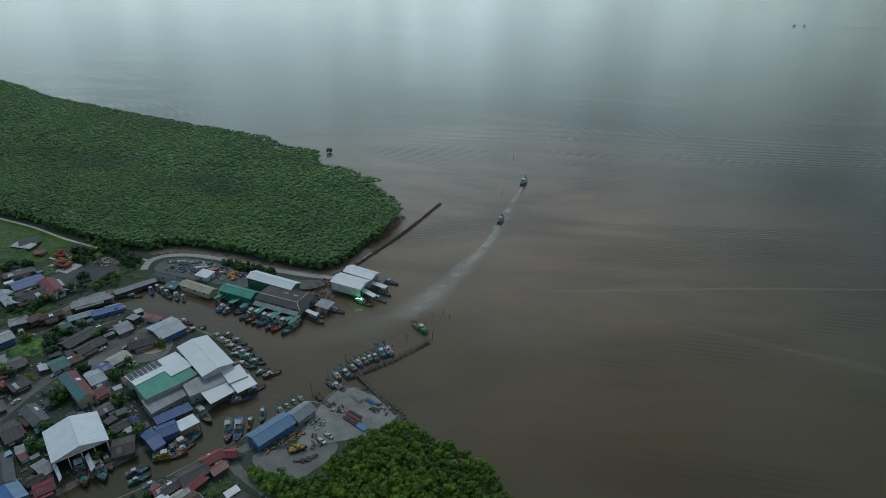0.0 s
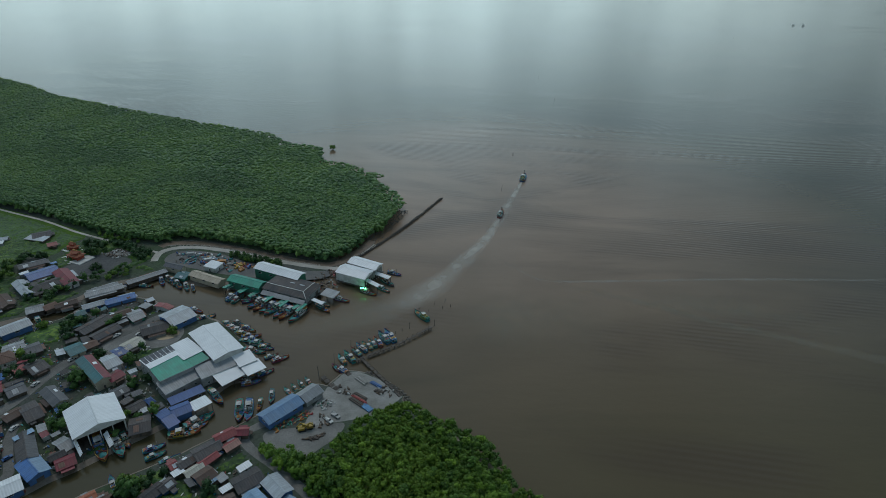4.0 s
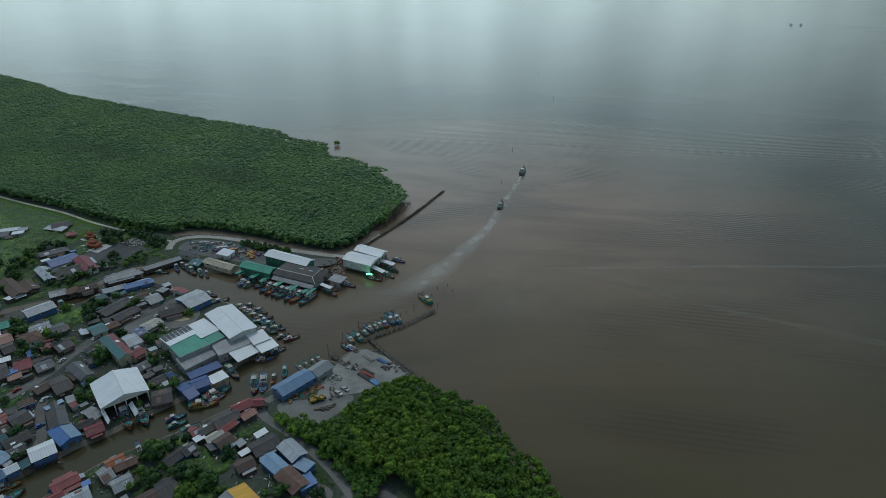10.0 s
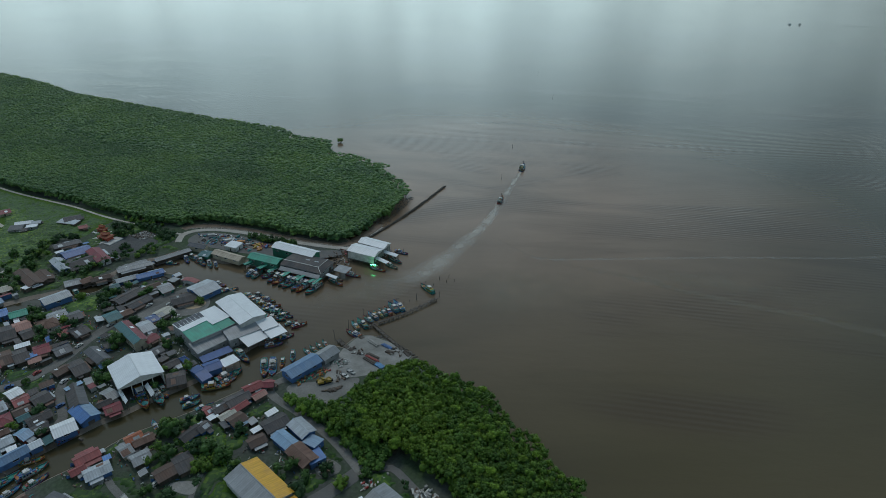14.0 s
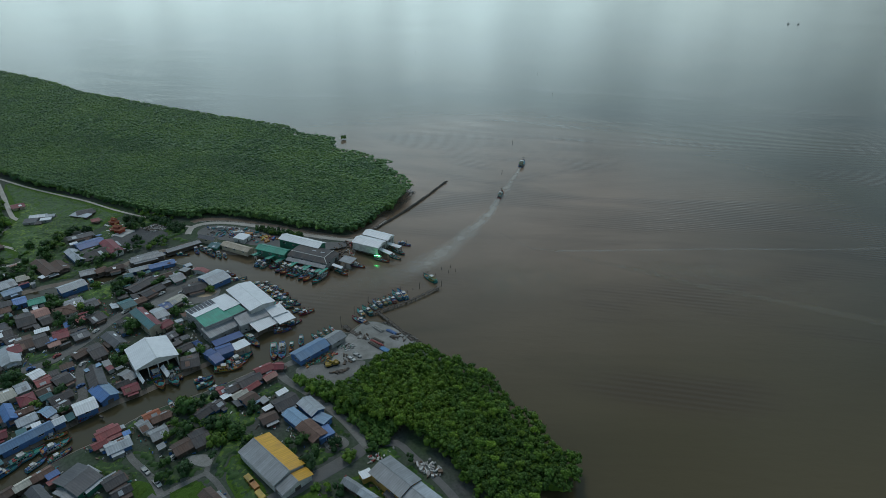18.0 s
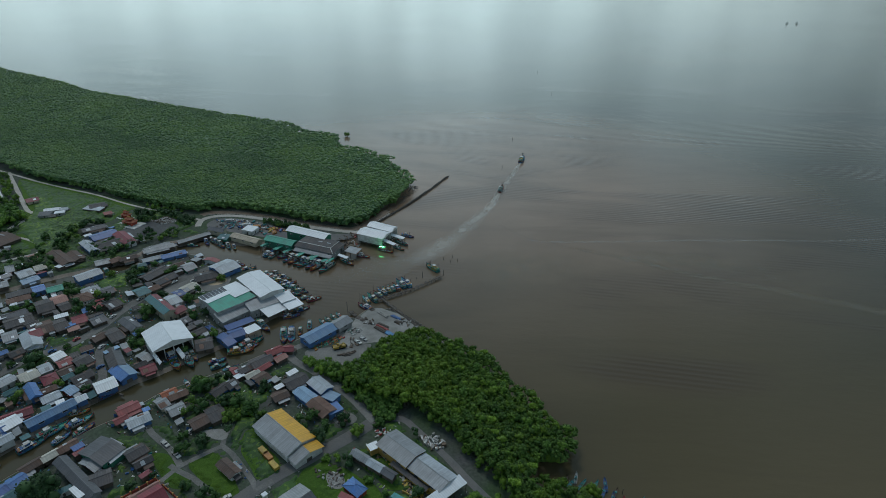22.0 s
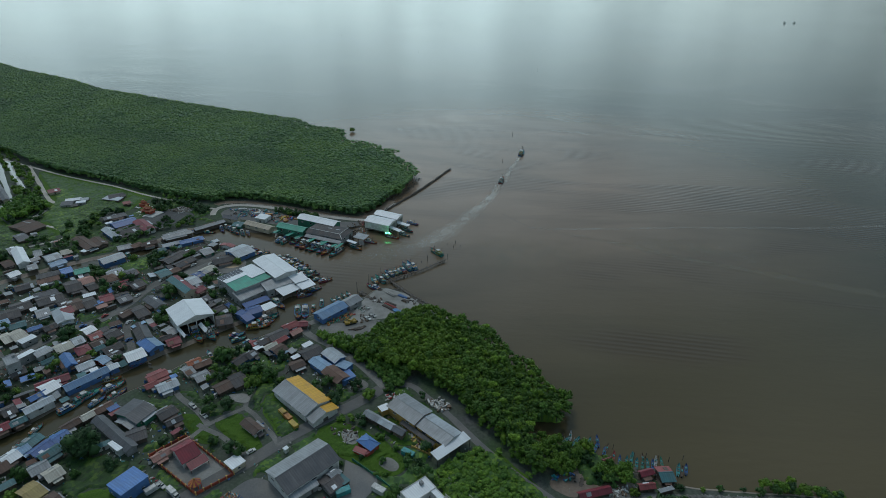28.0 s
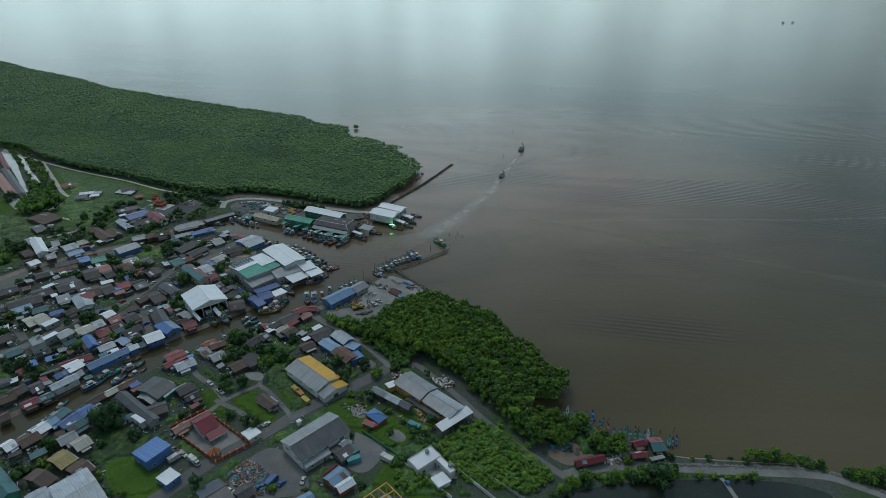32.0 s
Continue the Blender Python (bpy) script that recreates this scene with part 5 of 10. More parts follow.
def excavator(x, y, rot):
    top = empty_at("excavator", x, y, BASE + 0.06, rot)
    for s in (-1, 1):
        part("track", mesh("track", [(-1.7, s * 1.1 - 0.3, 0.3), (-1.3, s * 1.1 - 0.3, 0), (1.3, s * 1.1 - 0.3, 0), (1.7, s * 1.1 - 0.3, 0.3), (1.4, s * 1.1 - 0.3, 0.75), (-1.4, s * 1.1 - 0.3, 0.75)] + [(-1.7, s * 1.1 + 0.3, 0.3), (-1.3, s * 1.1 + 0.3, 0), (1.3, s * 1.1 + 0.3, 0), (1.7, s * 1.1 + 0.3, 0.3), (1.4, s * 1.1 + 0.3, 0.75), (-1.4, s * 1.1 + 0.3, 0.75)],
             [(0, 1, 2, 3, 4, 5), (11, 10, 9, 8, 7, 6)] + [((k + 1) % 6, k, 6 + k, 6 + (k + 1) % 6) for k in range(6)], TYRE), top)
    part("body", mesh("body", *boxes((-2.1, 0.9, -1.2, 1.2, 0.8, 1.9)), PAINT["yellow"]), top)
    cab = part("cab", mesh("cab", *box(0.0, 1.3, 0.2, 1.2, 1.9, 2.9), PAINT["yellow"]), top)
    part("cab_window", mesh("cab_window", *box(1.28, 1.34, 0.3, 1.1, 2.0, 2.8), GLASS), cab)
    for name, p, q, w in (("boom", (0.9, 1.5), (3.6, 3.8), 0.22), ("arm", (3.6, 3.8), (5.2, 1.9), 0.17)):
        d = Vector((q[0] - p[0], 0, q[1] - p[1]))
        ob = part(name, mesh(name, *box(0, d.length, -w, w, -w, w), PAINT["yellow"]), top)
        ob.matrix_basis = Matrix.Translation((p[0], -0.3, p[1])) @ d.to_track_quat("X", "Z").to_matrix().to_4x4()
    part("bucket", mesh("bucket", *box(4.9, 5.7, -0.8, 0.2, 1.0, 1.9), TYRE), top)
    return tagged(top, "yellow tracked excavator with its arm lowered", "excavator")


# ---------------------------------------------------------------- small boats
SAMPANS = {}


def sampan(x, y, length, rot, colour="blue"):
    key = colour
    m = Matrix.LocRotScale((x, y, 0.05), Euler((0, 0, radians(rot))), Vector((1, 1, 1)) * (length / 8.0))
    if key not in SAMPANS:
        top = new("sampan")
        v, f = [], []
        st = [(-4, 0.55, 0.7), (-2, 0.8, 0.6), (1, 0.8, 0.62), (3, 0.5, 0.85), (4, 0.05, 1.2)]
        for px, w, z in st:
            v += [(px, -w, z), (px, -w * 0.6, -0.15), (px, w * 0.6, -0.15), (px, w, z), (px, w * 0.85, z), (px, w * 0.55, 0.15), (px, -w * 0.55, 0.15), (px, -w * 0.85, z)]
        for i in range(4):
            f += [(8 * i + j, 8 * i + (j + 1) % 8, 8 * i + 8 + (j + 1) % 8, 8 * i + 8 + j) for j in range(8)]
        f.append((0, 1, 2, 3, 4, 5, 6, 7))
        part("hull", mesh("hull", v, f, PAINT[colour]), top)
        for px in (-2.6, -0.5, 1.6):
            part("bench", mesh("bench", *box(px - 0.2, px + 0.2, -0.68, 0.68, 0.42, 0.5), DECK), top)
        part("outboard_motor", mesh("outboard_motor", *boxes((-4.5, -4.05, -0.2, 0.2, 0.5, 1.2), (-4.35, -4.2, -0.06, 0.06, -0.4, 0.5)), TYRE), top)
        part("flag_pole", mesh("flag_pole", *box(-1.5, -1.42, 0.5, 0.58, 0.4, 3.4), TRIM), top)
        part("flag", mesh("flag", *box(-1.9, -1.45, 0.52, 0.56, 2.8, 3.4), PAINT["white"]), top)
        part("folded_net", mesh("folded_net", *lump(0.7, 0.35, 8), PAINT["teal"]), top, m=pose(0.6, 0, 0.5))
        SAMPANS[key] = top
        top.matrix_basis = m
        return tagged(top, "small narrow %s sampan with an outboard motor" % colour, "boat", "sampans")
    ob = copy_thing(SAMPANS[key], Matrix.Identity(4))
    ob.matrix_basis = m
    return ob


# ---------------------------------------------------------------- walls, temples, frames
def boundary_wall(points, h, mats, label, posts=True, closed=False, cap=None, thick=0.25):
    """A masonry garden wall in panels between piers."""
    top = new("boundary_wall")
    pts = [Vector(p) for p in points] + ([Vector(points[0])] if closed else [])
    for p, q in zip(pts, pts[1:]):
        n = max(1, int((q - p).length / 3.2))
        step = (q - p) / n
        turn = Matrix.Rotation(math.atan2(step.y, step.x), 4, "Z")
        panel = mesh("wall_panel", *box(0.15, step.length - 0.15, -thick / 2, thick / 2, 0, h), mats[0])
        pier = mesh("pier", *boxes((-0.2, 0.2, -0.2, 0.2, 0, h + 0.25), (-0.28, 0.28, -0.28, 0.28, h + 0.25, h + 0.4)), mats[-1])
        for k in range(n):
            m = Matrix.Translation((*(p + step * k), BASE + 0.05)) @ turn
            part("wall_panel", panel, top, m=m)
            if posts:
                part("pier", pier, top, m=m)
    return tagged(top, label, "wall")


def temple(x, y, rot, size):
    """A small temple on a white platform, with two tiers of upswept orange roofs."""
    top = empty_at("temple", x, y, BASE + 0.05, rot)
    part("platform", mesh("platform", *boxes((-size * 1.5, size * 1.5, -size * 0.95, size * 0.95, 0, 0.6), (-size * 0.3, size * 0.3, -size * 1.2, -size * 0.95, 0, 0.35)), WALL["white"]), top)
    for k, (r, z, h) in enumerate(((0.8, 0.7, 2.4), (0.5, 3.7, 1.4))):
        part("hall", mesh("hall", *box(-size * r * 0.8, size * r * 0.8, -size * r * 0.5, size * r * 0.5, z, z + h), WALL["red"]), top)
        a, b, c, zz = size * r, size * r * 0.7, size * r * 0.55, z + h
        v = [(-a, -b, zz + 0.5), (0, -b, zz), (a, -b, zz + 0.5), (a, 0, zz + 0.1), (a, b, zz + 0.5), (0, b, zz), (-a, b, zz + 0.5), (-a, 0, zz + 0.1), (-c, 0, zz + 1.5), (0, 0, zz + 1.3), (c, 0, zz + 1.5)]
        f = [(0, 1, 9, 8), (1, 2, 10, 9), (2, 3, 10), (3, 4, 10), (4, 5, 9, 10), (5, 6, 8, 9), (6, 7, 8), (7, 0, 8), (0, 7, 6, 5, 4, 3, 2, 1)]
        part("tiled_roof", mesh("tiled_roof", v, f, ROOF["orange"][0]), top)
        part("roof_ridge", mesh("roof_ridge", *box(-c - 0.3, c + 0.3, -0.15, 0.15, zz + 1.35, zz + 1.85), WALL["yellow"]), top)
    for sx in (-1, 0.0, 1):
        part("column", mesh("column", *box(-0.2, 0.2, -0.2, 0.2, 0.7, 3.1), WALL["red"]), top, m=pose(sx * size * 0.7, -size * 0.5, 0))
    return tagged(top, "temple with tiers of orange tiled roofs on a white platform", "temple")


def pavilion(x, y, r):
    """A round pavilion whose cone roof has orange and yellow gores."""
    top = empty_at("pavilion", x, y, BASE + 0.1, 10)
    n = 16
    for k in range(n):
        a, b = 6.283 * k / n, 6.283 * (k + 1) / n
        v = [(r * math.cos(a), r * math.sin(a), 3.0), (r * math.cos(b), r * math.sin(b), 3.0), (0, 0, 5.0), (r * math.cos(a), r * math.sin(a), 2.9), (r * math.cos(b), r * math.sin(b), 2.9), (0, 0, 4.9)]
        part("roof_gore", mesh("roof_gore", v, [(0, 1, 2), (3, 5, 4), (0, 3, 4, 1), (1, 4, 5, 2), (2, 5, 3, 0)], PAINT["red" if k % 2 else "orange"]), top)
        if k % 2 == 0:
            part("post", mesh("post", *box(-0.1, 0.1, -0.1, 0.1, -0.05, 3.0), WALL["red"]), top, m=pose(r * 0.92 * math.cos(a), r * 0.92 * math.sin(a), 0))
    part("finial", mesh("finial", *lump(0.4, 0.6, 4), PAINT["yellow"]), top, m=pose(0, 0, 5.1))
    return tagged(top, "round pavilion with an orange and red cone roof", "pavilion")


def open_frame(x, y, L, W, rot, h):
    """A building shell: columns and ring beams, with no roof yet."""
    top = empty_at("building_frame", x, y, BASE, rot)
    nx, ny = 4, 3
    col = mesh("column", *box(-0.2, 0.2, -0.2, 0.2, 0, h), WALL["yellow"])
    for i in range(nx):
        for j in range(ny):
            part("column", col, top, m=pose(-L / 2 + L * i / (nx - 1), -W / 2 + W * j / (ny - 1), 0))
    bx, by = mesh("beam", *box(-L / 2, L / 2, -0.2, 0.2, h, h + 0.5), WALL["yellow"]), mesh("cross_beam", *box(-0.2, 0.2, -W / 2, W / 2, h + 0.02, h + 0.48), WALL["yellow"])
    for j in range(ny):
        part("beam", bx, top, m=pose(0, -W / 2 + W * j / (ny - 1), 0))
    for i in range(nx):
        part("cross_beam", by, top, m=pose(-L / 2 + L * i / (nx - 1), 0, 0))
    part("floor_slab", mesh("floor_slab", *box(-L / 2 - 0.4, L / 2 + 0.4, -W / 2 - 0.4, W / 2 + 0.4, 0, 0.2), CONCRETE), top)
    return tagged(top, "unfinished yellow concrete building frame with open beams", "building")


def container(x, y, L, W, H, rot, colour, label, z=BASE + 0.06):
    top = empty_at("container", x, y, z, rot)
    part("body", mesh("body", *box(-L / 2, L / 2, -W / 2, W / 2, 0.1, H), PAINT[colour]), top)
    for s in (-1, 1):
        part("skid", mesh("skid", *box(-L / 2, L / 2, s * W * 0.35 - 0.1, s * W * 0.35 + 0.1, 0, 0.1), TYRE), top)
    part("lid", mesh("lid", *box(-L / 2 - 0.05, L / 2 + 0.05, -W / 2 - 0.05, W / 2 + 0.05, H, H + 0.1), PAINT[colour]), top)
    return tagged(top, label, "container", "containers")


def panels(x, y, z, rot, tilt, cols, rows_, w, h):
    """A solar array: rows of separate panels on a roof slope."""
    top = new("solar_array")
    top.matrix_basis = pose(x, y, z, 0, 0, rot) @ pose(0, 0, 0, tilt)
    me = mesh("solar_panel", *box(-w / 2 + 0.15, w / 2 - 0.15, -h / 2 + 0.1, h / 2 - 0.1, 0.08, 0.16), ROOF["solar"][0])
    for i in range(cols):
        for j in range(rows_):
            part("solar_panel", me, top, m=pose((i - (cols - 1) / 2) * w, (j - (rows_ - 1) / 2) * h, 0))
    return tagged(top, "array of dark solar panels on a white roof", "solar array")


def signal_lamp(x, y, z):
    """A cluster of green working lamps on a mast."""
    top = empty_at("deck_lamp", x, y, z, 0)
    glow = bpy.data.materials.new("green_lamp")
    glow.use_nodes = True
    bs = glow.node_tree.nodes["Principled BSDF"]
    bs.inputs["Base Color"].default_value = (0.1, 0.9, 0.4, 1)
    bs.inputs["Emission Color"].default_value, bs.inputs["Emission Strength"].default_value = (0.08, 1.0, 0.3, 1), 30.0
    part("mast", mesh("mast", *box(-0.06, 0.06, -0.06, 0.06, -6.2, 0.1), TIMBER), top)
    part("crossbar", mesh("crossbar", *box(-1.6, 1.6, -0.05, 0.05, -0.05, 0.05), TIMBER), top)
    for k in (-1.5, -0.5, 0.5, 1.5):
        part("bulb", mesh("bulb", *lump(0.28, 0.32, k + 9), glow), top, m=pose(k, 0, -0.35))
    return tagged(top, "row of bright green working lamps on a boat mast", "lamp")


def beam_stack(x, y, L, W, rot, colour, label, count=3):
    """Long steel or timber members laid side by side on bearers."""
    top = empty_at("beam_stack", x, y, BASE + 0.1, rot)
    for k in range(count):
        y0 = -W / 2 + W * k / count
        part("beam", mesh("beam", *box(-L / 2 + 0.3 * k, L / 2 - 0.2 * k, y0, y0 + W / count * 0.75, 0.2, 0.75 + 0.15 * (k % 2)), colour), top)
    for u in (-0.35, 0.35):
        part("bearer", mesh("bearer", *box(u * L - 0.15, u * L + 0.15, -W / 2, W / 2, 0, 0.2), TIMBER), top)
    return tagged(top, label, "beams")


# ---------------------------------------------------------------- the place
ground_sheet("ground_north", [(-1388.0, 1238.6), (-845.2, 952.0), (-737.0, 882.7), (-621.2, 819.4), (-531.4, 756.3), (-421.3, 704.8), (-231.9, 628.8), (-206.7, 623.6), (-191.6, 600.6), (-183.1, 589.9), (-160.1, 586.3), (-136.6, 576.3), (-137.8, 552.5), (-129.4, 537.0), (-107.7, 532.0), (-82.0, 511.7), (-87.7, 503.0), (-77.0, 512.0), (-65.8, 501.6), (-72.6, 487.9), (-61.5, 473.4), (-53.6, 461.9), (-42.4, 440.3), (-51.0, 421.7), (-50.8, 414.1), (-57.3, 400.1), (-61.9, 384.8), (-69.8, 377.5), (-76.7, 369.0), (-82.1, 354.2), (-72.0, 342.7), (-79.6, 327.5), (-96.9, 316.9), (-114.0, 308.8), (-137.9, 311.4), (-155.6, 307.8), (-171.3, 313.4), (-192.0, 318.7), (-203.3, 310.9), (-218.7, 303.0), (-224.7, 285.4), (-233.7, 268.7), (-257.7, 255.6), (-279.5, 236.3), (-297.1, 220.3), (-303.6, 207.5), (-332.1, 173.6), (-409.5, 134.0), (-754.7, 385.6)], 1.2, LAND, 5, label="low grassy and muddy coastal ground")
ground_sheet("ground_village", [(-322.1, 161.8), (-293.2, 192.9), (-278.9, 204.6), (-269.8, 220.5), (-257.8, 233.6), (-246.7, 242.9), (-231.1, 252.9), (-219.4, 264.0), (-216.1, 277.9), (-203.0, 287.0), (-183.4, 288.5), (-168.1, 276.4), (-141.2, 271.6), (-122.3, 259.9), (-107.6, 244.4), (-97.1, 230.4), (-97.5, 218.5), (-108.9, 215.6), (-116.9, 190.2), (-129.0, 182.8), (-139.2, 171.5), (-151.4, 158.9), (-163.3, 148.1), (-173.6, 135.8), (-182.3, 122.5), (-190.1, 109.8), (-197.3, 97.9), (-205.8, 89.4), (-213.9, 81.4), (-236.3, 60.2)], 1.2, LAND, 4, label="bare earth and scrub ground of the fishing village")
ground_sheet("ground_south", [(-231.3, 16.7), (-212.4, 46.0), (-201.1, 63.5), (-192.3, 73.1), (-183.5, 84.4), (-176.7, 96.5), (-169.5, 106.9), (-162.9, 117.0), (-151.3, 128.1), (-144.2, 141.1), (-131.8, 151.0), (-121.1, 158.3), (-110.3, 167.1), (-99.3, 177.6), (-86.1, 189.5), (-79.7, 198.9), (-72.4, 208.2), (-63.2, 215.8), (-56.4, 213.8), (-56.4, 213.8), (-49.3, 226.5), (-49.3, 226.5), (-41.8, 226.5), (-31.4, 221.7), (-17.3, 208.4), (-17.3, 208.4), (-18.5, 205.3), (-7.1, 197.7), (9.1, 181.6), (26.9, 157.8), (40.9, 134.6), (47.2, 119.0), (42.4, 113.5), (36.1, 108.9), (33.1, 102.1), (37.3, 93.7), (49.9, 92.0), (66.3, 85.4), (80.4, 78.3), (96.5, 71.7), (126.2, 69.8), (156.2, 69.2), (167.2, 66.5), (178.6, 60.9), (185.8, 53.4), (201.4, 36.8), (900.0, -250.0), (1200.0, -1500.0), (-1200.0, -1500.0), (-900.0, -200.0)], 1.2, LAND, 3, label="grassy ground with village lots")
ground_sheet("pond", [(42.9, 45.8), (52.0, 51.3), (72.3, 56.2), (97.4, 59.1), (129.7, 60.6), (150.5, 58.5), (162.0, 53.2), (154.3, 32.4), (43.4, 27.9)], 1.25, POND, label="dark still pond behind the sea bund")
ground_sheet("pond", [(-492.1, 481.0), (-455.2, 443.7), (-380.3, 352.4), (-378.9, 345.8), (-439.1, 415.3), (-480.7, 456.3)], 1.25, PALEPOND, label="narrow flooded pond between trees", rough=1.5)
ground_sheet("pond", [(-471.2, 467.0), (-447.0, 446.4), (-406.7, 398.6), (-380.7, 373.5), (-381.1, 367.7), (-414.9, 401.1)], 1.25, PALEPOND, label="narrow flooded pond between trees", rough=1.5)
ground_sheet("pond", [(-393.7, 334.1), (-373.0, 343.7), (-367.1, 327.5), (-369.0, 305.9), (-372.6, 304.5)], 1.25, PALEPOND, label="narrow flooded pond between trees", rough=1.5)
ground_sheet("pond", [(-507.7, 505.1), (-504.1, 505.4), (-483.9, 481.9), (-488.6, 481.4)], 1.25, PALEPOND, label="narrow flooded pond between trees", rough=1.5)
ground_sheet("pond", [(-360.1, 303.2), (-358.2, 307.9), (-353.5, 297.0), (-355.8, 292.4)], 1.25, PALEPOND, label="narrow flooded pond between trees", rough=1.5)
ground_sheet("concrete_yard", [(-56.6, 212.2), (-49.1, 225.7), (-42.3, 226.1), (-31.3, 220.9), (-17.8, 208.3), (-21.6, 202.9), (-31.1, 194.2), (-43.3, 190.2), (-54.0, 187.2), (-62.3, 184.2), (-60.5, 197.8)], 1.26, WORN, label="pale gravel and concrete quay yard", smooth=False)
ground_sheet("sand_lot", [(-81.5, 179.3), (-72.2, 183.6), (-60.8, 185.2), (-51.3, 188.0), (-42.0, 189.9), (-45.1, 179.4), (-53.0, 170.8), (-62.3, 162.6), (-70.2, 168.4)], 1.27, GRAVEL, label="pale gravel lot beside the wood")
ground_sheet("gravel_lot", [(-186.5, 239.3), (-185.0, 253.1), (-181.2, 260.6), (-172.0, 264.5), (-160.4, 258.9), (-151.1, 260.6), (-145.8, 255.7), (-146.5, 241.9), (-156.4, 238.9), (-165.4, 236.0), (-163.5, 218.6), (-148.8, 203.7), (-149.9, 200.7), (-167.5, 218.4)], 1.265, GRAVEL, label="bare gravel clearing beside the ice factory")
ground_sheet("sand_heap", [(-162.2, 249.6), (-152.8, 257.3), (-148.8, 255.5), (-148.7, 249.5), (-155.8, 245.1)], 1.27, SAND, label="heap of orange building sand")
ground_sheet("dark_yard", [(-254.0, 323.0), (-251.0, 335.0), (-239.0, 341.0), (-222.0, 338.0), (-214.0, 332.5), (-218.0, 321.5), (-228.0, 311.5), (-241.0, 308.5), (-258.5, 316.5)], 1.26, YARD, label="dark asphalt temple yard")
ground_sheet("rubble_lot", [(-242.0, 341.5), (-236.5, 344.0), (-234.0, 350.5), (-228.0, 347.0), (-220.0, 345.5), (-222.5, 339.5), (-227.5, 339.0), (-229.0, 335.0), (-235.0, 338.5)], 1.30, GRAVEL, label="pale rubble lot", smooth=False)
thicket("bank_trees", [(-266.0, 284.0), (-250.0, 281.0), (-228.0, 297.0), (-205.0, 315.0), (-209.0, 328.0), (-235.0, 309.0), (-262.0, 298.0)], 4.8, 1.7, 3.2, 76, "bushy trees along the north bank of the river", BUSH, mix=(0.5, 0.1, 0.4), ragged=3.0, level=0.7, avoid=0.7, leaves=WEED)
ground_sheet("rubble_lot", [(-51.4, 96.7), (-46.9, 98.3), (-41.5, 93.9), (-42.8, 88.7), (-48.1, 90.0)], 1.345, WORN, label="patch of broken pale concrete in the weeds")
ground_sheet("rubble_lot", [(-30.8, 81.2), (-26.5, 82.9), (-21.2, 77.9), (-24.0, 73.8), (-31.0, 77.5)], 1.345, WORN, label="patch of broken pale concrete in the weeds")
ground_sheet("rubble_lot", [(-53.7, 134.3), (-47.1, 134.6), (-40.2, 129.2), (-49.1, 123.1), (-54.8, 129.3)], 1.295, WORN, label="pale concrete yard beside blue sheds")
ground_sheet("rubble_lot", [(-112.5, 118.4), (-102.4, 121.1), (-98.3, 115.1), (-101.3, 112.3), (-109.8, 115.8)], 1.345, WORN, label="pale trodden yard in front of wooden houses")
heap("rubble", [(-51.0, 96.5), (-46.9, 98.0), (-42.0, 93.6), (-43.2, 89.2), (-48.1, 90.4)], 60, 0.4, 665, "broken concrete and litter", [8, 8, 4, 5, 9])
heap("rubble", [(-242.0, 341.5), (-236.5, 344.0), (-234.0, 350.5), (-220.0, 345.5), (-222.5, 339.5), (-229.0, 335.0)], 150, 0.8, 664, "pale rubble and broken concrete", [8, 8, 4, 5, 9])
scrub("weeds", [(-268.0, 330.0), (-262.0, 356.0), (-240.0, 360.5), (-222.0, 353.0), (-206.0, 346.0), (-203.0, 336.0), (-212.0, 322.0), (-232.0, 304.0), (-262.0, 312.0)], 1.6, 74, "weeds and bushes round the temple yard", 1.1, 0.5, -0.6)
thicket("bushes", [(-266.0, 352.0), (-240.0, 360.5), (-222.0, 353.0), (-206.0, 345.0), (-206.0, 334.0), (-214.0, 336.0), (-220.0, 347.0), (-236.0, 352.0)], 3.4, 2.0, 3.2, 75, "green bushes between the temple yard and the bund road", BUSH, mix=(0.5, 0.15, 0.35), ragged=3.0, level=0.7, avoid=0.6, leaves=WEED)
ground_sheet("grey_lot", [(-96.0, 51.2), (-90.0, 62.2), (-80.1, 71.5), (-62.3, 55.7), (-58.3, 43.7), (-87.5, 40.2)], 1.26, ASPHALT, label="grey gravel lot with parked scrap")
ground_sheet("mud_shore", [(41.0, 70.5), (48.0, 78.5), (62.0, 83.0), (79.0, 80.0), (79.0, 66.8), (67.0, 65.8), (55.0, 65.2), (49.0, 64.6)], 1.245, WETMUD, label="wet brown mud between the fishing huts")
ribbon("causeway", [(115.2, 62.6), (117.0, 58.4), (118.2, 50.5), (119.0, 40.0), (119.5, 30.0)], 1.8, 1.5, CONCRETE, "narrow concrete causeway across the pond")
ground_sheet("factory_lot", [(-46.4, 82.9), (-40.1, 79.6), (-28.5, 69.9), (-33.1, 61.6), (-39.1, 55.2), (-47.1, 59.4), (-45.0, 69.1)], 1.26, ASPHALT, label="paved lane beside a warehouse")
ground_sheet("temple_court", [(-132.0, 79.2), (-120.9, 91.3), (-92.1, 71.3), (-103.7, 60.3)], 1.30, WORN, label="weathered temple courtyard of stained concrete", smooth=False)
ribbon("road", [(-34.1, 128.6), (-46.7, 115.9), (-58.2, 106.2), (-72.5, 93.7), (-85.0, 79.6), (-100.8, 64.6), (-112.5, 50.4), (-119.7, 40.2), (-125.5, 33.3)], 6.5, 1.304, ASPHALT, "grey asphalt village road")
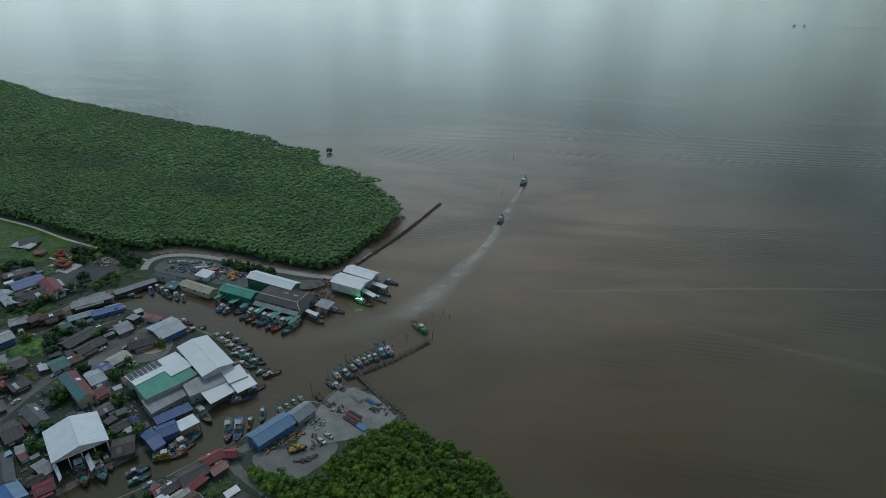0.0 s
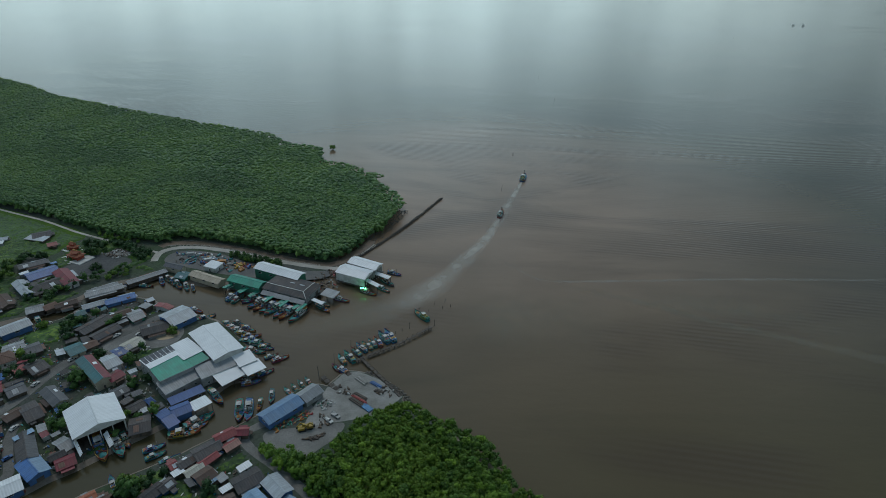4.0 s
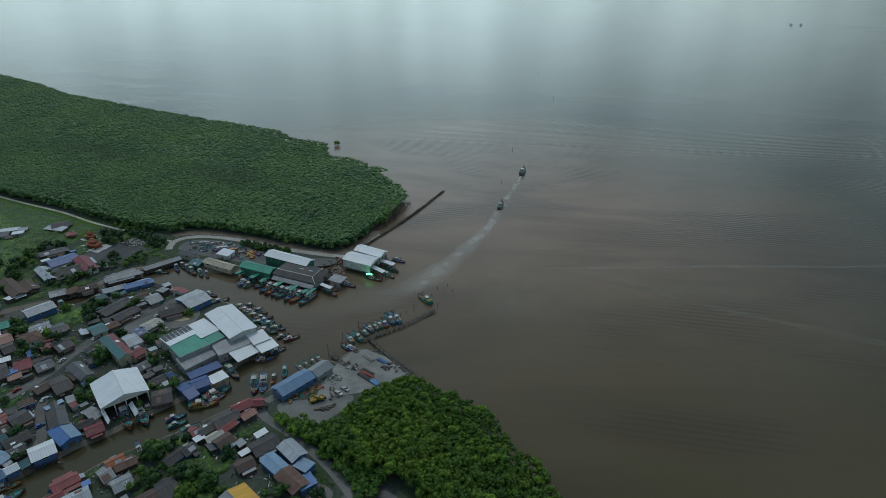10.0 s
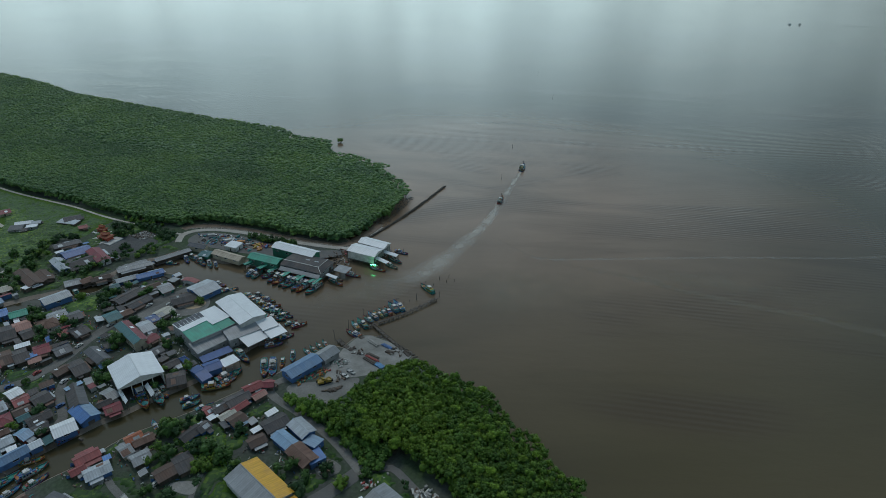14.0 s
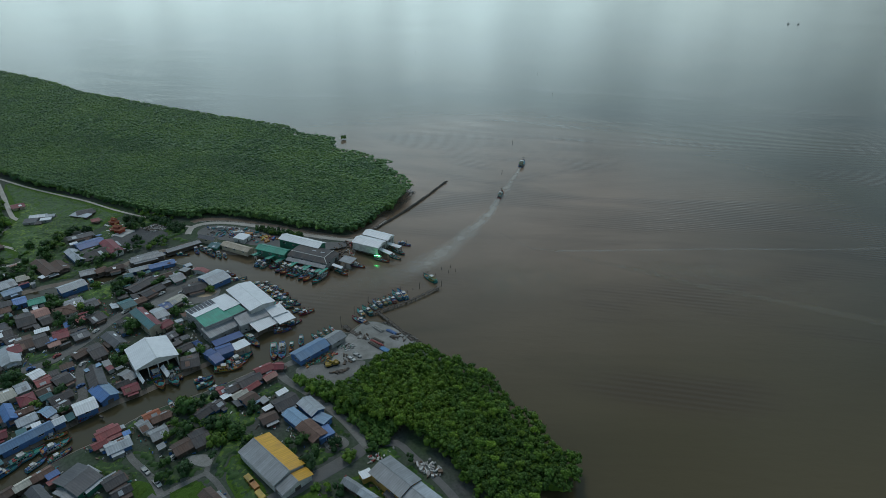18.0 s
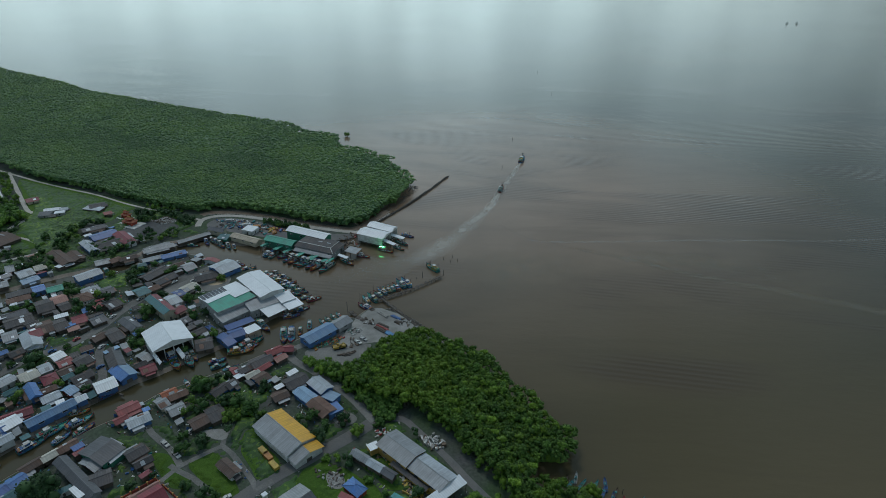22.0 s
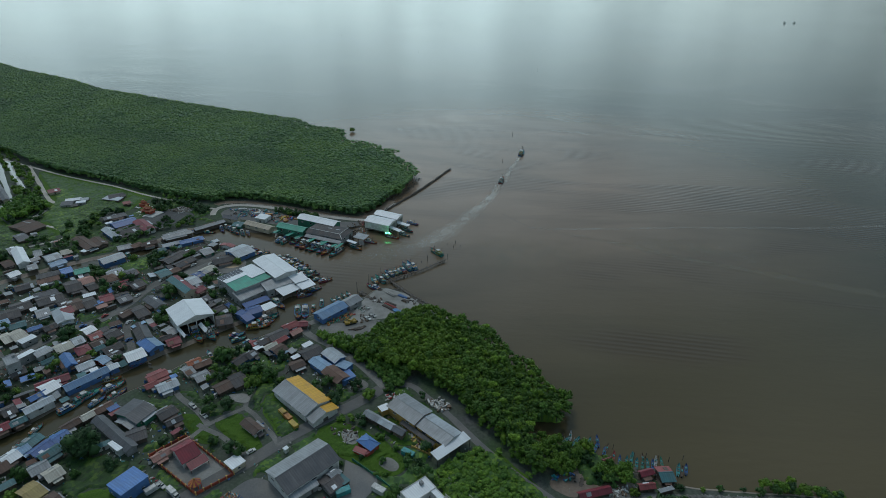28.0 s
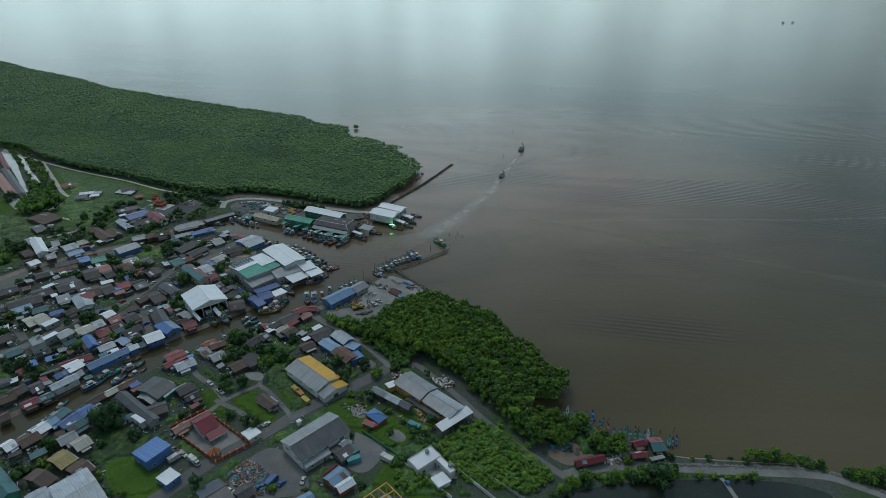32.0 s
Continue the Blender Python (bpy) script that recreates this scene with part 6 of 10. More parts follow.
ribbon("road", [(-34.1, 128.6), (-42.7, 139.0), (-51.3, 147.9), (-68.4, 161.9), (-82.2, 171.2), (-87.2, 178.3), (-81.7, 185.7), (-60.4, 198.5)], 4.2, 1.308, GRAVEL, "gravel road along the wood")
ribbon("bund_road", [(187.6, 52.6), (176.7, 57.9), (165.4, 63.4), (153.8, 64.7), (131.6, 65.0), (99.5, 65.4), (77.1, 65.6), (61.7, 63.4), (48.6, 59.1)], 5, 1.312, GRAVEL, "pale concrete road on the sea bund")
ribbon("path", [(48.6, 58.2), (44.0, 61.8), (37.3, 67.8), (30.3, 73.8), (23.1, 81.4), (16.1, 89.1), (9.8, 96.5), (0.5, 108.5), (-12.0, 122.2), (-21.0, 130.8), (-31.7, 129.7)], 3.4, 1.316, ASPHALT, "worn gravel path behind the factory")
ribbon("lane", [(-72.1, 92.2), (-77.8, 87.0), (-80.2, 91.4), (-86.4, 98.0), (-93.9, 105.7), (-99.7, 110.0), (-100.8, 123.6)], 2.4, 1.320, GRAVEL, "concrete lane between grass plots")
ribbon("lane", [(-99.2, 110.5), (-108.7, 102.4), (-113.4, 98.0), (-119.6, 86.8)], 2.4, 1.324, GRAVEL, "narrow lane between grass plots")
ribbon("lane", [(-113.4, 98.0), (-121.7, 106.8), (-134.1, 115.8), (-141.8, 123.8)], 2.8, 1.328, GRAVEL, "narrow lane between grass plots")
ribbon("lane", [(-118.0, 98.0), (-112.8, 95.1), (-104.6, 91.3), (-94.8, 84.6), (-86.0, 78.4)], 2.4, 1.332, GRAVEL, "narrow lane between grass plots")
ribbon("street", [(-159.5, 277.0), (-171.6, 261.7), (-189.7, 234.1), (-197.5, 215.9), (-202.0, 193.7), (-210.8, 175.9), (-222.9, 166.5), (-230.3, 150.9), (-238.9, 134.3), (-255.3, 122.4)], 5.5, 1.336, GRAVEL, "grey village street")
ribbon("street", [(-192.1, 182.2), (-188.5, 169.8), (-176.7, 152.8), (-176.0, 147.3)], 4, 1.340, GRAVEL, "narrow village street")
ribbon("street", [(-260.6, 156.5), (-249.5, 147.5), (-241.4, 140.4)], 4, 1.344, GRAVEL, "narrow village street")
ribbon("track", [(-423.7, 437.7), (-382.9, 391.3), (-348.3, 352.4), (-336.3, 346.7), (-339.5, 326.1), (-340.4, 298.0), (-341.0, 278.7)], 3.2, 1.348, PALE, "pale earth track")
ribbon("bund_road", [(-532.4, 476.8), (-465.0, 455.0), (-422.0, 436.0), (-379.0, 416.0), (-346.0, 403.0), (-311.0, 390.0), (-277.0, 373.5), (-244.0, 361.0), (-221.0, 353.0), (-204.0, 347.0)], 2.0, 1.352, PALE, "pale earth bund road beside the mangrove")
ribbon("quay_road", [(-200.5, 334.0), (-202.5, 345.0), (-196.5, 353.5), (-181.0, 357.0), (-156.5, 353.5), (-131.0, 345.7), (-109.0, 339.8), (-86.0, 335.0), (-73.0, 334.0)], 4.4, 1.356, PALE, "pale concrete road along the quay")
ribbon("lane", [(-324.0, 304.5), (-310.9, 299.9), (-300.8, 293.6), (-294.3, 286.4), (-295.3, 279.6), (-301.4, 274.7), (-311.0, 266.9)], 2.2, 1.360, PALE, "narrow pale lane through grass")
ribbon("breakwater", [(-66.8, 346.5), (-61.0, 354.5), (-50.5, 373.0), (-37.0, 398.0), (-21.8, 429.5), (-4.0, 471.0)], 1.2, 0.8, TIMBER, "dark rubble and timber breakwater", 1.5)
scrub("meadow_grass", [(-415.5, 431.3), (-366.1, 413.7), (-296.1, 385.4), (-262.3, 369.4), (-273.7, 352.0), (-269.2, 335.5), (-289.9, 337.6), (-289.2, 318.0), (-299.0, 297.9), (-301.6, 286.9), (-312.6, 275.7), (-334.5, 318.0), (-334.9, 346.8), (-348.5, 355.1)], 0.6, 34, "rough green weeds and tall grass on an open field", 1.2, 0.2, mats=[WEED[0], TUFT, WEED[2]], road=2.2)
ground_sheet("grass", [(-415.5, 431.3), (-366.1, 413.7), (-296.1, 385.4), (-262.3, 369.4), (-273.7, 352.0), (-269.2, 335.5), (-289.9, 337.6), (-289.2, 318.0), (-299.0, 297.9), (-301.6, 286.9), (-312.6, 275.7), (-334.5, 318.0), (-334.9, 346.8), (-348.5, 355.1)], 1.274, GRASS, label="rough green grass plot", rough=2.0)
scrub("meadow_grass", [(-386.3, 285.7), (-348.6, 283.3), (-338.3, 294.8), (-312.6, 275.7), (-314.8, 265.7), (-334.0, 250.2), (-351.3, 240.0)], 0.6, 36, "rough green weeds and tall grass on an open field", 1.2, 0.2, mats=[WEED[0], TUFT, WEED[2]], road=2.2)
ground_sheet("grass", [(-386.3, 285.7), (-348.6, 283.3), (-338.3, 294.8), (-312.6, 275.7), (-314.8, 265.7), (-334.0, 250.2), (-351.3, 240.0)], 1.278, GRASS, label="rough green grass plot", rough=2.0)
scrub("meadow_grass", [(-284.5, 272.8), (-298.3, 339.5), (-303.6, 358.9), (-370.3, 401.9), (-381.1, 388.4), (-342.1, 346.2), (-336.6, 321.4), (-299.0, 297.9)], 0.6, 38, "rough green weeds and tall grass on an open field", 1.2, 0.2, mats=[WEED[0], TUFT, WEED[2]], road=2.2)
ground_sheet("grass", [(-284.5, 272.8), (-298.3, 339.5), (-303.6, 358.9), (-370.3, 401.9), (-381.1, 388.4), (-342.1, 346.2), (-336.6, 321.4), (-299.0, 297.9)], 1.282, GRASS, label="rough green grass plot", rough=2.0)
scrub("meadow_grass", [(-113.8, 100.9), (-100.4, 107.9), (-81.2, 84.9), (-87.2, 78.1), (-97.3, 84.9)], 0.8, 40, "rough tussocky grass on an open plot", 0.9, 0.2, mats=MEADOW)
ground_sheet("grass", [(-113.8, 100.9), (-100.4, 107.9), (-81.2, 84.9), (-87.2, 78.1), (-97.3, 84.9)], 1.286, GRASS, label="rough green grass plot", rough=2.0)
scrub("meadow_grass", [(-94.5, 112.5), (-90.3, 124.2), (-67.7, 97.1), (-72.5, 93.7), (-76.8, 88.9)], 0.8, 42, "rough tussocky grass on an open plot", 0.9, 0.2, mats=MEADOW)
ground_sheet("grass", [(-94.5, 112.5), (-90.3, 124.2), (-67.7, 97.1), (-72.5, 93.7), (-76.8, 88.9)], 1.290, GRASS, label="rough green grass plot", rough=2.0)
scrub("meadow_grass", [(11.5, 85.7), (18.5, 91.6), (39.8, 66.5), (44.9, 58.9), (32.7, 48.2), (4.5, 52.7), (-5.6, 70.9), (-0.6, 81.5)], 0.8, 44, "rough tussocky grass on an open plot", 0.9, 0.2, mats=MEADOW)
ground_sheet("grass", [(11.5, 85.7), (18.5, 91.6), (39.8, 66.5), (44.9, 58.9), (32.7, 48.2), (4.5, 52.7), (-5.6, 70.9), (-0.6, 81.5)], 1.294, GRASS, label="rough green grass plot", rough=2.0)
scrub("meadow_grass", [(-66.4, 91.3), (-52.4, 106.1), (-28.0, 91.3), (-16.2, 77.2), (-28.5, 69.9)], 0.8, 46, "rough tussocky grass on an open plot", 0.9, 0.2, mats=MEADOW)
ground_sheet("grass", [(-66.4, 91.3), (-52.4, 106.1), (-28.0, 91.3), (-16.2, 77.2), (-28.5, 69.9)], 1.298, GRASS, label="rough green grass plot", rough=2.0)
scrub("meadow_grass", [(-152.5, 57.7), (-139.6, 61.5), (-119.5, 50.1), (-120.1, 41.0), (-137.8, 39.4)], 0.8, 48, "rough tussocky grass on an open plot", 0.9, 0.2, mats=MEADOW)
ground_sheet("grass", [(-152.5, 57.7), (-139.6, 61.5), (-119.5, 50.1), (-120.1, 41.0), (-137.8, 39.4)], 1.302, GRASS, label="rough green grass plot", rough=2.0)
scrub("meadow_grass", [(-28.0, 65.0), (-20.3, 62.2), (-0.3, 49.6), (-2.6, 45.3), (-23.5, 44.4), (-36.1, 50.9)], 0.8, 50, "rough tussocky grass on an open plot", 0.9, 0.2, mats=MEADOW)
ground_sheet("grass", [(-28.0, 65.0), (-20.3, 62.2), (-0.3, 49.6), (-2.6, 45.3), (-23.5, 44.4), (-36.1, 50.9)], 1.306, GRASS, label="rough green grass plot", rough=2.0)
scrub("meadow_grass", [(-44.5, 110.8), (-30.0, 111.5), (-11.6, 92.1), (-14.2, 88.2), (-28.2, 93.2)], 0.8, 52, "rough tussocky grass on an open plot", 0.9, 0.2, mats=MEADOW)
ground_sheet("grass", [(-44.5, 110.8), (-30.0, 111.5), (-11.6, 92.1), (-14.2, 88.2), (-28.2, 93.2)], 1.310, GRASS, label="rough green grass plot", rough=2.0)
scrub("meadow_grass", [(-429.2, 369.2), (-334.9, 289.7), (-309.5, 271.0), (-318.0, 251.3), (-348.4, 258.4)], 0.6, 54, "rough green weeds and tall grass on an open field", 1.2, 0.2, mats=[WEED[0], TUFT, WEED[2]], road=2.2)
ground_sheet("grass", [(-429.2, 369.2), (-334.9, 289.7), (-309.5, 271.0), (-318.0, 251.3), (-348.4, 258.4)], 1.314, GRASS, label="rough green grass plot", rough=2.0)
scrub("meadow_grass", [(-131.6, 106.3), (-115.2, 100.8), (-104.3, 89.4), (-109.6, 85.4), (-120.5, 92.5)], 0.8, 56, "rough tussocky grass on an open plot", 0.9, 0.2, mats=MEADOW)
ground_sheet("grass", [(-131.6, 106.3), (-115.2, 100.8), (-104.3, 89.4), (-109.6, 85.4), (-120.5, 92.5)], 1.318, GRASS, label="rough green grass plot", rough=2.0)
gable("landing_shed", -58.7, 319.1, 22.6, 13.3, -22, 5.85, 1.53, "white", "white", base=2.4, open_front=True)
gable("landing_shed", -53.3, 330.4, 22.5, 10.8, -25, 6.18, 1.53, "white", "white", base=2.4, open_front=True)
lean("canopy", -45.9, 310.5, 12.2, 3.3, -39, 3.91, 4.25, "white", "wood", open_sides=True)
lean("canopy", -41.4, 321.2, 14.0, 3.5, -30, 3.91, 4.25, "white", "wood", open_sides=True)
gable("warehouse", -107.7, 316.1, 35.1, 10.5, -22, 7.13, 1.7, "white", "green")
gable("landing_shed", -125.5, 303.5, 24.7, 9.2, -20, 5.74, 1.7, "green", "green")
mansard("fish_landing_warehouse", -95.9, 299.3, 32.2, 17.6, -19.6, 4.1, 1.7, 4.6, "dark", "grey", base=2.4)
lean("canopy", -136.9, 300.3, 7.4, 2.7, -125, 3.6, 3.8, "green", "wood", open_sides=True)
lean("canopy", -125.0, 296.0, 8.0, 2.4, -121, 3.6, 3.8, "green", "wood", open_sides=True)
lean("canopy", -106.8, 287.7, 8.5, 2.3, -117, 3.4, 3.6, "green", "wood", open_sides=True)
lean("canopy", -96.5, 283.4, 9.1, 2.5, -116, 3.4, 3.6, "green", "wood", open_sides=True)
lean("canopy", -84.9, 279.2, 9.3, 2.4, -114, 3.4, 3.6, "green", "wood", open_sides=True)
lean("canopy", -98.9, 288.8, 31.3, 2.9, -20, 3.4, 4.6, "grey", "wood", open_sides=True)
lean("canopy", -70.9, 296.4, 10.0, 8.0, -23, 3.4, 3.91, "grey", "wood", open_sides=True)
lean("canopy", -76.6, 286.6, 8.9, 2.7, -31, 3.4, 3.65, "white", "wood", open_sides=True)
gable("warehouse", -153.8, 309.6, 25.2, 7.7, -23, 3.72, 1.36, "beige", "cream")
gable("house", -171.0, 313.2, 8.7, 9.1, -15, 2.4, 1.02, "teal", "green")
gable("warehouse", -179.9, 321.5, 14.6, 5.8, -17, 4.03, 1.53, "slate", "cream")
lean("house", -156.1, 326.9, 9.9, 8.8, -19, 3.38, 3.75, "white", "white")
gable("wharf_house", -193.5, 309.4, 24.9, 5.7, 46, 2.4, 1.02, "grey", "wood")
gable("wharf_house", -217.4, 290.8, 9.2, 5.2, 45, 2.3, 0.85, "grey", "wood")
gable("wharf_house", -210.9, 296.7, 9.9, 5.5, 41, 2.3, 0.85, "grey", "wood")
gable("wharf_house", -196.7, 282.3, 16.9, 7.1, 37, 2.4, 1.19, "blue", "blue")
gable("wharf_house", -208.3, 275.2, 13.7, 6.3, 39, 2.4, 1.19, "pale", "blue")
gable("warehouse", -154.0, 265.1, 15.4, 16.7, 53, 3.72, 1.7, "pale", "blue")
gable("house", -167.2, 276.3, 4.6, 11.4, 73, 2.3, 0.85, "red", "white")
gable("house", -178.1, 264.2, 8.2, 8.4, 52, 2.4, 1.02, "grey", "green")
lean("house", -177.5, 274.9, 5.4, 6.4, -114, 3, 3.3, "grey", "wood")
gable("warehouse", -120.0, 235.6, 31.4, 16.6, -45, 9.4, 1.2, "white", "white")
lean("warehouse", -143.4, 220.9, 16.0, 11.2, -127, 8.4, 8.7, "white", "grey")
lean("warehouse", -134.9, 214.4, 17.2, 15.2, 47, 8.1, 8.5, "green", "grey")
lean("warehouse", -133.3, 228.6, 11.3, 17.3, -129, 8.4, 8.8, "white", "grey")
lean("warehouse", -124.5, 221.4, 8.7, 8.8, 52, 8.2, 8.5, "green", "grey")
lean("warehouse", -128.7, 207.9, 18.4, 9.0, 51, 4.3, 6.5, "grey", "grey")
lean("warehouse", -114.0, 218.6, 18.6, 9.4, 42, 5.4, 7.2, "grey", "grey")
lean("canopy", -106.0, 214.5, 13.4, 9.6, 49, 3.7, 5.0, "white", "grey", open_sides=True)
lean("canopy", -95.9, 220.6, 10.4, 8.6, 45, 4.3, 5.3, "white", "grey", open_sides=True)
lean("warehouse", -101.7, 225.6, 9.8, 9.8, 42, 5.8, 6.8, "white", "grey", open_sides=True)
gable("warehouse", -124.1, 183.9, 5.7, 14.0, 51, 3.4, 1.19, "navy", "blue")
gable("warehouse", -120.1, 189.7, 8.7, 8.5, 38, 3.72, 1.19, "navy", "blue")
lean("canopy", -112.7, 193.7, 8.6, 7.9, -134, 3.91, 4.42, "white", "wood", open_sides=True)
lean("house", -122.1, 200.3, 16.4, 6.7, -138, 2.7, 3, "navy", "wood")
hip("house", -136.8, 194.3, 3.5, 5.3, 53, 3.6, 1.27, "navy", "white")
gable("warehouse", -74.1, 192.5, 20.2, 10.2, 50, 3.72, 1.7, "steel", "blue")
gable("warehouse", -63.3, 204.4, 11.3, 9.1, 53, 3.41, 1.7, "grey", "grey")
gable("landing_shed", -154.2, 179.6, 21.6, 21.3, -49, 7.79, 2.89, "white", "white", open_front=True)
lean("canopy", -153.0, 163.6, 10.8, 1.3, -46, 3.82, 5.1, "white", "wood", open_sides=True)
lean("canopy", -142.9, 169.1, 10.1, 1.8, -47, 3.82, 5.1, "white", "wood", open_sides=True)
gable("house", -155.1, 201.1, 7.2, 7.1, 53, 2.7, 0.85, "slate", "grey")
gable("house", -142.5, 191.6, 7.9, 6.5, 49, 2.3, 1.02, "dark", "wood")
lean("house", -148.1, 194.3, 5.0, 4.5, -122, 3, 3.3, "dark", "wood")
gable("terrace", -408.6, 374.0, 85.3, 6.1, -46, 3, 1.36, "slate", "cream")
gable("terrace", -457.8, 429.8, 66.0, 4.7, -48, 3, 1.36, "maroon", "cream")
gable("terrace", -412.1, 367.2, 68.6, 8.3, -45, 2.4, 1.27, "pink", "cream")
gable("house", -355.7, 369.9, 9.7, 10.1, 44, 2.4, 1.19, "maroon", "cream")
gable("house", -326.6, 351.6, 12.4, 6.4, 25, 2.6, 1.0, "white", "grey", roof2="slate")
lean("house", -327.0, 342.6, 9.4, 8.0, 20, 2.5, 3.0, "slate", "grey")
lean("house", -317.6, 346.6, 7.6, 6.2, -155, 2.6, 2.9, "white", "grey")
gable("house", -318.6, 354.0, 6.6, 5.8, 22, 2.4, 0.9, "pale", "grey")
lean("shed", -319.8, 340.4, 5.2, 4.6, 25, 2.1, 2.4, "dark", "wood")
gable("house", -296.2, 362.9, 12.3, 11.0, 36, 2.4, 1.02, "dark", "wood")
lean("house", -296.0, 357.2, 16.0, 7.2, -9, 2.25, 2.62, "pale", "wood")
gable("house", -279.9, 348.8, 6.4, 6.7, 41, 2.3, 0.85, "red", "wood")
gable("house", -330.3, 296.8, 15.8, 23.2, 65, 2.4, 1.1, "brown", "wood")
gable("house", -322.2, 277.6, 8.0, 15.5, 52, 2.4, 1.02, "slate", "wood")
gable("house", -290.9, 271.6, 5.2, 7.8, 54, 2.3, 1.02, "pink", "cream")
gable("house", -275.0, 319.8, 16.6, 8.2, 43, 2.4, 1.02, "slate", "wood")
gable("house", -260.6, 307.8, 18.2, 13.0, 50, 3, 1.36, "navy", "blue")
gable("house", -249.6, 294.7, 19.3, 18.8, 52, 2.7, 1.27, "dark", "wood")
gable("house", -242.4, 303.3, 23.6, 9.3, -42, 3.6, 1.36, "maroon", "white")
gable("house", -260.3, 289.0, 22.4, 7.4, -40, 3, 1.27, "pale", "blue")
gable("house", -270.5, 271.3, 27.0, 8.9, -37, 2.7, 1.27, "brown", "wood")
gable("house", -262.4, 275.0, 16.8, 7.3, -40, 2.4, 1.1, "brown", "wood")
lean("house", -263.5, 262.0, 8.6, 5.5, -116, 2.25, 2.62, "white", "wood")
gable("warehouse", -301.8, 247.0, 28.6, 7.9, -47, 3.72, 1.53, "white", "white")
gable("house", -313.0, 256.3, 7.3, 12.9, 48, 3, 1.1, "grey", "grey")
gable("house", -280.4, 248.6, 9.5, 11.5, 51, 2.7, 1.1, "pale", "white")
gable("house", -271.7, 240.3, 10.5, 7.7, 53, 2.7, 1.02, "sky", "grey")
gable("house", -294.6, 254.2, 5.2, 11.1, 39, 2.4, 0.85, "grey", "wood")
gable("house", -291.0, 244.8, 6.5, 6.2, 56, 2.4, 0.85, "grey", "wood")
gable("house", -276.7, 256.9, 5.9, 8.7, 42, 2.4, 1.02, "cream", "wood")
gable("warehouse", -238.0, 247.8, 15.6, 10.5, 52, 3.72, 1.53, "pale", "blue")
gable("wharf_house", -239.5, 267.7, 9.6, 8.8, 37, 2.4, 1.02, "grey", "wood")
gable("wharf_house", -232.8, 271.2, 7.5, 7.7, 51, 2.4, 1.02, "rust", "wood")
gable("wharf_house", -225.3, 274.7, 12.0, 6.3, 40, 2.4, 1.02, "brown", "wood")
gable("wharf_house", -211.3, 290.8, 21.4, 7.1, 38, 2.4, 1.02, "grey", "wood")
gable("house", -211.9, 264.4, 7.7, 6.4, 50, 2.4, 0.85, "teal", "green")
gable("house", -197.2, 254.6, 18.7, 9.7, 65, 2.7, 1.1, "dark", "wood")
gable("house", -187.5, 248.2, 15.4, 8.7, 61, 2.4, 1.02, "dark", "wood")
gable("house", -188.8, 266.1, 12.6, 6.9, 46, 2.4, 1.02, "brown", "wood")
gable("house", -179.4, 266.1, 8.2, 9.8, 44, 2.52, 1.02, "grey", "green")
gable("house", -304.9, 237.6, 6.5, 12.2, 55, 2.4, 1.02, "brown", "wood")
gable("house", -291.3, 224.2, 7.0, 8.4, 59, 2.4, 1.19, "white", "grey")
gable("house", -259.0, 229.7, 7.1, 9.4, 43, 3.3, 1.02, "blue", "blue")
gable("wharf_house", -249.2, 230.6, 9.2, 8.3, 38, 3, 1.36, "green", "green")
gable("wharf_house", -264.4, 218.6, 12.7, 7.6, 41, 2.3, 1.02, "rust", "wood")
gable("house", -240.0, 219.6, 8.5, 10.5, 44, 2.4, 1.1, "pink", "wood")
gable("house", -244.0, 212.0, 9.5, 15.8, 41, 2.4, 1.19, "dark", "wood")
gable("house", -232.1, 212.0, 6.1, 10.7, 49, 2.4, 1.1, "dark", "wood")
hip("house", -227.0, 222.0, 10.9, 12.1, 45, 2.7, 1.53, "rust", "white")
gable("house", -227.0, 230.7, 10.6, 10.8, 43, 2.4, 1.1, "grey", "wood")
gable("house", -217.0, 231.0, 8.1, 10.7, 45, 2.4, 1.1, "slate", "wood")
gable("house", -195.0, 232.1, 8.3, 11.0, 49, 2.4, 1.02, "teal", "cream")
gable("house", -189.5, 236.8, 6.9, 7.2, 50, 2.3, 0.94, "rust", "wood")
gable("house", -205.4, 216.3, 8.6, 11.4, 58, 2.7, 1.27, "dark", "wood")
lean("house", -212.8, 214.2, 5.7, 6.2, -128, 2.62, 2.85, "red", "wood")
gable("house", -174.0, 213.3, 25.3, 8.0, -40, 5.6, 1.2, "teal", "cream", roof2="maroon")
gable("house", -170.3, 221.8, 7.3, 12.0, 48, 3.6, 1.1, "pale", "white")
gable("house", -162.6, 211.2, 7.6, 7.5, 59, 3.3, 1.1, "maroon", "cream")
gable("house", -167.5, 238.5, 10.6, 8.2, 59, 2.7, 1.1, "cream", "blue")
gable("house", -171.0, 231.6, 7.0, 8.3, 49, 2.4, 1.02, "navy", "white")
gable("house", -183.7, 195.7, 16.1, 7.3, -36, 3, 1.27, "slate", "cream")
gable("house", -187.8, 185.3, 7.4, 14.9, 49, 2.7, 1.1, "dark", "wood")
gable("house", -195.2, 183.0, 8.2, 7.1, 61, 2.4, 1.02, "brown", "wood")
gable("house", -261.0, 186.9, 10.8, 12.2, 47, 2.4, 1.19, "dark", "wood")
lean("house", -261.2, 195.2, 9.0, 4.3, -122, 2.7, 3, "white", "wood")
gable("house", -248.3, 195.2, 14.4, 11.3, 44, 2.7, 1.27, "dark", "wood")
gable("house", -255.8, 202.1, 12.5, 7.3, 41, 2.4, 1.1, "slate", "wood")
gable("house", -264.0, 175.2, 18.1, 13.4, 42, 2.7, 1.27, "dark", "wood")
gable("house", -260.9, 167.8, 10.4, 7.5, 48, 2.7, 1.02, "sky", "blue")
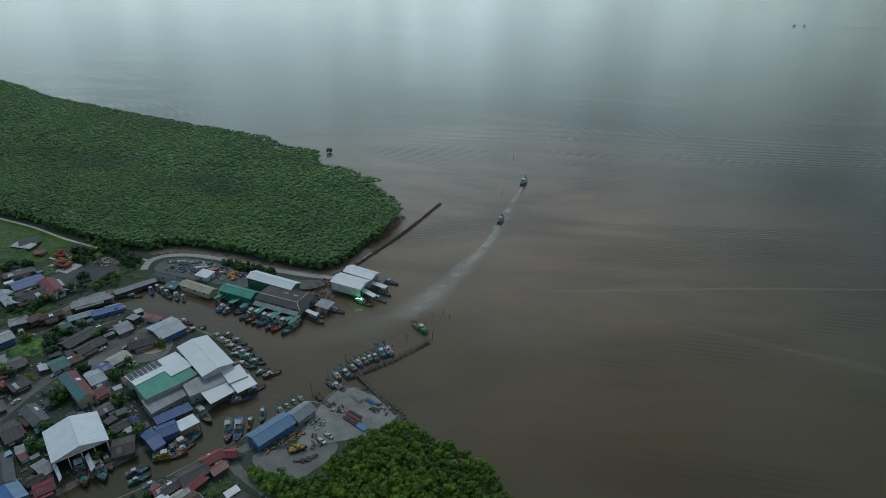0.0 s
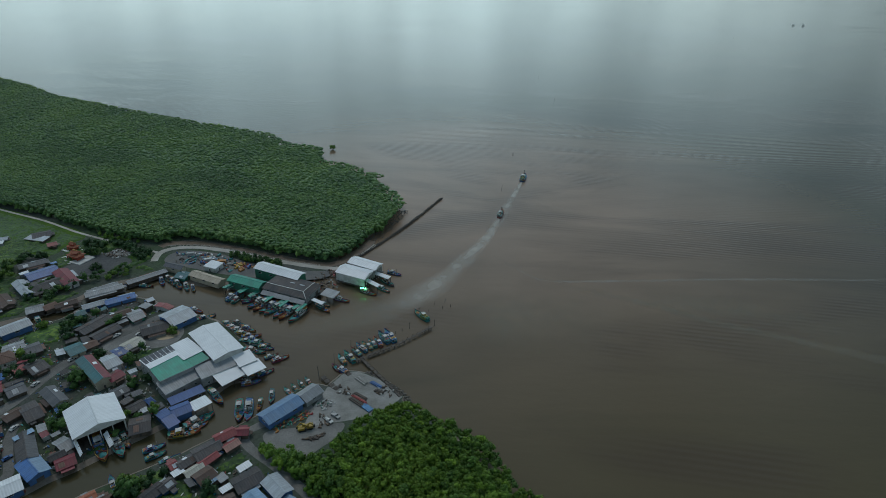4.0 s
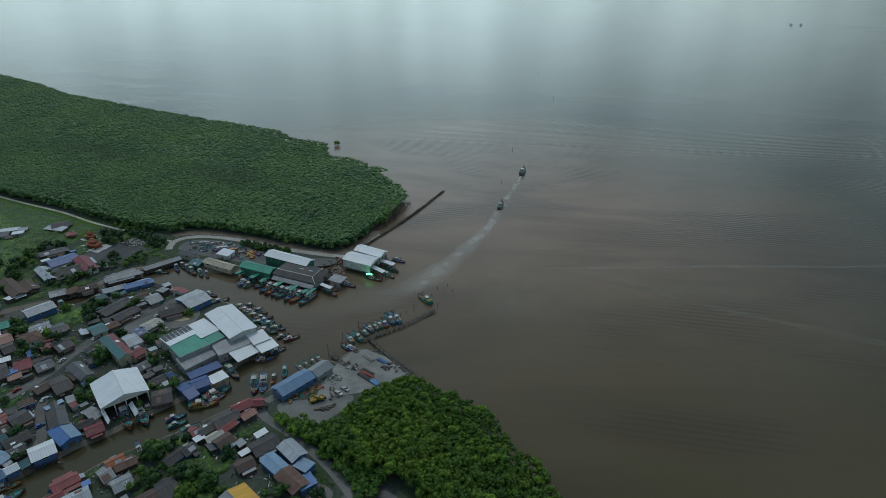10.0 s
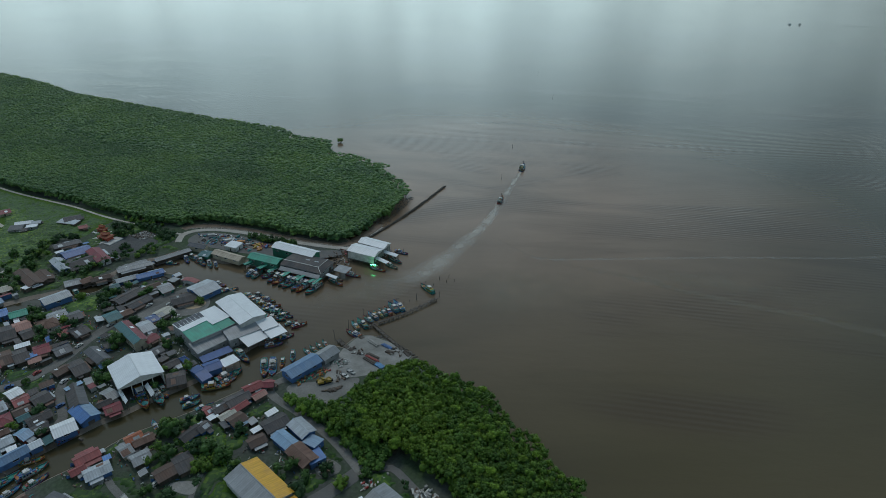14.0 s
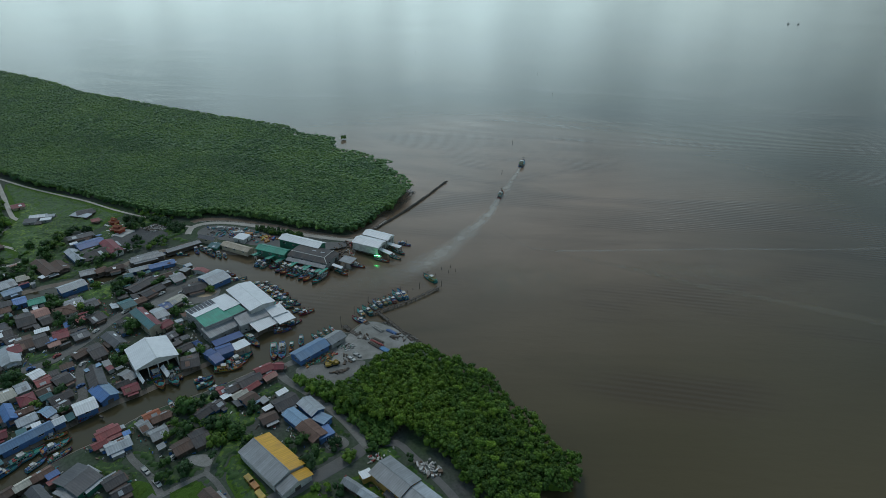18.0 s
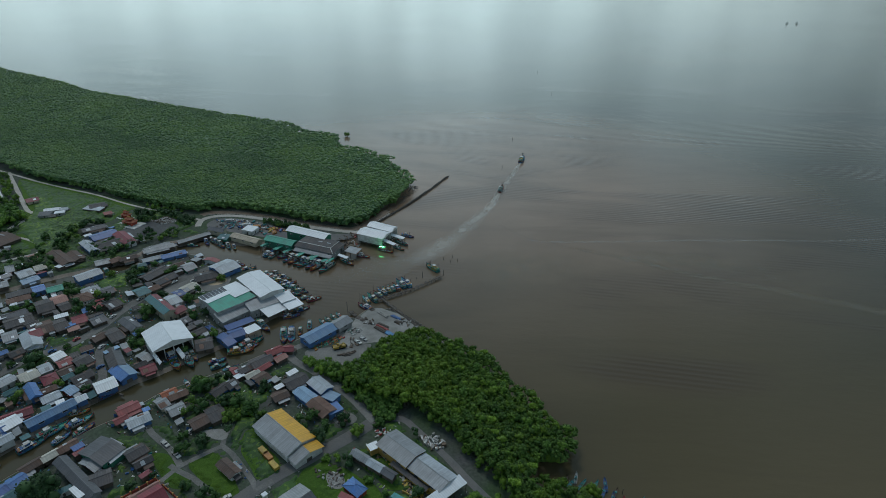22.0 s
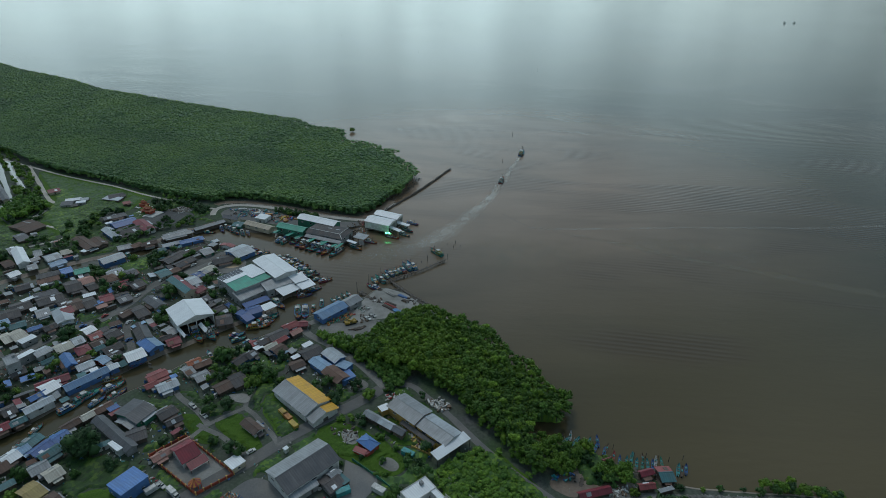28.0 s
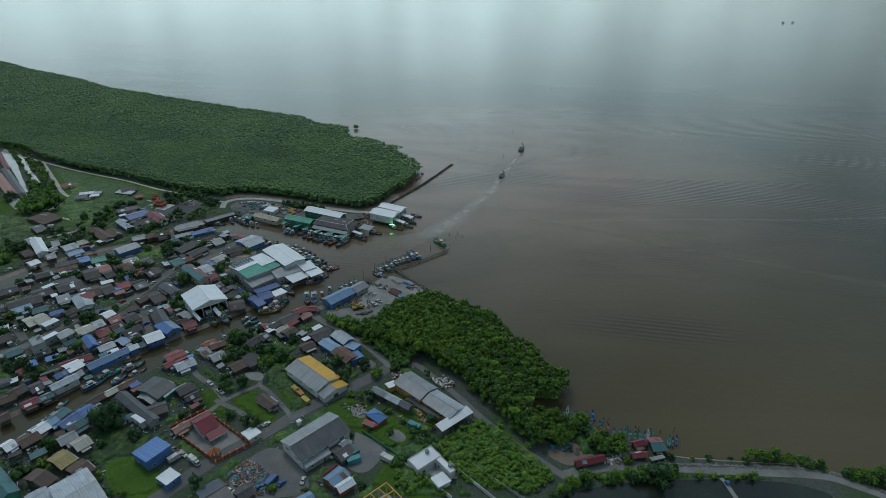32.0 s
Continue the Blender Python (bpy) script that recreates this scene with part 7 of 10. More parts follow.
gable("house", -283.9, 187.5, 12.5, 10.3, 43, 2.4, 1.1, "dark", "wood")
gable("house", -249.8, 167.7, 8.6, 7.4, 41, 2.4, 1.02, "teal", "green")
gable("house", -243.3, 180.5, 7.4, 10.6, 42, 2.7, 1.19, "grey", "green")
gable("house", -230.1, 178.3, 17.1, 9.4, -47, 2.7, 1.19, "pale", "white")
gable("house", -231.3, 184.1, 6.2, 11.1, 47, 3, 1.19, "maroon", "cream")
gable("house", -229.7, 190.1, 8.3, 14.5, 45, 2.7, 1.19, "brown", "wood")
gable("house", -238.8, 192.5, 6.7, 7.7, 53, 2.4, 1.1, "dark", "wood")
gable("house", -222.7, 193.0, 7.1, 14.3, 45, 2.7, 1.19, "dark", "wood")
lean("house", -217.4, 193.1, 5.6, 5.1, -134, 2.7, 3, "blue", "wood")
lean("house", -213.2, 189.8, 6.2, 5.8, -138, 2.55, 2.85, "pink", "wood")
gable("house", -215.5, 199.1, 7.7, 9.9, 38, 2.52, 1.1, "maroon", "cream")
lean("house", -227.3, 201.3, 7.3, 5.1, -141, 3, 3.22, "white", "wood")
gable("house", -242.7, 157.7, 7.0, 12.6, 55, 2.7, 1.27, "cream", "white")
gable("house", -247.5, 155.0, 5.2, 12.0, 54, 2.4, 1.1, "cream", "wood")
lean("house", -235.3, 154.4, 8.1, 6.1, -119, 2.85, 3.22, "white", "grey")
gable("house", -238.3, 165.3, 7.6, 4.5, 47, 2.4, 0.85, "blue", "grey")
gable("house", -230.5, 166.7, 7.3, 6.9, 55, 2.4, 1.02, "dark", "wood")
gable("house", -207.1, 164.9, 6.5, 7.8, 58, 2.7, 1.02, "white", "cream")
gable("house", -200.4, 160.2, 7.1, 7.9, 48, 2.52, 1.1, "red", "cream")
gable("house", -207.4, 154.8, 5.9, 8.7, 49, 2.7, 1.27, "pale", "grey")
gable("house", -211.3, 148.2, 8.6, 9.0, 50, 3, 1.19, "cream", "cream")
hip("house", -199.7, 146.8, 7.2, 9.2, 46, 2.7, 1.53, "maroon", "cream")
gable("house", -192.0, 161.9, 8.1, 10.1, 55, 2.7, 1.1, "dark", "wood")
gable("house", -195.6, 153.7, 7.2, 6.6, 49, 2.4, 1.02, "brown", "wood")
gable("house", -192.2, 149.4, 5.4, 5.0, 51, 2.4, 1.02, "teal", "wood")
gable("house", -185.2, 149.8, 10.4, 7.3, 52, 2.4, 1.1, "dark", "wood")
gable("house", -180.9, 143.7, 6.9, 6.8, 55, 2.4, 1.02, "dark", "wood")
gable("house", -201.4, 136.6, 13.2, 5.5, -43, 3.6, 1.36, "blue", "blue")
gable("house", -191.1, 133.8, 8.5, 6.8, 48, 2.7, 1.1, "pale", "grey")
gable("house", -196.0, 138.7, 8.4, 4.6, 46, 2.7, 1.1, "rust", "wood")
gable("house", -185.0, 139.1, 5.2, 8.3, 65, 2.7, 1.19, "sky", "red")
gable("warehouse", -184.0, 122.9, 21.1, 6.6, 52, 3.41, 1.53, "steel", "blue")
gable("warehouse", -175.9, 132.9, 5.7, 5.1, 49, 3.4, 1.27, "white", "blue")
gable("house", -198.9, 116.2, 7.8, 10.1, 58, 3.3, 1.19, "white", "white")
gable("house", -200.0, 120.7, 15.2, 6.5, 40, 2.7, 1.19, "maroon", "cream")
flat("house", -225.2, 129.4, 5.7, 9.6, 48, 8.5, 0.5, "grey", "grey")
lean("house", -225.7, 138.8, 9.2, 4.4, -118, 4.5, 4.88, "white", "grey")
gable("house", -220.4, 143.6, 7.9, 8.0, 60, 3, 1.19, "pale", "white")
gable("house", -212.5, 136.5, 6.8, 4.3, 57, 2.7, 1.1, "teal", "green")
gable("house", -237.1, 125.9, 7.7, 7.4, 50, 2.7, 1.1, "teal", "green")
gable("house", -222.2, 127.5, 7.1, 8.3, 47, 2.7, 1.19, "dark", "wood")
gable("house", -251.0, 137.7, 7.8, 8.7, 51, 2.7, 1.19, "dark", "wood")
gable("warehouse", -175.7, 163.6, 18.6, 8.0, -51, 3.6, 1.6, "dark", "wood", roof2="slate")
lean("warehouse", -180.3, 169.5, 7.9, 3.4, -127, 4.5, 4.72, "sky", "wood")
gable("warehouse", -166.0, 153.3, 13.4, 9.2, -36, 3.4, 1.4, "blue", "blue", roof2="sky")
gable("warehouse", -169.4, 143.2, 9.7, 10.0, 43, 3.4, 1.36, "white", "blue")
gable("house", -161.7, 166.9, 5.4, 10.3, 57, 2.4, 1.1, "grey", "wood")
gable("house", -155.2, 157.5, 7.7, 7.5, 40, 2.4, 1.1, "maroon", "wood")
gable("house", -160.9, 160.7, 6.7, 4.7, 48, 2.4, 1.02, "dark", "wood")
gable("wharf_house", -150.9, 128.4, 10.2, 6.4, 46, 2.4, 1.02, "red", "blue")
gable("house", -142.2, 121.0, 10.3, 7.6, 42, 2.7, 1.19, "pale", "blue")
gable("house", -150.6, 121.1, 6.2, 5.0, 49, 2.4, 1.02, "red", "wood")
gable("house", -136.4, 139.7, 7.6, 5.7, 44, 2.7, 1.1, "orange", "cream")
gable("house", -131.7, 138.9, 8.9, 5.6, 41, 2.52, 1.1, "rust", "wood")
gable("house", -136.9, 133.1, 5.2, 8.9, 50, 2.4, 1.1, "grey", "cream")
gable("house", -128.1, 129.1, 7.8, 8.0, 43, 2.4, 1.1, "grey", "wood")
gable("house", -94.6, 175.4, 9.6, 6.4, 42, 3, 1.3, "red", "wood")
gable("house", -88.1, 178.2, 7.0, 5.4, 8, 2.7, 1.1, "maroon", "wood", roof2="red")
gable("house", -90.0, 170.2, 7.4, 5.0, 50, 2.6, 1.0, "pink", "wood", roof2="red")
gable("house", -99.3, 167.1, 12.2, 8.4, 45, 2.7, 1.19, "dark", "wood")
gable("house", -96.9, 162.2, 8.9, 4.8, 55, 2.3, 0.94, "red", "wood")
gable("house", -110.7, 158.5, 4.0, 5.7, 48, 2.3, 0.94, "red", "wood")
gable("house", -105.5, 160.5, 8.2, 6.2, 51, 2.52, 1.1, "dark", "wood")
lean("house", -106.9, 154.7, 4.8, 4.0, -131, 2.4, 2.7, "white", "wood")
gable("house", -100.7, 156.1, 8.3, 5.0, 49, 2.4, 1.02, "cream", "wood")
gable("house", -95.2, 153.4, 8.0, 8.0, 52, 2.7, 1.1, "brown", "blue")
lean("house", -92.1, 150.8, 5.2, 3.8, -129, 2.4, 2.7, "sky", "wood")
gable("house", -112.8, 143.7, 10.3, 6.4, 59, 2.52, 1.1, "dark", "blue")
gable("house", -108.7, 147.9, 6.7, 6.1, 58, 2.52, 1.1, "dark", "blue")
gable("house", -76.9, 152.0, 12.0, 9.5, 42, 2.7, 1.27, "dark", "wood")
lean("house", -84.3, 147.7, 4.8, 3.7, -133, 2.4, 2.7, "white", "wood")
gable("house", -82.1, 141.2, 8.2, 6.8, 40, 2.3, 1.02, "brown", "wood")
gable("warehouse", -63.9, 149.0, 12.6, 8.2, -42, 3.41, 1.27, "pale", "blue")
lean("warehouse", -56.9, 141.4, 6.3, 7.6, -121, 3, 3.75, "sky", "blue")
gable("warehouse", -69.6, 141.5, 11.9, 7.2, -39, 3.4, 1.1, "sky", "blue")
gable("warehouse", -60.1, 133.3, 13.8, 8.7, -41, 3.4, 1.1, "rust", "wood")
lean("house", -54.3, 132.9, 7.7, 7.5, -142, 3, 3.45, "blue", "blue")
gable("house", -114.0, 121.8, 9.5, 7.8, 47, 2.7, 1.19, "brown", "wood")
gable("house", -108.7, 127.1, 7.8, 11.3, 42, 2.7, 1.27, "dark", "wood")
gable("warehouse", -73.3, 115.6, 26.6, 15.9, -40, 4.46, 2.04, "grey", "white", roof2="yellow")
gable("warehouse", -60.7, 104.9, 5.8, 15.2, -42, 3.47, 1.7, "grey", "white", roof2="yellow")
gable("house", -91.6, 95.7, 11.6, 5.9, -38, 2.4, 1.1, "brown", "white")
gable("warehouse", -36.9, 104.1, 8.9, 4.5, -33, 3.4, 1.1, "grey", "wood")
gable("warehouse", -29.7, 99.3, 8.2, 4.4, -33, 3.4, 1.1, "pale", "wood")
gable("warehouse", -23.4, 95.3, 6.8, 4.4, -33, 3.4, 1.1, "slate", "wood")
gable("warehouse", -19.6, 107.6, 18.8, 12.8, -40.4, 5.5, 1.5, "grey", "yellow")
gable("warehouse", -5.4, 95.6, 18.6, 11.6, -40.4, 4.8, 1.4, "grey", "yellow", roof2="pale")
gable("workshop", -14.6, 95.4, 21.0, 3.6, -40.4, 2.6, 0.5, "dark", "yellow")
lean("warehouse", 0.4, 86.3, 19.8, 5.0, 42.5, 4.2, 4.9, "white", "yellow", open_sides=True)
lean("warehouse", -31.9, 109.9, 5.1, 4.7, -147, 3.38, 3.75, "white", "yellow")
gable("warehouse", -61.8, 71.6, 26.5, 16.9, 47, 5.27, 2.55, "slate", "white", roof2="grey")
lean("warehouse", -59.2, 60.7, 12.9, 3.0, 44, 3, 3.75, "grey", "grey")
gable("house", -48.8, 69.4, 4.6, 4.7, 52, 3.3, 0.68, "grey", "white")
gable("house", -48.9, 65.7, 8.2, 9.5, 47, 2.7, 1.02, "dark", "grey")
lean("house", -44.8, 67.6, 3.4, 6.7, -131, 2.62, 3, "teal", "wood")
gable("house", -48.9, 51.4, 8.9, 7.9, 50, 3, 1.19, "sky", "red")
gable("house", -44.7, 47.3, 7.9, 5.1, 42, 3, 1.19, "white", "red")
gable("house", -52.3, 54.2, 7.9, 2.2, 53, 2.7, 1.02, "maroon", "wood")
hip("house", -36.7, 87.9, 6.1, 9.3, 51, 3, 1.53, "blue", "red")
flat("house", -12.6, 62.1, 12.9, 7.5, 41, 4.08, 0.5, "white", "white")
flat("house", -3.5, 58.8, 10.1, 2.9, -49, 4.08, 0.5, "white", "white")
lean("house", -5.2, 52.3, 6.5, 6.4, -144, 2.25, 2.7, "white", "white")

lean("house", -39.7, 83.4, 6.3, 2.6, -25, 2.25, 2.85, "red", "red")
lean("house", -35.7, 83.3, 4.6, 2.1, -134, 2.25, 2.7, "maroon", "red")
lean("house", -130.7, 60.4, 11.8, 11.0, -122, 4.88, 6, "blue", "blue")
lean("house", -118.4, 48.3, 6.8, 7.6, -122, 3, 3.45, "white", "blue")
lean("house", -92.2, 74.4, 6.6, 7.1, -130, 2.7, 3.15, "white", "cream")
gable("temple_hall", -115.0, 78.4, 8.6, 12.2, 48, 3.4, 2.9, "maroon", "white")
lean("canopy", -107.8, 73.4, 8.2, 4.4, 48, 2.5, 3.3, "maroon", "red", open_sides=True)
gable("house", -125.2, 77.0, 8.6, 4.7, 50, 2.3, 1.02, "pink", "cream")
gable("house", -120.0, 83.4, 9.4, 3.6, 48, 2.3, 1.02, "pink", "cream")
gable("warehouse", -151.0, 87.5, 30.9, 5.8, -35, 3.41, 1.27, "slate", "grey")
lean("house", -146.4, 80.4, 3.3, 8.2, -124, 3.45, 3.75, "white", "white")
gable("house", -148.4, 101.5, 11.5, 15.6, 66, 3.6, 1.36, "slate", "green")
gable("house", -149.7, 94.8, 4.1, 10.7, 64, 2.4, 1.02, "grey", "wood")
gable("warehouse", -195.0, 102.7, 13.0, 5.8, 54, 4.03, 1.19, "pale", "white")
gable("house", -200.5, 109.9, 8.2, 4.8, 59, 3, 1.1, "blue", "wood")
gable("wharf_house", -198.7, 93.3, 6.9, 5.2, 51, 2.4, 1.02, "teal", "wood")
gable("wharf_house", -203.5, 89.1, 7.3, 6.4, 49, 2.4, 1.19, "maroon", "wood")
gable("house", -214.3, 96.5, 7.7, 7.4, 60, 2.7, 1.19, "dark", "wood")
gable("house", -207.5, 99.7, 5.9, 8.4, 50, 2.7, 1.19, "dark", "wood")
gable("house", -215.9, 90.9, 6.8, 6.7, 48, 2.7, 1.19, "brown", "wood")
gable("house", -209.3, 78.9, 5.2, 6.7, 49, 2.4, 1.19, "brown", "wood")
gable("wharf_house", -187.9, 72.3, 7.0, 7.7, 62, 2.7, 1.19, "white", "wood")
gable("wharf_house", -185.6, 77.0, 5.1, 6.1, 62, 2.7, 1.19, "sky", "wood")
gable("wharf_house", -177.6, 77.5, 9.4, 6.8, 69, 3, 1.19, "navy", "wood")
gable("wharf_house", -184.8, 81.5, 8.6, 6.8, 72, 2.7, 1.1, "teal", "wood")
gable("wharf_house", -173.1, 75.7, 9.1, 6.8, 60, 2.7, 1.19, "teal", "wood")
gable("wharf_house", -173.7, 84.5, 7.0, 7.4, 63, 3, 1.19, "blue", "wood")
gable("house", -188.9, 66.1, 8.4, 8.5, 58, 2.7, 1.19, "brown", "wood")
gable("house", -194.6, 61.7, 5.1, 7.3, 62, 3, 1.19, "white", "wood")
gable("house", -172.4, 67.4, 7.6, 6.9, 53, 2.7, 1.19, "grey", "wood")
gable("house", -164.6, 64.9, 6.9, 8.3, 55, 2.7, 1.19, "cream", "wood")
gable("house", -167.1, 55.2, 7.2, 11.1, 62, 3, 1.19, "ochre", "wood")
gable("house", -156.7, 50.6, 7.4, 10.2, 59, 2.7, 1.19, "brown", "wood")
gable("warehouse", -169.2, 44.5, 6.3, 12.9, 69, 3.72, 1.53, "brown", "wood")
gable("warehouse", -149.5, 37.3, 14.7, 23.4, 49, 4.34, 1.7, "pale", "white")
gable("warehouse", -164.3, 35.6, 7.5, 9.0, 52, 3.72, 1.36, "pale", "white")
gable("warehouse", -182.8, 40.0, 20.3, 7.9, -35, 4.96, 1.7, "teal", "green")
gable("house", -95.9, 40.2, 10.0, 13.6, 48, 3, 1.36, "solar", "white")
gable("house", -84.5, 42.1, 7.1, 7.1, 47, 2.7, 1.19, "dark", "wood")
gable("house", -62.5, 36.8, 14.9, 6.1, 38, 3, 1.19, "sky", "white")
gable("house", 60.0, 65.4, 14.7, 4.2, 17, 2.52, 1.36, "maroon", "wood")
gable("wharf_house", 84.5, 76.9, 6.5, 3.7, 19, 2.4, 1.1, "maroon", "wood")
gable("wharf_house", 82.8, 69.8, 7.5, 3.6, 10, 2.4, 1.1, "red", "wood")
gable("wharf_house", 92.8, 76.5, 6.6, 8.6, 6, 2.4, 1.1, "teal", "wood", roof2="red")
gable("wharf_house", 69.2, 83.1, 4.8, 2.2, 27, 2.3, 0.94, "red", "wood")
lean("wharf_house", 90.7, 68.5, 7.0, 2.2, -162, 2.25, 2.55, "grey", "wood")
lean("house", -72.7, 83.4, 2.2, 2.2, -132, 2.25, 2.47, "white", "white")
gable("wharf_house", -173.7, 92.9, 9.1, 5.5, 58, 2.52, 1.1, "brown", "wood")
gable("wharf_house", -169.1, 98.6, 7.4, 5.1, 55, 2.64, 1.1, "cream", "wood")
gable("wharf_house", -164.9, 103.9, 8.5, 5.6, 53, 2.64, 1.1, "rust", "wood")
lean("wharf_house", -160.1, 103.6, 4.8, 4.2, -127, 3, 3.3, "navy", "wood")
lean("wharf_house", -157.7, 100.7, 5.0, 3.4, -124, 3, 3.3, "red", "wood")
gable("house", -134.2, 102.1, 8.4, 7.6, 50, 2.64, 1.19, "dark", "wood")
gable("house", -128.6, 97.3, 7.8, 4.8, 45, 2.4, 1.1, "dark", "wood")
lean("house", -124.7, 91.1, 4.8, 3.1, -126, 2.25, 2.55, "maroon", "wood")
gable("house", -141.3, 87.6, 8.6, 8.7, 34, 2.7, 1.19, "dark", "wood")
lean("house", -267.9, 224.3, 13.7, 8.3, -141, 2.55, 3, "dark", "wood")
gable("house", -274.6, 208.4, 8.5, 9.1, 43, 2.4, 1.02, "dark", "wood")
gable("house", -285.3, 234.3, 6.1, 9.5, 42, 2.4, 1.02, "grey", "wood")
gable("house", -162.0, 254.5, 15.9, 11.5, 34, 2.4, 1.02, "dark", "wood")
gable("house", -134.9, 180.1, 9.3, 11.6, 26, 2.4, 1.02, "dark", "wood")
lean("house", -186.6, 108.6, 3.7, 4.2, -128, 2.25, 2.7, "teal", "wood")
gable("house", -204.5, 199.3, 8.3, 9.1, 48, 2.4, 1.02, "slate", "wood")
FOREST_EDGE = [(-1384.4, 1245.2), (-841.6, 958.5), (-733.3, 889.2), (-617.4, 825.9), (-528.1, 763.0), (-418.1, 711.6), (-228.7, 635.6), (-203.4, 630.3), (-187.8, 607.0), (-178.9, 596.2), (-155.1, 591.9), (-131.4, 581.6), (-132.4, 557.7), (-123.6, 541.8), (-102.4, 537.3), (-78.6, 518.4), (-83.3, 509.1), (-70.3, 515.4), (-60.2, 506.5), (-65.8, 491.1), (-54.5, 476.1), (-46.5, 464.2), (-35.0, 441.5), (-40.0, 425.0), (-44.5, 409.0), (-50.0, 395.0), (-57.0, 381.0), (-64.5, 363.0), (-73.0, 348.0), (-86.0, 342.5), (-98.0, 346.0), (-124.0, 353.5), (-141.0, 359.0), (-155.0, 363.5), (-177.0, 368.5), (-197.0, 369.0), (-207.0, 360.0), (-222.0, 360.0), (-247.0, 368.0), (-279.0, 380.0), (-313.0, 396.0), (-348.0, 409.0), (-381.0, 422.0), (-424.0, 442.0), (-464.1, 469.3), (-670.9, 537.1)]
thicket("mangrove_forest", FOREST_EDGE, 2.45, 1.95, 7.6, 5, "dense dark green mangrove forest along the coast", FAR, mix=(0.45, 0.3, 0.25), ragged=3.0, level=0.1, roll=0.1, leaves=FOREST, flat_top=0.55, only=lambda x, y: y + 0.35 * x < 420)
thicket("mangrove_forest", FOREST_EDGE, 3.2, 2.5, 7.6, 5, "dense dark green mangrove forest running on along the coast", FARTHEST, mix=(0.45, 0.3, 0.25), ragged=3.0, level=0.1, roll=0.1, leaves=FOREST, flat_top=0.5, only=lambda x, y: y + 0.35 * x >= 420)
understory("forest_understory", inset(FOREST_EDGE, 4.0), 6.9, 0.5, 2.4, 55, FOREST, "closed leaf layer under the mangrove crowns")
thicket("mangrove_islet", [(-130.1, 602.4), (-125.1, 605.0), (-121.3, 597.7), (-128.0, 594.8)], 2.6, 2.2, 4.0, 6, "small mangrove clump standing in the sea", ground=0.0)
WOOD_EDGE = [(-57.7, 154.4), (-51.0, 163.7), (-43.5, 172.8), (-36.9, 183.1), (-29.8, 189.4), (-20.8, 195.4), (-13.8, 198.7), (-1.7, 191.2), (12.3, 182.2), (22.6, 172.2), (33.5, 155.4), (46.6, 140.1), (51.1, 130.0), (57.9, 121.4), (58.4, 109.1), (55.0, 103.0), (46.0, 104.5), (38.5, 100.5), (36.5, 94.5), (38.5, 87.0), (40.0, 76.0), (37.0, 75.5), (29.5, 84.5), (21.5, 95.5), (12.5, 107.0), (1.0, 123.0), (-10.0, 134.0), (-21.0, 138.0), (-32.0, 141.0)]
understory("wood_understory", inset(WOOD_EDGE, 3.5), 6.2, 0.9, 2.0, 56, LEAF, "closed leaf layer under the mangrove crowns")
grove(WOOD_EDGE, 5.8, 2.35, 9.2, 21, 300, "mangrove tree with a rounded bright green crown")
thicket("mangrove_wood", WOOD_EDGE, 2.5, 1.75, 8.4, 8, "mangrove thicket with bright green crowns", MID, 0.6, mix=(0.4, 0.35, 0.25), ragged=4.0, level=0.22, roll=0.2)
thicket("edge_bushes", inset(WOOD_EDGE[20:], -1.0) + inset(WOOD_EDGE[20:], 4.0)[::-1], 2.8, 1.9, 4.5, 9, "bushy green edge of the mangrove wood", BUSH, 0.9, ragged=3.0, level=0.6)
thicket("shore_mangrove", [(38.0, 95.3), (50.1, 93.2), (65.9, 90.2), (60.8, 84.4), (51.5, 77.0), (41.3, 78.2)], 4.0, 3.0, 6.5, 12, "mangrove bushes behind the fishing huts", NEAR[:3], 0.8, ragged=5.0)
thicket("shore_mangrove", [(60.7, 77.4), (68.0, 81.2), (76.9, 79.9), (79.1, 73.2), (74.6, 70.7), (69.8, 71.8), (60.8, 71.3)], 4.0, 3.0, 6.0, 13, "mangrove bushes between the fishing huts", NEAR[:3], 0.8, ragged=4.0)
thicket("bund_hedge", [(43.8, 52.1), (53.1, 57.2), (68.5, 60.9), (93.8, 63.3), (98.4, 62.2), (94.5, 57.8), (72.7, 58.1), (57.4, 54.4), (46.9, 48.8)], 3.4, 2.2, 4.5, 14, "dense green hedge on the pond side of the bund", NEAR[:3], 1.1, ragged=3.0)
thicket("coast_mangrove", [(130.2, 71.9), (141.6, 75.7), (154.8, 76.3), (163.5, 73.4), (168.7, 69.1), (160.6, 68.1), (146.2, 69.4), (134.0, 70.1)], 3.2, 2.1, 3.4, 15, "row of young mangroves on the sea side of the bund", NEAR[:3], 0.3, ragged=4.0)
thicket("coast_mangrove", [(169.8, 66.7), (180.8, 68.4), (192.9, 64.0), (191.7, 55.1), (183.4, 57.0), (174.8, 62.6)], 3.2, 2.1, 3.4, 16, "young mangroves on the sea side of the bund", NEAR[:3], 0.3, ragged=4.0)
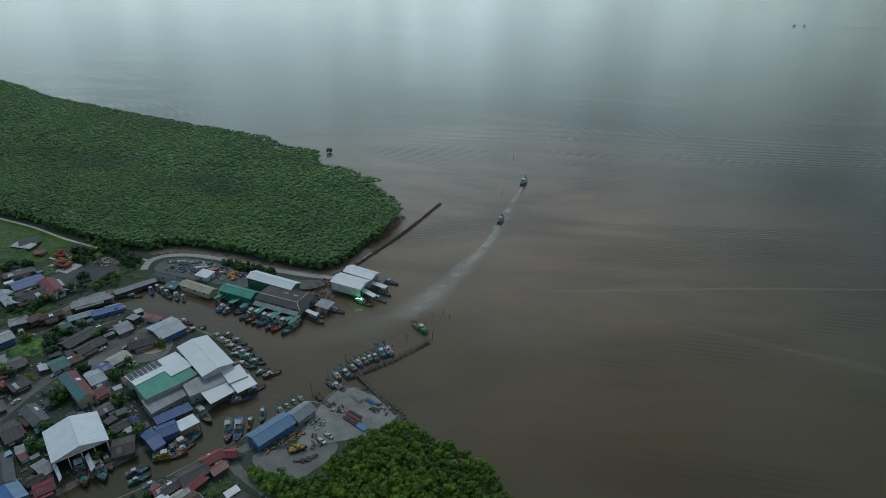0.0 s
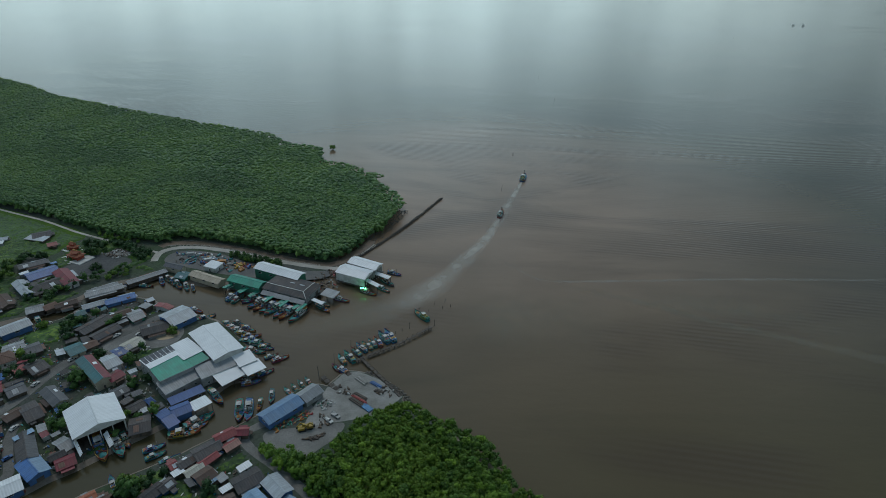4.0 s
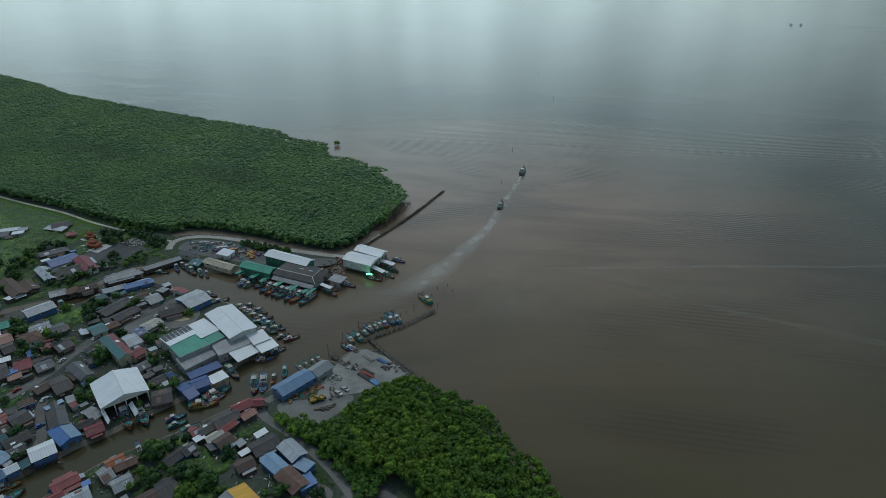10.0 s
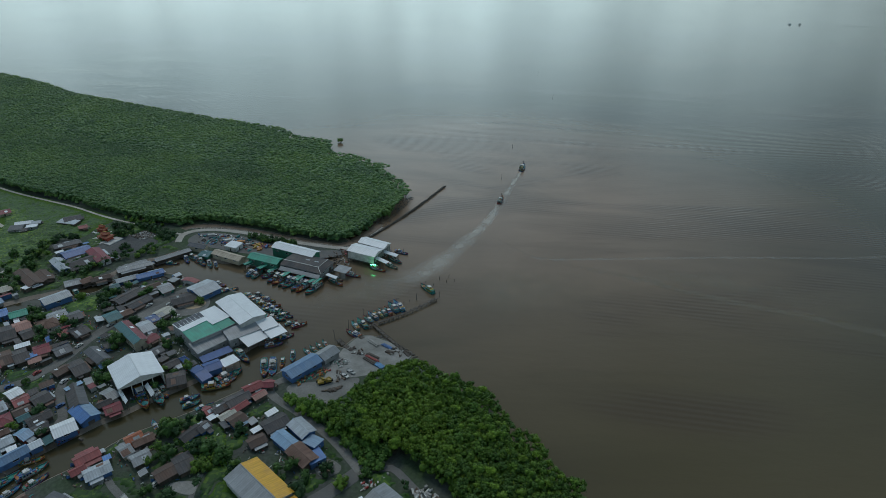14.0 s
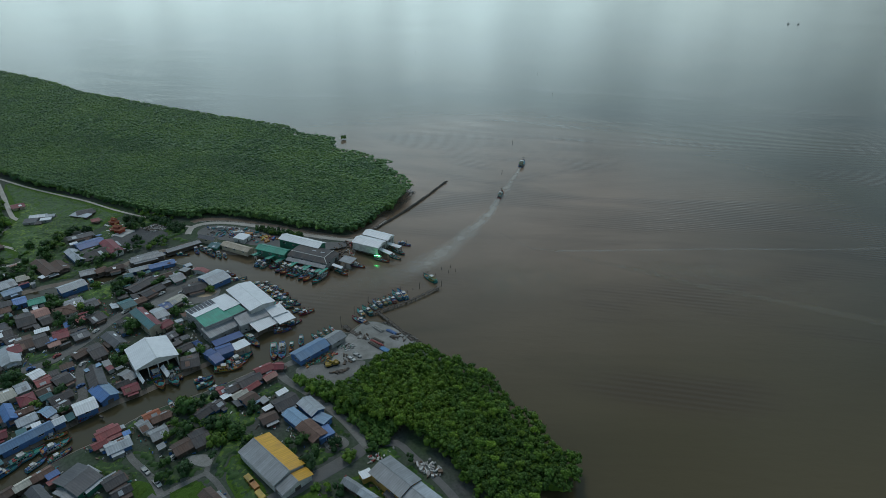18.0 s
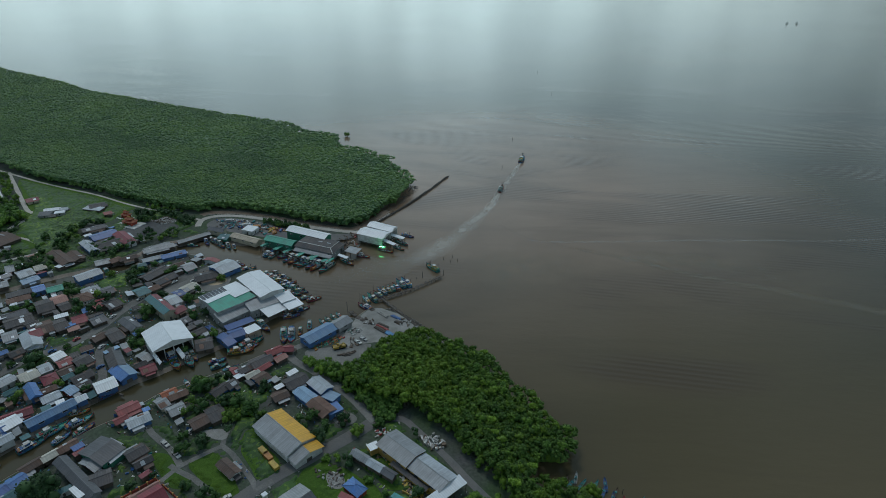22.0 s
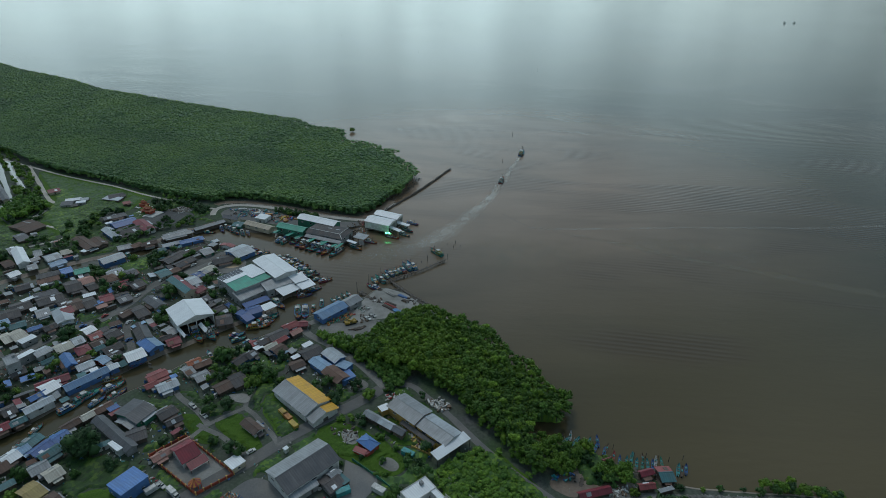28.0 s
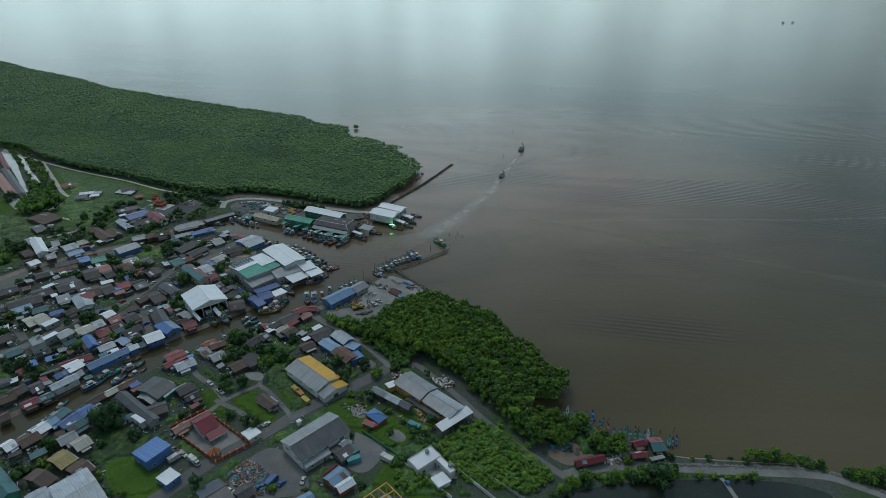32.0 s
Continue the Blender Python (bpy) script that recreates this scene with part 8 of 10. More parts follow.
# trees between the houses
ribbon("tidal_creek", [(-206.0, 356.0), (-200.0, 362.0), (-179.0, 363.5), (-156.0, 359.0), (-128.0, 350.5), (-103.5, 343.3), (-86.0, 339.2), (-75.0, 342.0), (-64.0, 359.0), (-55.0, 379.0)], 6.5, 1.215, WETMUD, "wet brown tidal creek below the mangrove")
rocks("creek_rubble", [(-200.0, 357.5), (-181.0, 360.3), (-156.5, 356.5), (-131.0, 348.7), (-109.0, 342.6), (-86.0, 337.6)], 1.6, 0.35, 1.25, 420, 16, PALE, "pale rubble along the edge of the creek", 0.4)
rocks("creek_rubble", [(-195.0, 367.0), (-177.0, 366.5), (-155.0, 361.5), (-126.0, 352.0), (-100.0, 344.6)], 1.6, 0.3, 1.2, 260, 17, ROCK, "pale driftwood and rubble at the foot of the mangrove", 0.3)
thicket("quay_bushes", [(-152.0, 349.5), (-131.0, 343.0), (-112.0, 337.0), (-114.0, 333.0), (-132.0, 337.0), (-152.0, 344.5)], 2.4, 1.7, 2.6, 61, "dense bushes between the quay road and the landing yard", BUSH, mix=(0.5, 0.2, 0.3), ragged=2.0, level=0.6, leaves=WEED)
ground_sheet("concrete_yard", [(-196.0, 333.0), (-194.5, 348.0), (-182.0, 353.0), (-160.0, 349.5), (-150.0, 344.0), (-132.0, 336.0), (-112.0, 332.0), (-92.0, 329.0), (-78.0, 331.0), (-74.0, 324.0), (-90.0, 316.0), (-140.0, 318.0), (-176.0, 328.0)], 1.25, ASPHALT, label="stained grey concrete landing yard")
heap("quay_gear", [(-190.0, 335.0), (-190.0, 347.0), (-176.0, 350.0), (-155.0, 345.0), (-140.0, 336.0), (-136.0, 329.0), (-165.0, 330.0)], 130, 1.1, 661, "nets, drums and upturned boats on the landing yard", [0, 6, 6, 9, 9, 8, 4])
heap("quay_gear", [(-143.0, 337.5), (-136.0, 334.5), (-128.0, 331.0), (-132.0, 328.5), (-142.0, 333.0)], 24, 1.4, 662, "red, orange and blue plastic tanks", [1, 2, 1, 7, 0])
heap("quay_gear", [(-84.0, 329.0), (-74.0, 333.0), (-66.0, 328.0), (-70.0, 300.0), (-78.0, 300.0), (-86.0, 314.0)], 110, 0.9, 663, "tyres, timber and gear along the quay edge", [9, 9, 5, 1, 8])
tree(-160.2, 79.4, 7.9, 10.4, 0)
tree(-124.5, 147.5, 4.6, 6.2, 2)
tree(88.0, 57.0, 5.8, 8.6, 4)
tree(-211.5, 141.7, 2.8, 3.4, 3)
tree(-181.6, 229.5, 3.5, 4.2, 4)
tree(-180.6, 208.5, 5.2, 6.3, 5)
tree(-210.0, 253.0, 4.1, 5, 6)
tree(-225.7, 252.6, 3.2, 4, 8)
tree(-218.1, 159.9, 4.6, 5.6, 10)
tree(-208.0, 174.4, 2.4, 2.9, 11)
tree(-227.6, 157.8, 2.6, 3.2, 12)
tree(-263.4, 161.1, 3.3, 4, 14)
tree(-254.8, 144.0, 3.7, 4.6, 15)
tree(-249.6, 150.7, 2.5, 3.1, 16)
tree(-316.8, 244.0, 5.5, 6.7, 19)
tree(-313.6, 227.7, 4.6, 5.6, 20)
tree(-279.2, 287.5, 3.9, 4.7, 23)
tree(-301.2, 302.1, 4.0, 4.9, 24)
tree(-232.6, 319.5, 3.7, 4.5, 25)
tree(-151.7, 253.3, 3.3, 4, 26)
tree(-162.6, 226.4, 3.9, 4.7, 27)
tree(-123.0, 144.8, 5.7, 6.9, 30)
tree(-101.5, 126.5, 4.2, 5.1, 32)
tree(-93.7, 131.4, 4.9, 6, 33)
tree(-91.6, 147.9, 3.8, 4.7, 34)
tree(-101.3, 136.4, 4.3, 5.3, 35)
tree(-80.6, 128.4, 3.0, 3.7, 36)
tree(-48.3, 127.4, 3.6, 4.4, 37)
tree(-41.3, 120.7, 3.6, 4.4, 38)
tree(-144.4, 71.5, 3.5, 4.3, 40)
tree(-157.1, 66.5, 2.2, 2.7, 41)
tree(-176.8, 63.5, 2.9, 3.6, 42)
tree(-183.5, 60.3, 2.4, 3, 43)
tree(-175.8, 54.1, 2.8, 3.5, 44)
tree(-208.5, 131.3, 3.0, 3.7, 45)
tree(-213.3, 124.0, 2.4, 2.9, 46)
tree(-31.4, 126.3, 3.0, 3.7, 47)
tree(-17.8, 81.8, 2.4, 2.9, 48)
tree(-13.7, 78.3, 2.6, 3.2, 49)
tree(-11.5, 87.6, 2.4, 3, 50)
tree(-47.6, 77.2, 1.6, 1.9, 51)
tree(-38.9, 81.2, 1.6, 1.9, 52)
tree(-29.5, 79.7, 1.8, 2.2, 53)
tree(-38.1, 48.9, 1.9, 2.3, 55)
tree(-75.1, 45.6, 2.3, 2.8, 56)
tree(-60.9, 45.0, 1.9, 2.3, 57)
tree(63.9, 74.7, 3.1, 3.8, 58)
tree(68.6, 73.0, 3.6, 4.4, 59)
tree(74.0, 73.9, 2.3, 2.9, 60)
tree(60.4, 83.3, 3.2, 3.9, 61)
tree(54.7, 81.2, 3.2, 3.9, 62)
tree(45.5, 81.1, 2.7, 3.2, 63)
tree(87.9, 60.6, 4.5, 5.5, 64)
tree(82.2, 57.8, 3.4, 4.2, 65)
tree(96.1, 63.3, 3.0, 3.2, 66)
tree(97.3, 70.8, 2.1, 2.2, 67)
tree(107.3, 70.4, 1.3, 1.4, 68)
tree(114.6, 71.1, 1.8, 1.9, 69)
tree(124.5, 71.2, 1.3, 1.4, 70)
tree(131.1, 70.0, 2.3, 2.4, 71)
tree(137.8, 71.0, 2.8, 3, 72)
tree(144.9, 72.5, 3.1, 3.3, 73)
tree(150.8, 71.6, 2.9, 3, 74)
tree(157.4, 69.8, 3.1, 3.2, 75)
tree(162.8, 68.3, 2.8, 3, 76)
tree(172.9, 64.3, 3.0, 3.2, 77)
tree(178.2, 60.8, 3.0, 3.2, 78)
tree(184.3, 60.9, 3.5, 3.7, 79)
tree(77.4, 67.5, 2.3, 2.8, 80)
tree(67.2, 56.2, 2.4, 3, 81)
tree(57.2, 54.3, 2.4, 3, 82)
tree(46.9, 49.8, 2.9, 3.5, 83)
tree(41.6, 46.2, 2.8, 3.4, 84)
tree(77.2, 57.2, 2.4, 3, 85)
tree(-284.7, 199.8, 2.9, 3.5, 87)
tree(-252.9, 279.9, 3.0, 3.6, 88)
tree(-359.1, 338.2, 5.7, 6.9, 89)
tree(-354.6, 346.7, 4.3, 5.3, 90)
tree(-384.9, 336.1, 5.6, 6.9, 91)
tree(-384.1, 364.9, 4.4, 5.4, 92)
tree(-358.3, 315.0, 4.1, 5, 93)
thicket("bushes", [(11.5, 85.7), (18.5, 91.6), (39.8, 66.5), (44.9, 58.9), (32.7, 48.2), (4.5, 52.7), (-5.6, 70.9), (-0.6, 81.5)], 2.3, 1.6, 1.9, 130, "bushes standing in the scrub", BUSH, mix=(0.5, 0.3, 0.2), category="bushes", ragged=3.0, level=0.9, avoid=0.8, patch=-0.6, flat_top=0.6, lots=False)
scrub("scrub", [(11.5, 85.7), (18.5, 91.6), (39.8, 66.5), (44.9, 58.9), (32.7, 48.2), (4.5, 52.7), (-5.6, 70.9), (-0.6, 81.5)], 1.6, 30, "low green scrub and weeds", 1.1)
thicket("bushes", [(-94.5, 112.5), (-90.3, 124.2), (-67.7, 97.1), (-72.5, 93.7), (-76.8, 88.9)], 3.4, 1.7, 1.9, 131, "bushes standing in the scrub", BUSH, mix=(0.5, 0.3, 0.2), category="bushes", ragged=3.0, level=0.9, avoid=0.6, patch=0.08)
scrub("scrub", [(-94.5, 112.5), (-90.3, 124.2), (-67.7, 97.1), (-72.5, 93.7), (-76.8, 88.9)], 1.5, 31, "low green scrub and weeds", 1.1)
thicket("bushes", [(-66.4, 91.3), (-52.4, 106.1), (-28.0, 91.3), (-16.2, 77.2), (-28.5, 69.9)], 3.4, 1.7, 1.9, 132, "bushes standing in the scrub", BUSH, mix=(0.5, 0.3, 0.2), category="bushes", ragged=3.0, level=0.9, avoid=0.6, patch=0.02)
scrub("scrub", [(-66.4, 91.3), (-52.4, 106.1), (-28.0, 91.3), (-16.2, 77.2), (-28.5, 69.9)], 1.2, 32, "low green scrub and weeds", 1.1, 0.5)
thicket("bushes", [(-131.4, 149.9), (-120.0, 155.0), (-99.3, 151.7), (-90.7, 131.4), (-101.4, 125.9)], 3.4, 1.7, 1.9, 133, "bushes standing in the scrub", BUSH, mix=(0.5, 0.3, 0.2), category="bushes", ragged=3.0, level=0.9, avoid=0.6, patch=-0.2)
scrub("scrub", [(-131.4, 149.9), (-120.0, 155.0), (-99.3, 151.7), (-90.7, 131.4), (-101.4, 125.9)], 2.2, 33, "low green scrub and weeds", 1.1)
thicket("bushes", [(-28.0, 65.0), (-20.3, 62.2), (-0.3, 49.6), (-2.6, 45.3), (-23.5, 44.4)], 3.4, 1.7, 1.9, 134, "bushes standing in the scrub", BUSH, mix=(0.5, 0.3, 0.2), category="bushes", ragged=3.0, level=0.9, avoid=0.8, patch=0, lots=False)
scrub("scrub", [(-28.0, 65.0), (-20.3, 62.2), (-0.3, 49.6), (-2.6, 45.3), (-23.5, 44.4)], 1.8, 34, "low green scrub and weeds", 1.1)
thicket("bushes", [(-284.5, 272.8), (-298.3, 339.5), (-363.2, 390.0), (-342.1, 346.2), (-336.6, 321.4)], 3.4, 1.7, 1.9, 135, "bushes standing in the scrub", BUSH, mix=(0.5, 0.3, 0.2), category="bushes", ragged=3.0, level=0.9, avoid=0.6, patch=0)
scrub("scrub", [(-284.5, 272.8), (-298.3, 339.5), (-363.2, 390.0), (-342.1, 346.2), (-336.6, 321.4)], 1.0, 35, "low green scrub and weeds", 1.1)
thicket("bushes", [(-393.5, 307.4), (-333.0, 300.8), (-318.0, 251.3), (-349.8, 249.0)], 3.4, 1.7, 1.9, 136, "bushes standing in the scrub", BUSH, mix=(0.5, 0.3, 0.2), category="bushes", ragged=3.0, level=0.9, avoid=0.6, patch=0.08)
scrub("scrub", [(-393.5, 307.4), (-333.0, 300.8), (-318.0, 251.3), (-349.8, 249.0)], 1.2, 36, "low green scrub and weeds", 1.1)
thicket("bushes", [(-47.3, 110.6), (-30.0, 111.5), (-11.6, 92.1), (-14.2, 88.2), (-28.2, 93.2)], 3.4, 1.7, 1.9, 137, "bushes standing in the scrub", BUSH, mix=(0.5, 0.3, 0.2), category="bushes", ragged=3.0, level=0.9, avoid=0.6, patch=0)
scrub("scrub", [(-47.3, 110.6), (-30.0, 111.5), (-11.6, 92.1), (-14.2, 88.2), (-28.2, 93.2)], 1.2, 37, "low green scrub and weeds", 1.1)
thicket("bushes", [(48.3, 57.6), (73.8, 62.4), (93.8, 63.3), (123.5, 63.4), (152.1, 61.6), (146.2, 59.5), (97.6, 59.8), (60.1, 55.7), (47.1, 50.2)], 3.4, 1.7, 1.9, 138, "bushes standing in the scrub", BUSH, mix=(0.5, 0.3, 0.2), category="bushes", ragged=3.0, level=0.9, avoid=0.6, patch=0.08)
scrub("scrub", [(48.3, 57.6), (73.8, 62.4), (93.8, 63.3), (123.5, 63.4), (152.1, 61.6), (146.2, 59.5), (97.6, 59.8), (60.1, 55.7), (47.1, 50.2)], 1.5, 38, "low green scrub and weeds", 1.1)
thicket("bushes", [(-48.0, 160.3), (-36.9, 149.8), (-32.2, 134.5), (-44.8, 148.3)], 3.4, 1.7, 1.9, 139, "bushes standing in the scrub", BUSH, mix=(0.5, 0.3, 0.2), category="bushes", ragged=3.0, level=0.9, avoid=0.6, patch=0.08)
scrub("scrub", [(-48.0, 160.3), (-36.9, 149.8), (-32.2, 134.5), (-44.8, 148.3)], 1.6, 39, "low green scrub and weeds", 1.1)
thicket("bushes", [(43.5, 94.8), (64.8, 91.2), (77.8, 78.2), (65.8, 70.9), (58.0, 69.9), (54.8, 80.6), (41.7, 81.7)], 3.4, 1.7, 1.9, 140, "bushes standing in the scrub", BUSH, mix=(0.5, 0.3, 0.2), category="bushes", ragged=3.0, level=0.9, avoid=0.6, patch=0.08)
scrub("scrub", [(43.5, 94.8), (64.8, 91.2), (77.8, 78.2), (65.8, 70.9), (58.0, 69.9), (54.8, 80.6), (41.7, 81.7)], 2.0, 40, "low green scrub and weeds", 1.1)
thicket("bushes", [(-360.7, 287.7), (-338.3, 294.8), (-294.0, 253.0), (-316.4, 225.4)], 3.4, 1.7, 1.9, 141, "bushes standing in the scrub", BUSH, mix=(0.5, 0.3, 0.2), category="bushes", ragged=3.0, level=0.9, avoid=0.6, patch=0.08)
scrub("scrub", [(-360.7, 287.7), (-338.3, 294.8), (-294.0, 253.0), (-316.4, 225.4)], 1.4, 41, "low green scrub and weeds", 1.1)
thicket("bushes", [(-252.2, 370.3), (-204.6, 353.8), (-244.4, 364.0), (-282.3, 367.7)], 3.4, 1.7, 1.9, 142, "bushes standing in the scrub", BUSH, mix=(0.5, 0.3, 0.2), category="bushes", ragged=3.0, level=0.9, avoid=0.6, patch=0.08)
scrub("scrub", [(-252.2, 370.3), (-204.6, 353.8), (-244.4, 364.0), (-282.3, 367.7)], 1.4, 42, "low green scrub and weeds", 1.1)
thicket("bushes", [(-288.9, 360.2), (-318.3, 357.7), (-313.0, 313.8), (-290.3, 315.6)], 3.4, 1.7, 1.9, 143, "bushes standing in the scrub", BUSH, mix=(0.5, 0.3, 0.2), category="bushes", ragged=3.0, level=0.9, avoid=0.6, patch=0.08)
scrub("scrub", [(-288.9, 360.2), (-318.3, 357.7), (-313.0, 313.8), (-290.3, 315.6)], 1.5, 43, "low green scrub and weeds", 1.1)
boat(-119.7, 291.3, 12.0, -138, "blue", "red", "brown")
boat(-115.1, 287.6, 14.1, -123, "teal", "red", "white", True)
boat(-110.9, 285.4, 15.0, -121, "brown", "red", "white")
boat(-106.1, 283.2, 14.5, -126, "green", "red", "white")
boat(-102.5, 281.6, 14.8, -128, "teal", "blue", "white", True)
boat(-97.5, 279.6, 15.5, -114, "green", "orange", "white")
boat(-93.4, 277.9, 15.7, -116, "red", "green", "white")
boat(-86.7, 276.0, 16.7, -116, "green", "red", "white", True)
boat(-121.3, 293.6, 11.5, -132, "teal", "green", "white")
boat(-86.6, 278.6, 10.0, -118, "brown", "red", "teal")
boat(-179.4, 115.6, 14.0, 55, "teal", "blue", "white", True)
boat(-170.6, 121.8, 12.5, 54, "green", "red", "white")
boat(-166.0, 117.0, 10.0, 60, "blue", "red", "white")
boat(-132.8, 150.9, 8.5, 128, "blue", "brown", "brown")
boat(-121.6, 165.6, 9.0, 38, "teal", "blue", "brown")
boat(-110.0, 183.5, 9.0, 44, "red", "teal", "white")
boat(-98.6, 219.0, 9.5, 30, "teal", "red", "white")
boat(-118.6, 265.4, 9.5, -24, "teal", "red", "white")
boat(-111.4, 260.5, 10.0, -20, "yellow", "blue", "white")
boat(-104.8, 250.4, 10.5, -8, "green", "red", "white")
boat(-96.5, 243.6, 9.5, -6, "blue", "orange", "white")
boat(-73.6, 285.2, 13.2, -38, "orange", "green", "teal", True)
boat(-73.1, 289.6, 8.5, -26, "green", "teal", "white")
boat(-63.6, 295.6, 11.2, -20, "red", "blue", "white")
boat(-47.8, 305.2, 12.0, -24, "red", "green", "white", True)
boat(-36.8, 319.1, 12.6, -43, "teal", "green", "white")
boat(-38.6, 310.1, 10.6, -36, "green", "teal", "white")
boat(-33.6, 331.6, 10.6, -22, "blue", "purple", "white", True)
boat(-12.3, 281.4, 13.8, 131, "teal", "green", "yellow")
boat(-52.8, 227.9, 11.6, 144, "purple", "red", "blue")
boat(-53.2, 236.4, 9.9, 124, "green", "red", "white", True)
boat(-49.6, 238.8, 12.0, 128, "teal", "blue", "brown")
boat(-46.4, 243.2, 9.8, 133, "brown", "blue", "white")
boat(-44.2, 247.4, 10.4, 132, "blue", "teal", "brown", True)
boat(-41.2, 249.4, 9.6, 136, "teal", "orange", "white")
boat(-38.6, 251.8, 9.4, 128, "green", "teal", "white")
boat(-35.6, 253.2, 10.5, 122, "red", "red", "red", True)
boat(-32.9, 257.6, 12.8, 123, "blue", "teal", "white")
boat(-29.4, 259.2, 13.6, 122, "blue", "green", "blue")
boat(-123.9, 263.8, 10.6, -23, "blue", "red", "white", True)
boat(-119.8, 260.3, 11.0, -21, "green", "blue", "white")
boat(-115.5, 257.8, 12.3, -16, "red", "blue", "white")
boat(-112.0, 254.2, 11.9, -19, "blue", "teal", "yellow", True)
boat(-107.7, 253.5, 11.2, 17, "orange", "blue", "brown")
boat(-107.4, 247.8, 10.8, -12, "teal", "blue", "brown")
boat(-100.8, 246.7, 12.3, -5, "green", "teal", "white", True)
boat(-101.6, 240.3, 12.5, -7, "teal", "green", "white")
boat(-91.5, 236.6, 8.0, 39, "brown", "blue", "white")
boat(-86.1, 234.7, 10.0, 36, "red", "purple", "red", True)
boat(-90.6, 222.9, 9.4, 39, "purple", "blue", "blue")
boat(-95.6, 214.8, 10.0, 24, "blue", "red", "orange")
boat(-109.2, 203.2, 13.8, -43, "blue", "red", "white", True)
boat(-111.0, 186.9, 14.9, 47, "teal", "green", "white")
boat(-114.6, 178.7, 14.0, 19, "orange", "green", "yellow")
boat(-124.2, 169.7, 9.5, 33, "blue", "teal", "purple", True)
boat(-114.6, 163.8, 9.2, 41, "blue", "teal", "blue")
boat(-94.8, 194.1, 14.7, -74, "blue", "red", "white")
boat(-90.4, 194.5, 14.9, -77, "blue", "teal", "white", True)
boat(-86.6, 199.2, 8.7, -84, "orange", "brown", "yellow")
boat(-82.4, 205.0, 9.8, -79, "blue", "teal", "white")
boat(-75.8, 209.7, 7.4, 133, "teal", "green", "teal", True)
boat(-73.2, 212.5, 7.4, 130, "teal", "green", "teal")
boat(-70.5, 215.5, 7.3, 128, "teal", "green", "teal")
boat(-67.6, 218.1, 7.2, 126, "teal", "green", "teal", True)
boat(-183.6, 308.6, 11.0, -58, "blue", "purple", "white")
boat(-180.8, 311.9, 10.5, -52, "teal", "green", "white")
boat(-171.6, 305.3, 12.5, -49, "blue", "green", "white", True)
boat(-165.3, 303.3, 11.0, -60, "teal", "blue", "white")
boat(-176.2, 308.6, 11.5, -55, "green", "red", "white")
boat(-160.5, 302.0, 9.5, -62, "yellow", "blue", "white")
boat(-191.0, 302.6, 8.9, 4, "brown", "blue", "teal")
boat(-132.2, 294.9, 12.5, 69, "blue", "teal", "white", True)
boat(-128.1, 292.0, 11.1, 67, "teal", "green", "white")
boat(-148.3, 277.0, 9.9, -20, "red", "brown", "white")
boat(-139.6, 270.0, 11.2, 41, "teal", "blue", "blue", True)
boat(-146.8, 167.8, 18.2, -50, "yellow", "brown", "white")
boat(-140.0, 169.5, 15.6, -47, "teal", "blue", "white")
boat(-138.5, 173.2, 10.9, -48, "blue", "green", "white", True)
boat(-237.5, 273.2, 12.4, 38, "blue", "teal", "blue")
boat(-231.8, 258.4, 11.7, -46, "orange", "blue", "teal")
boat(-224.1, 257.6, 6.8, -34, "white", "blue", "white", True)
boat(-188.7, 280.8, 5.1, 18, "red", "red", "brown")
boat(-183.1, 107.1, 12.8, 57, "teal", "blue", "blue")
boat(-172.9, 111.5, 9.1, 65, "blue", "teal", "white", True)
boat(-174.8, 127.7, 9.6, 27, "yellow", "orange", "white")
boat(-167.2, 140.9, 9.8, 52, "brown", "blue", "blue")
boat(-302.8, 218.9, 10.2, 63, "blue", "teal", "white", True)
boat(-284.0, 212.7, 10.2, 53, "teal", "brown", "white")
boat(-190.3, 91.9, 7.7, 79, "teal", "blue", "white")
boat(-192.6, 80.9, 6.0, 101, "white", "purple", "white", True)
sampan(49.6, 96.9, 7.0, 47, "teal")
sampan(54.4, 97.6, 7.0, 47, "teal")
sampan(58.6, 97.0, 7.0, 49, "teal")
sampan(61.3, 95.2, 7.0, 49, "blue")
sampan(67.1, 93.6, 7.0, 65, "blue")
sampan(70.3, 90.7, 7.0, 71, "blue")
sampan(73.9, 88.4, 7.0, 68, "red")
sampan(76.0, 85.8, 7.0, 73, "blue")
sampan(79.0, 85.6, 7.0, 68, "teal")
sampan(81.2, 85.9, 7.6, 68, "green")
sampan(83.3, 84.7, 7.0, 70, "teal")
sampan(85.9, 84.5, 7.0, 69, "green")
sampan(88.1, 84.6, 7.0, 79, "teal")
sampan(90.3, 84.2, 7.0, 74, "blue")
sampan(100.9, 82.0, 7.8, 66, "teal")
sampan(102.3, 81.2, 7.0, 67, "brown")
sampan(104.5, 82.5, 7.0, 69, "blue")
sampan(52.1, 99.3, 6.0, 60, "brown")
sampan(56.6, 100.2, 6.5, 75, "white")
sampan(64.3, 96.8, 6.5, 58, "teal")
sampan(68.6, 97.2, 7.6, 84, "blue")
sampan(72.0, 93.2, 6.0, 60, "brown")
sampan(82.2, 88.6, 6.5, 66, "teal")
sampan(87.0, 88.0, 6.0, 80, "brown")
sampan(92.4, 86.6, 6.5, 72, "white")
sampan(94.8, 86.2, 6.0, 82, "green")
sampan(49.2, 75.2, 7.0, 24, "teal")
sampan(46.9, 81.2, 7.0, -58, "blue")
sampan(49.7, 66.4, 7.0, -99, "blue")
boat(76.3, 532.0, 19.7, 74, "blue", "red", "white", True)
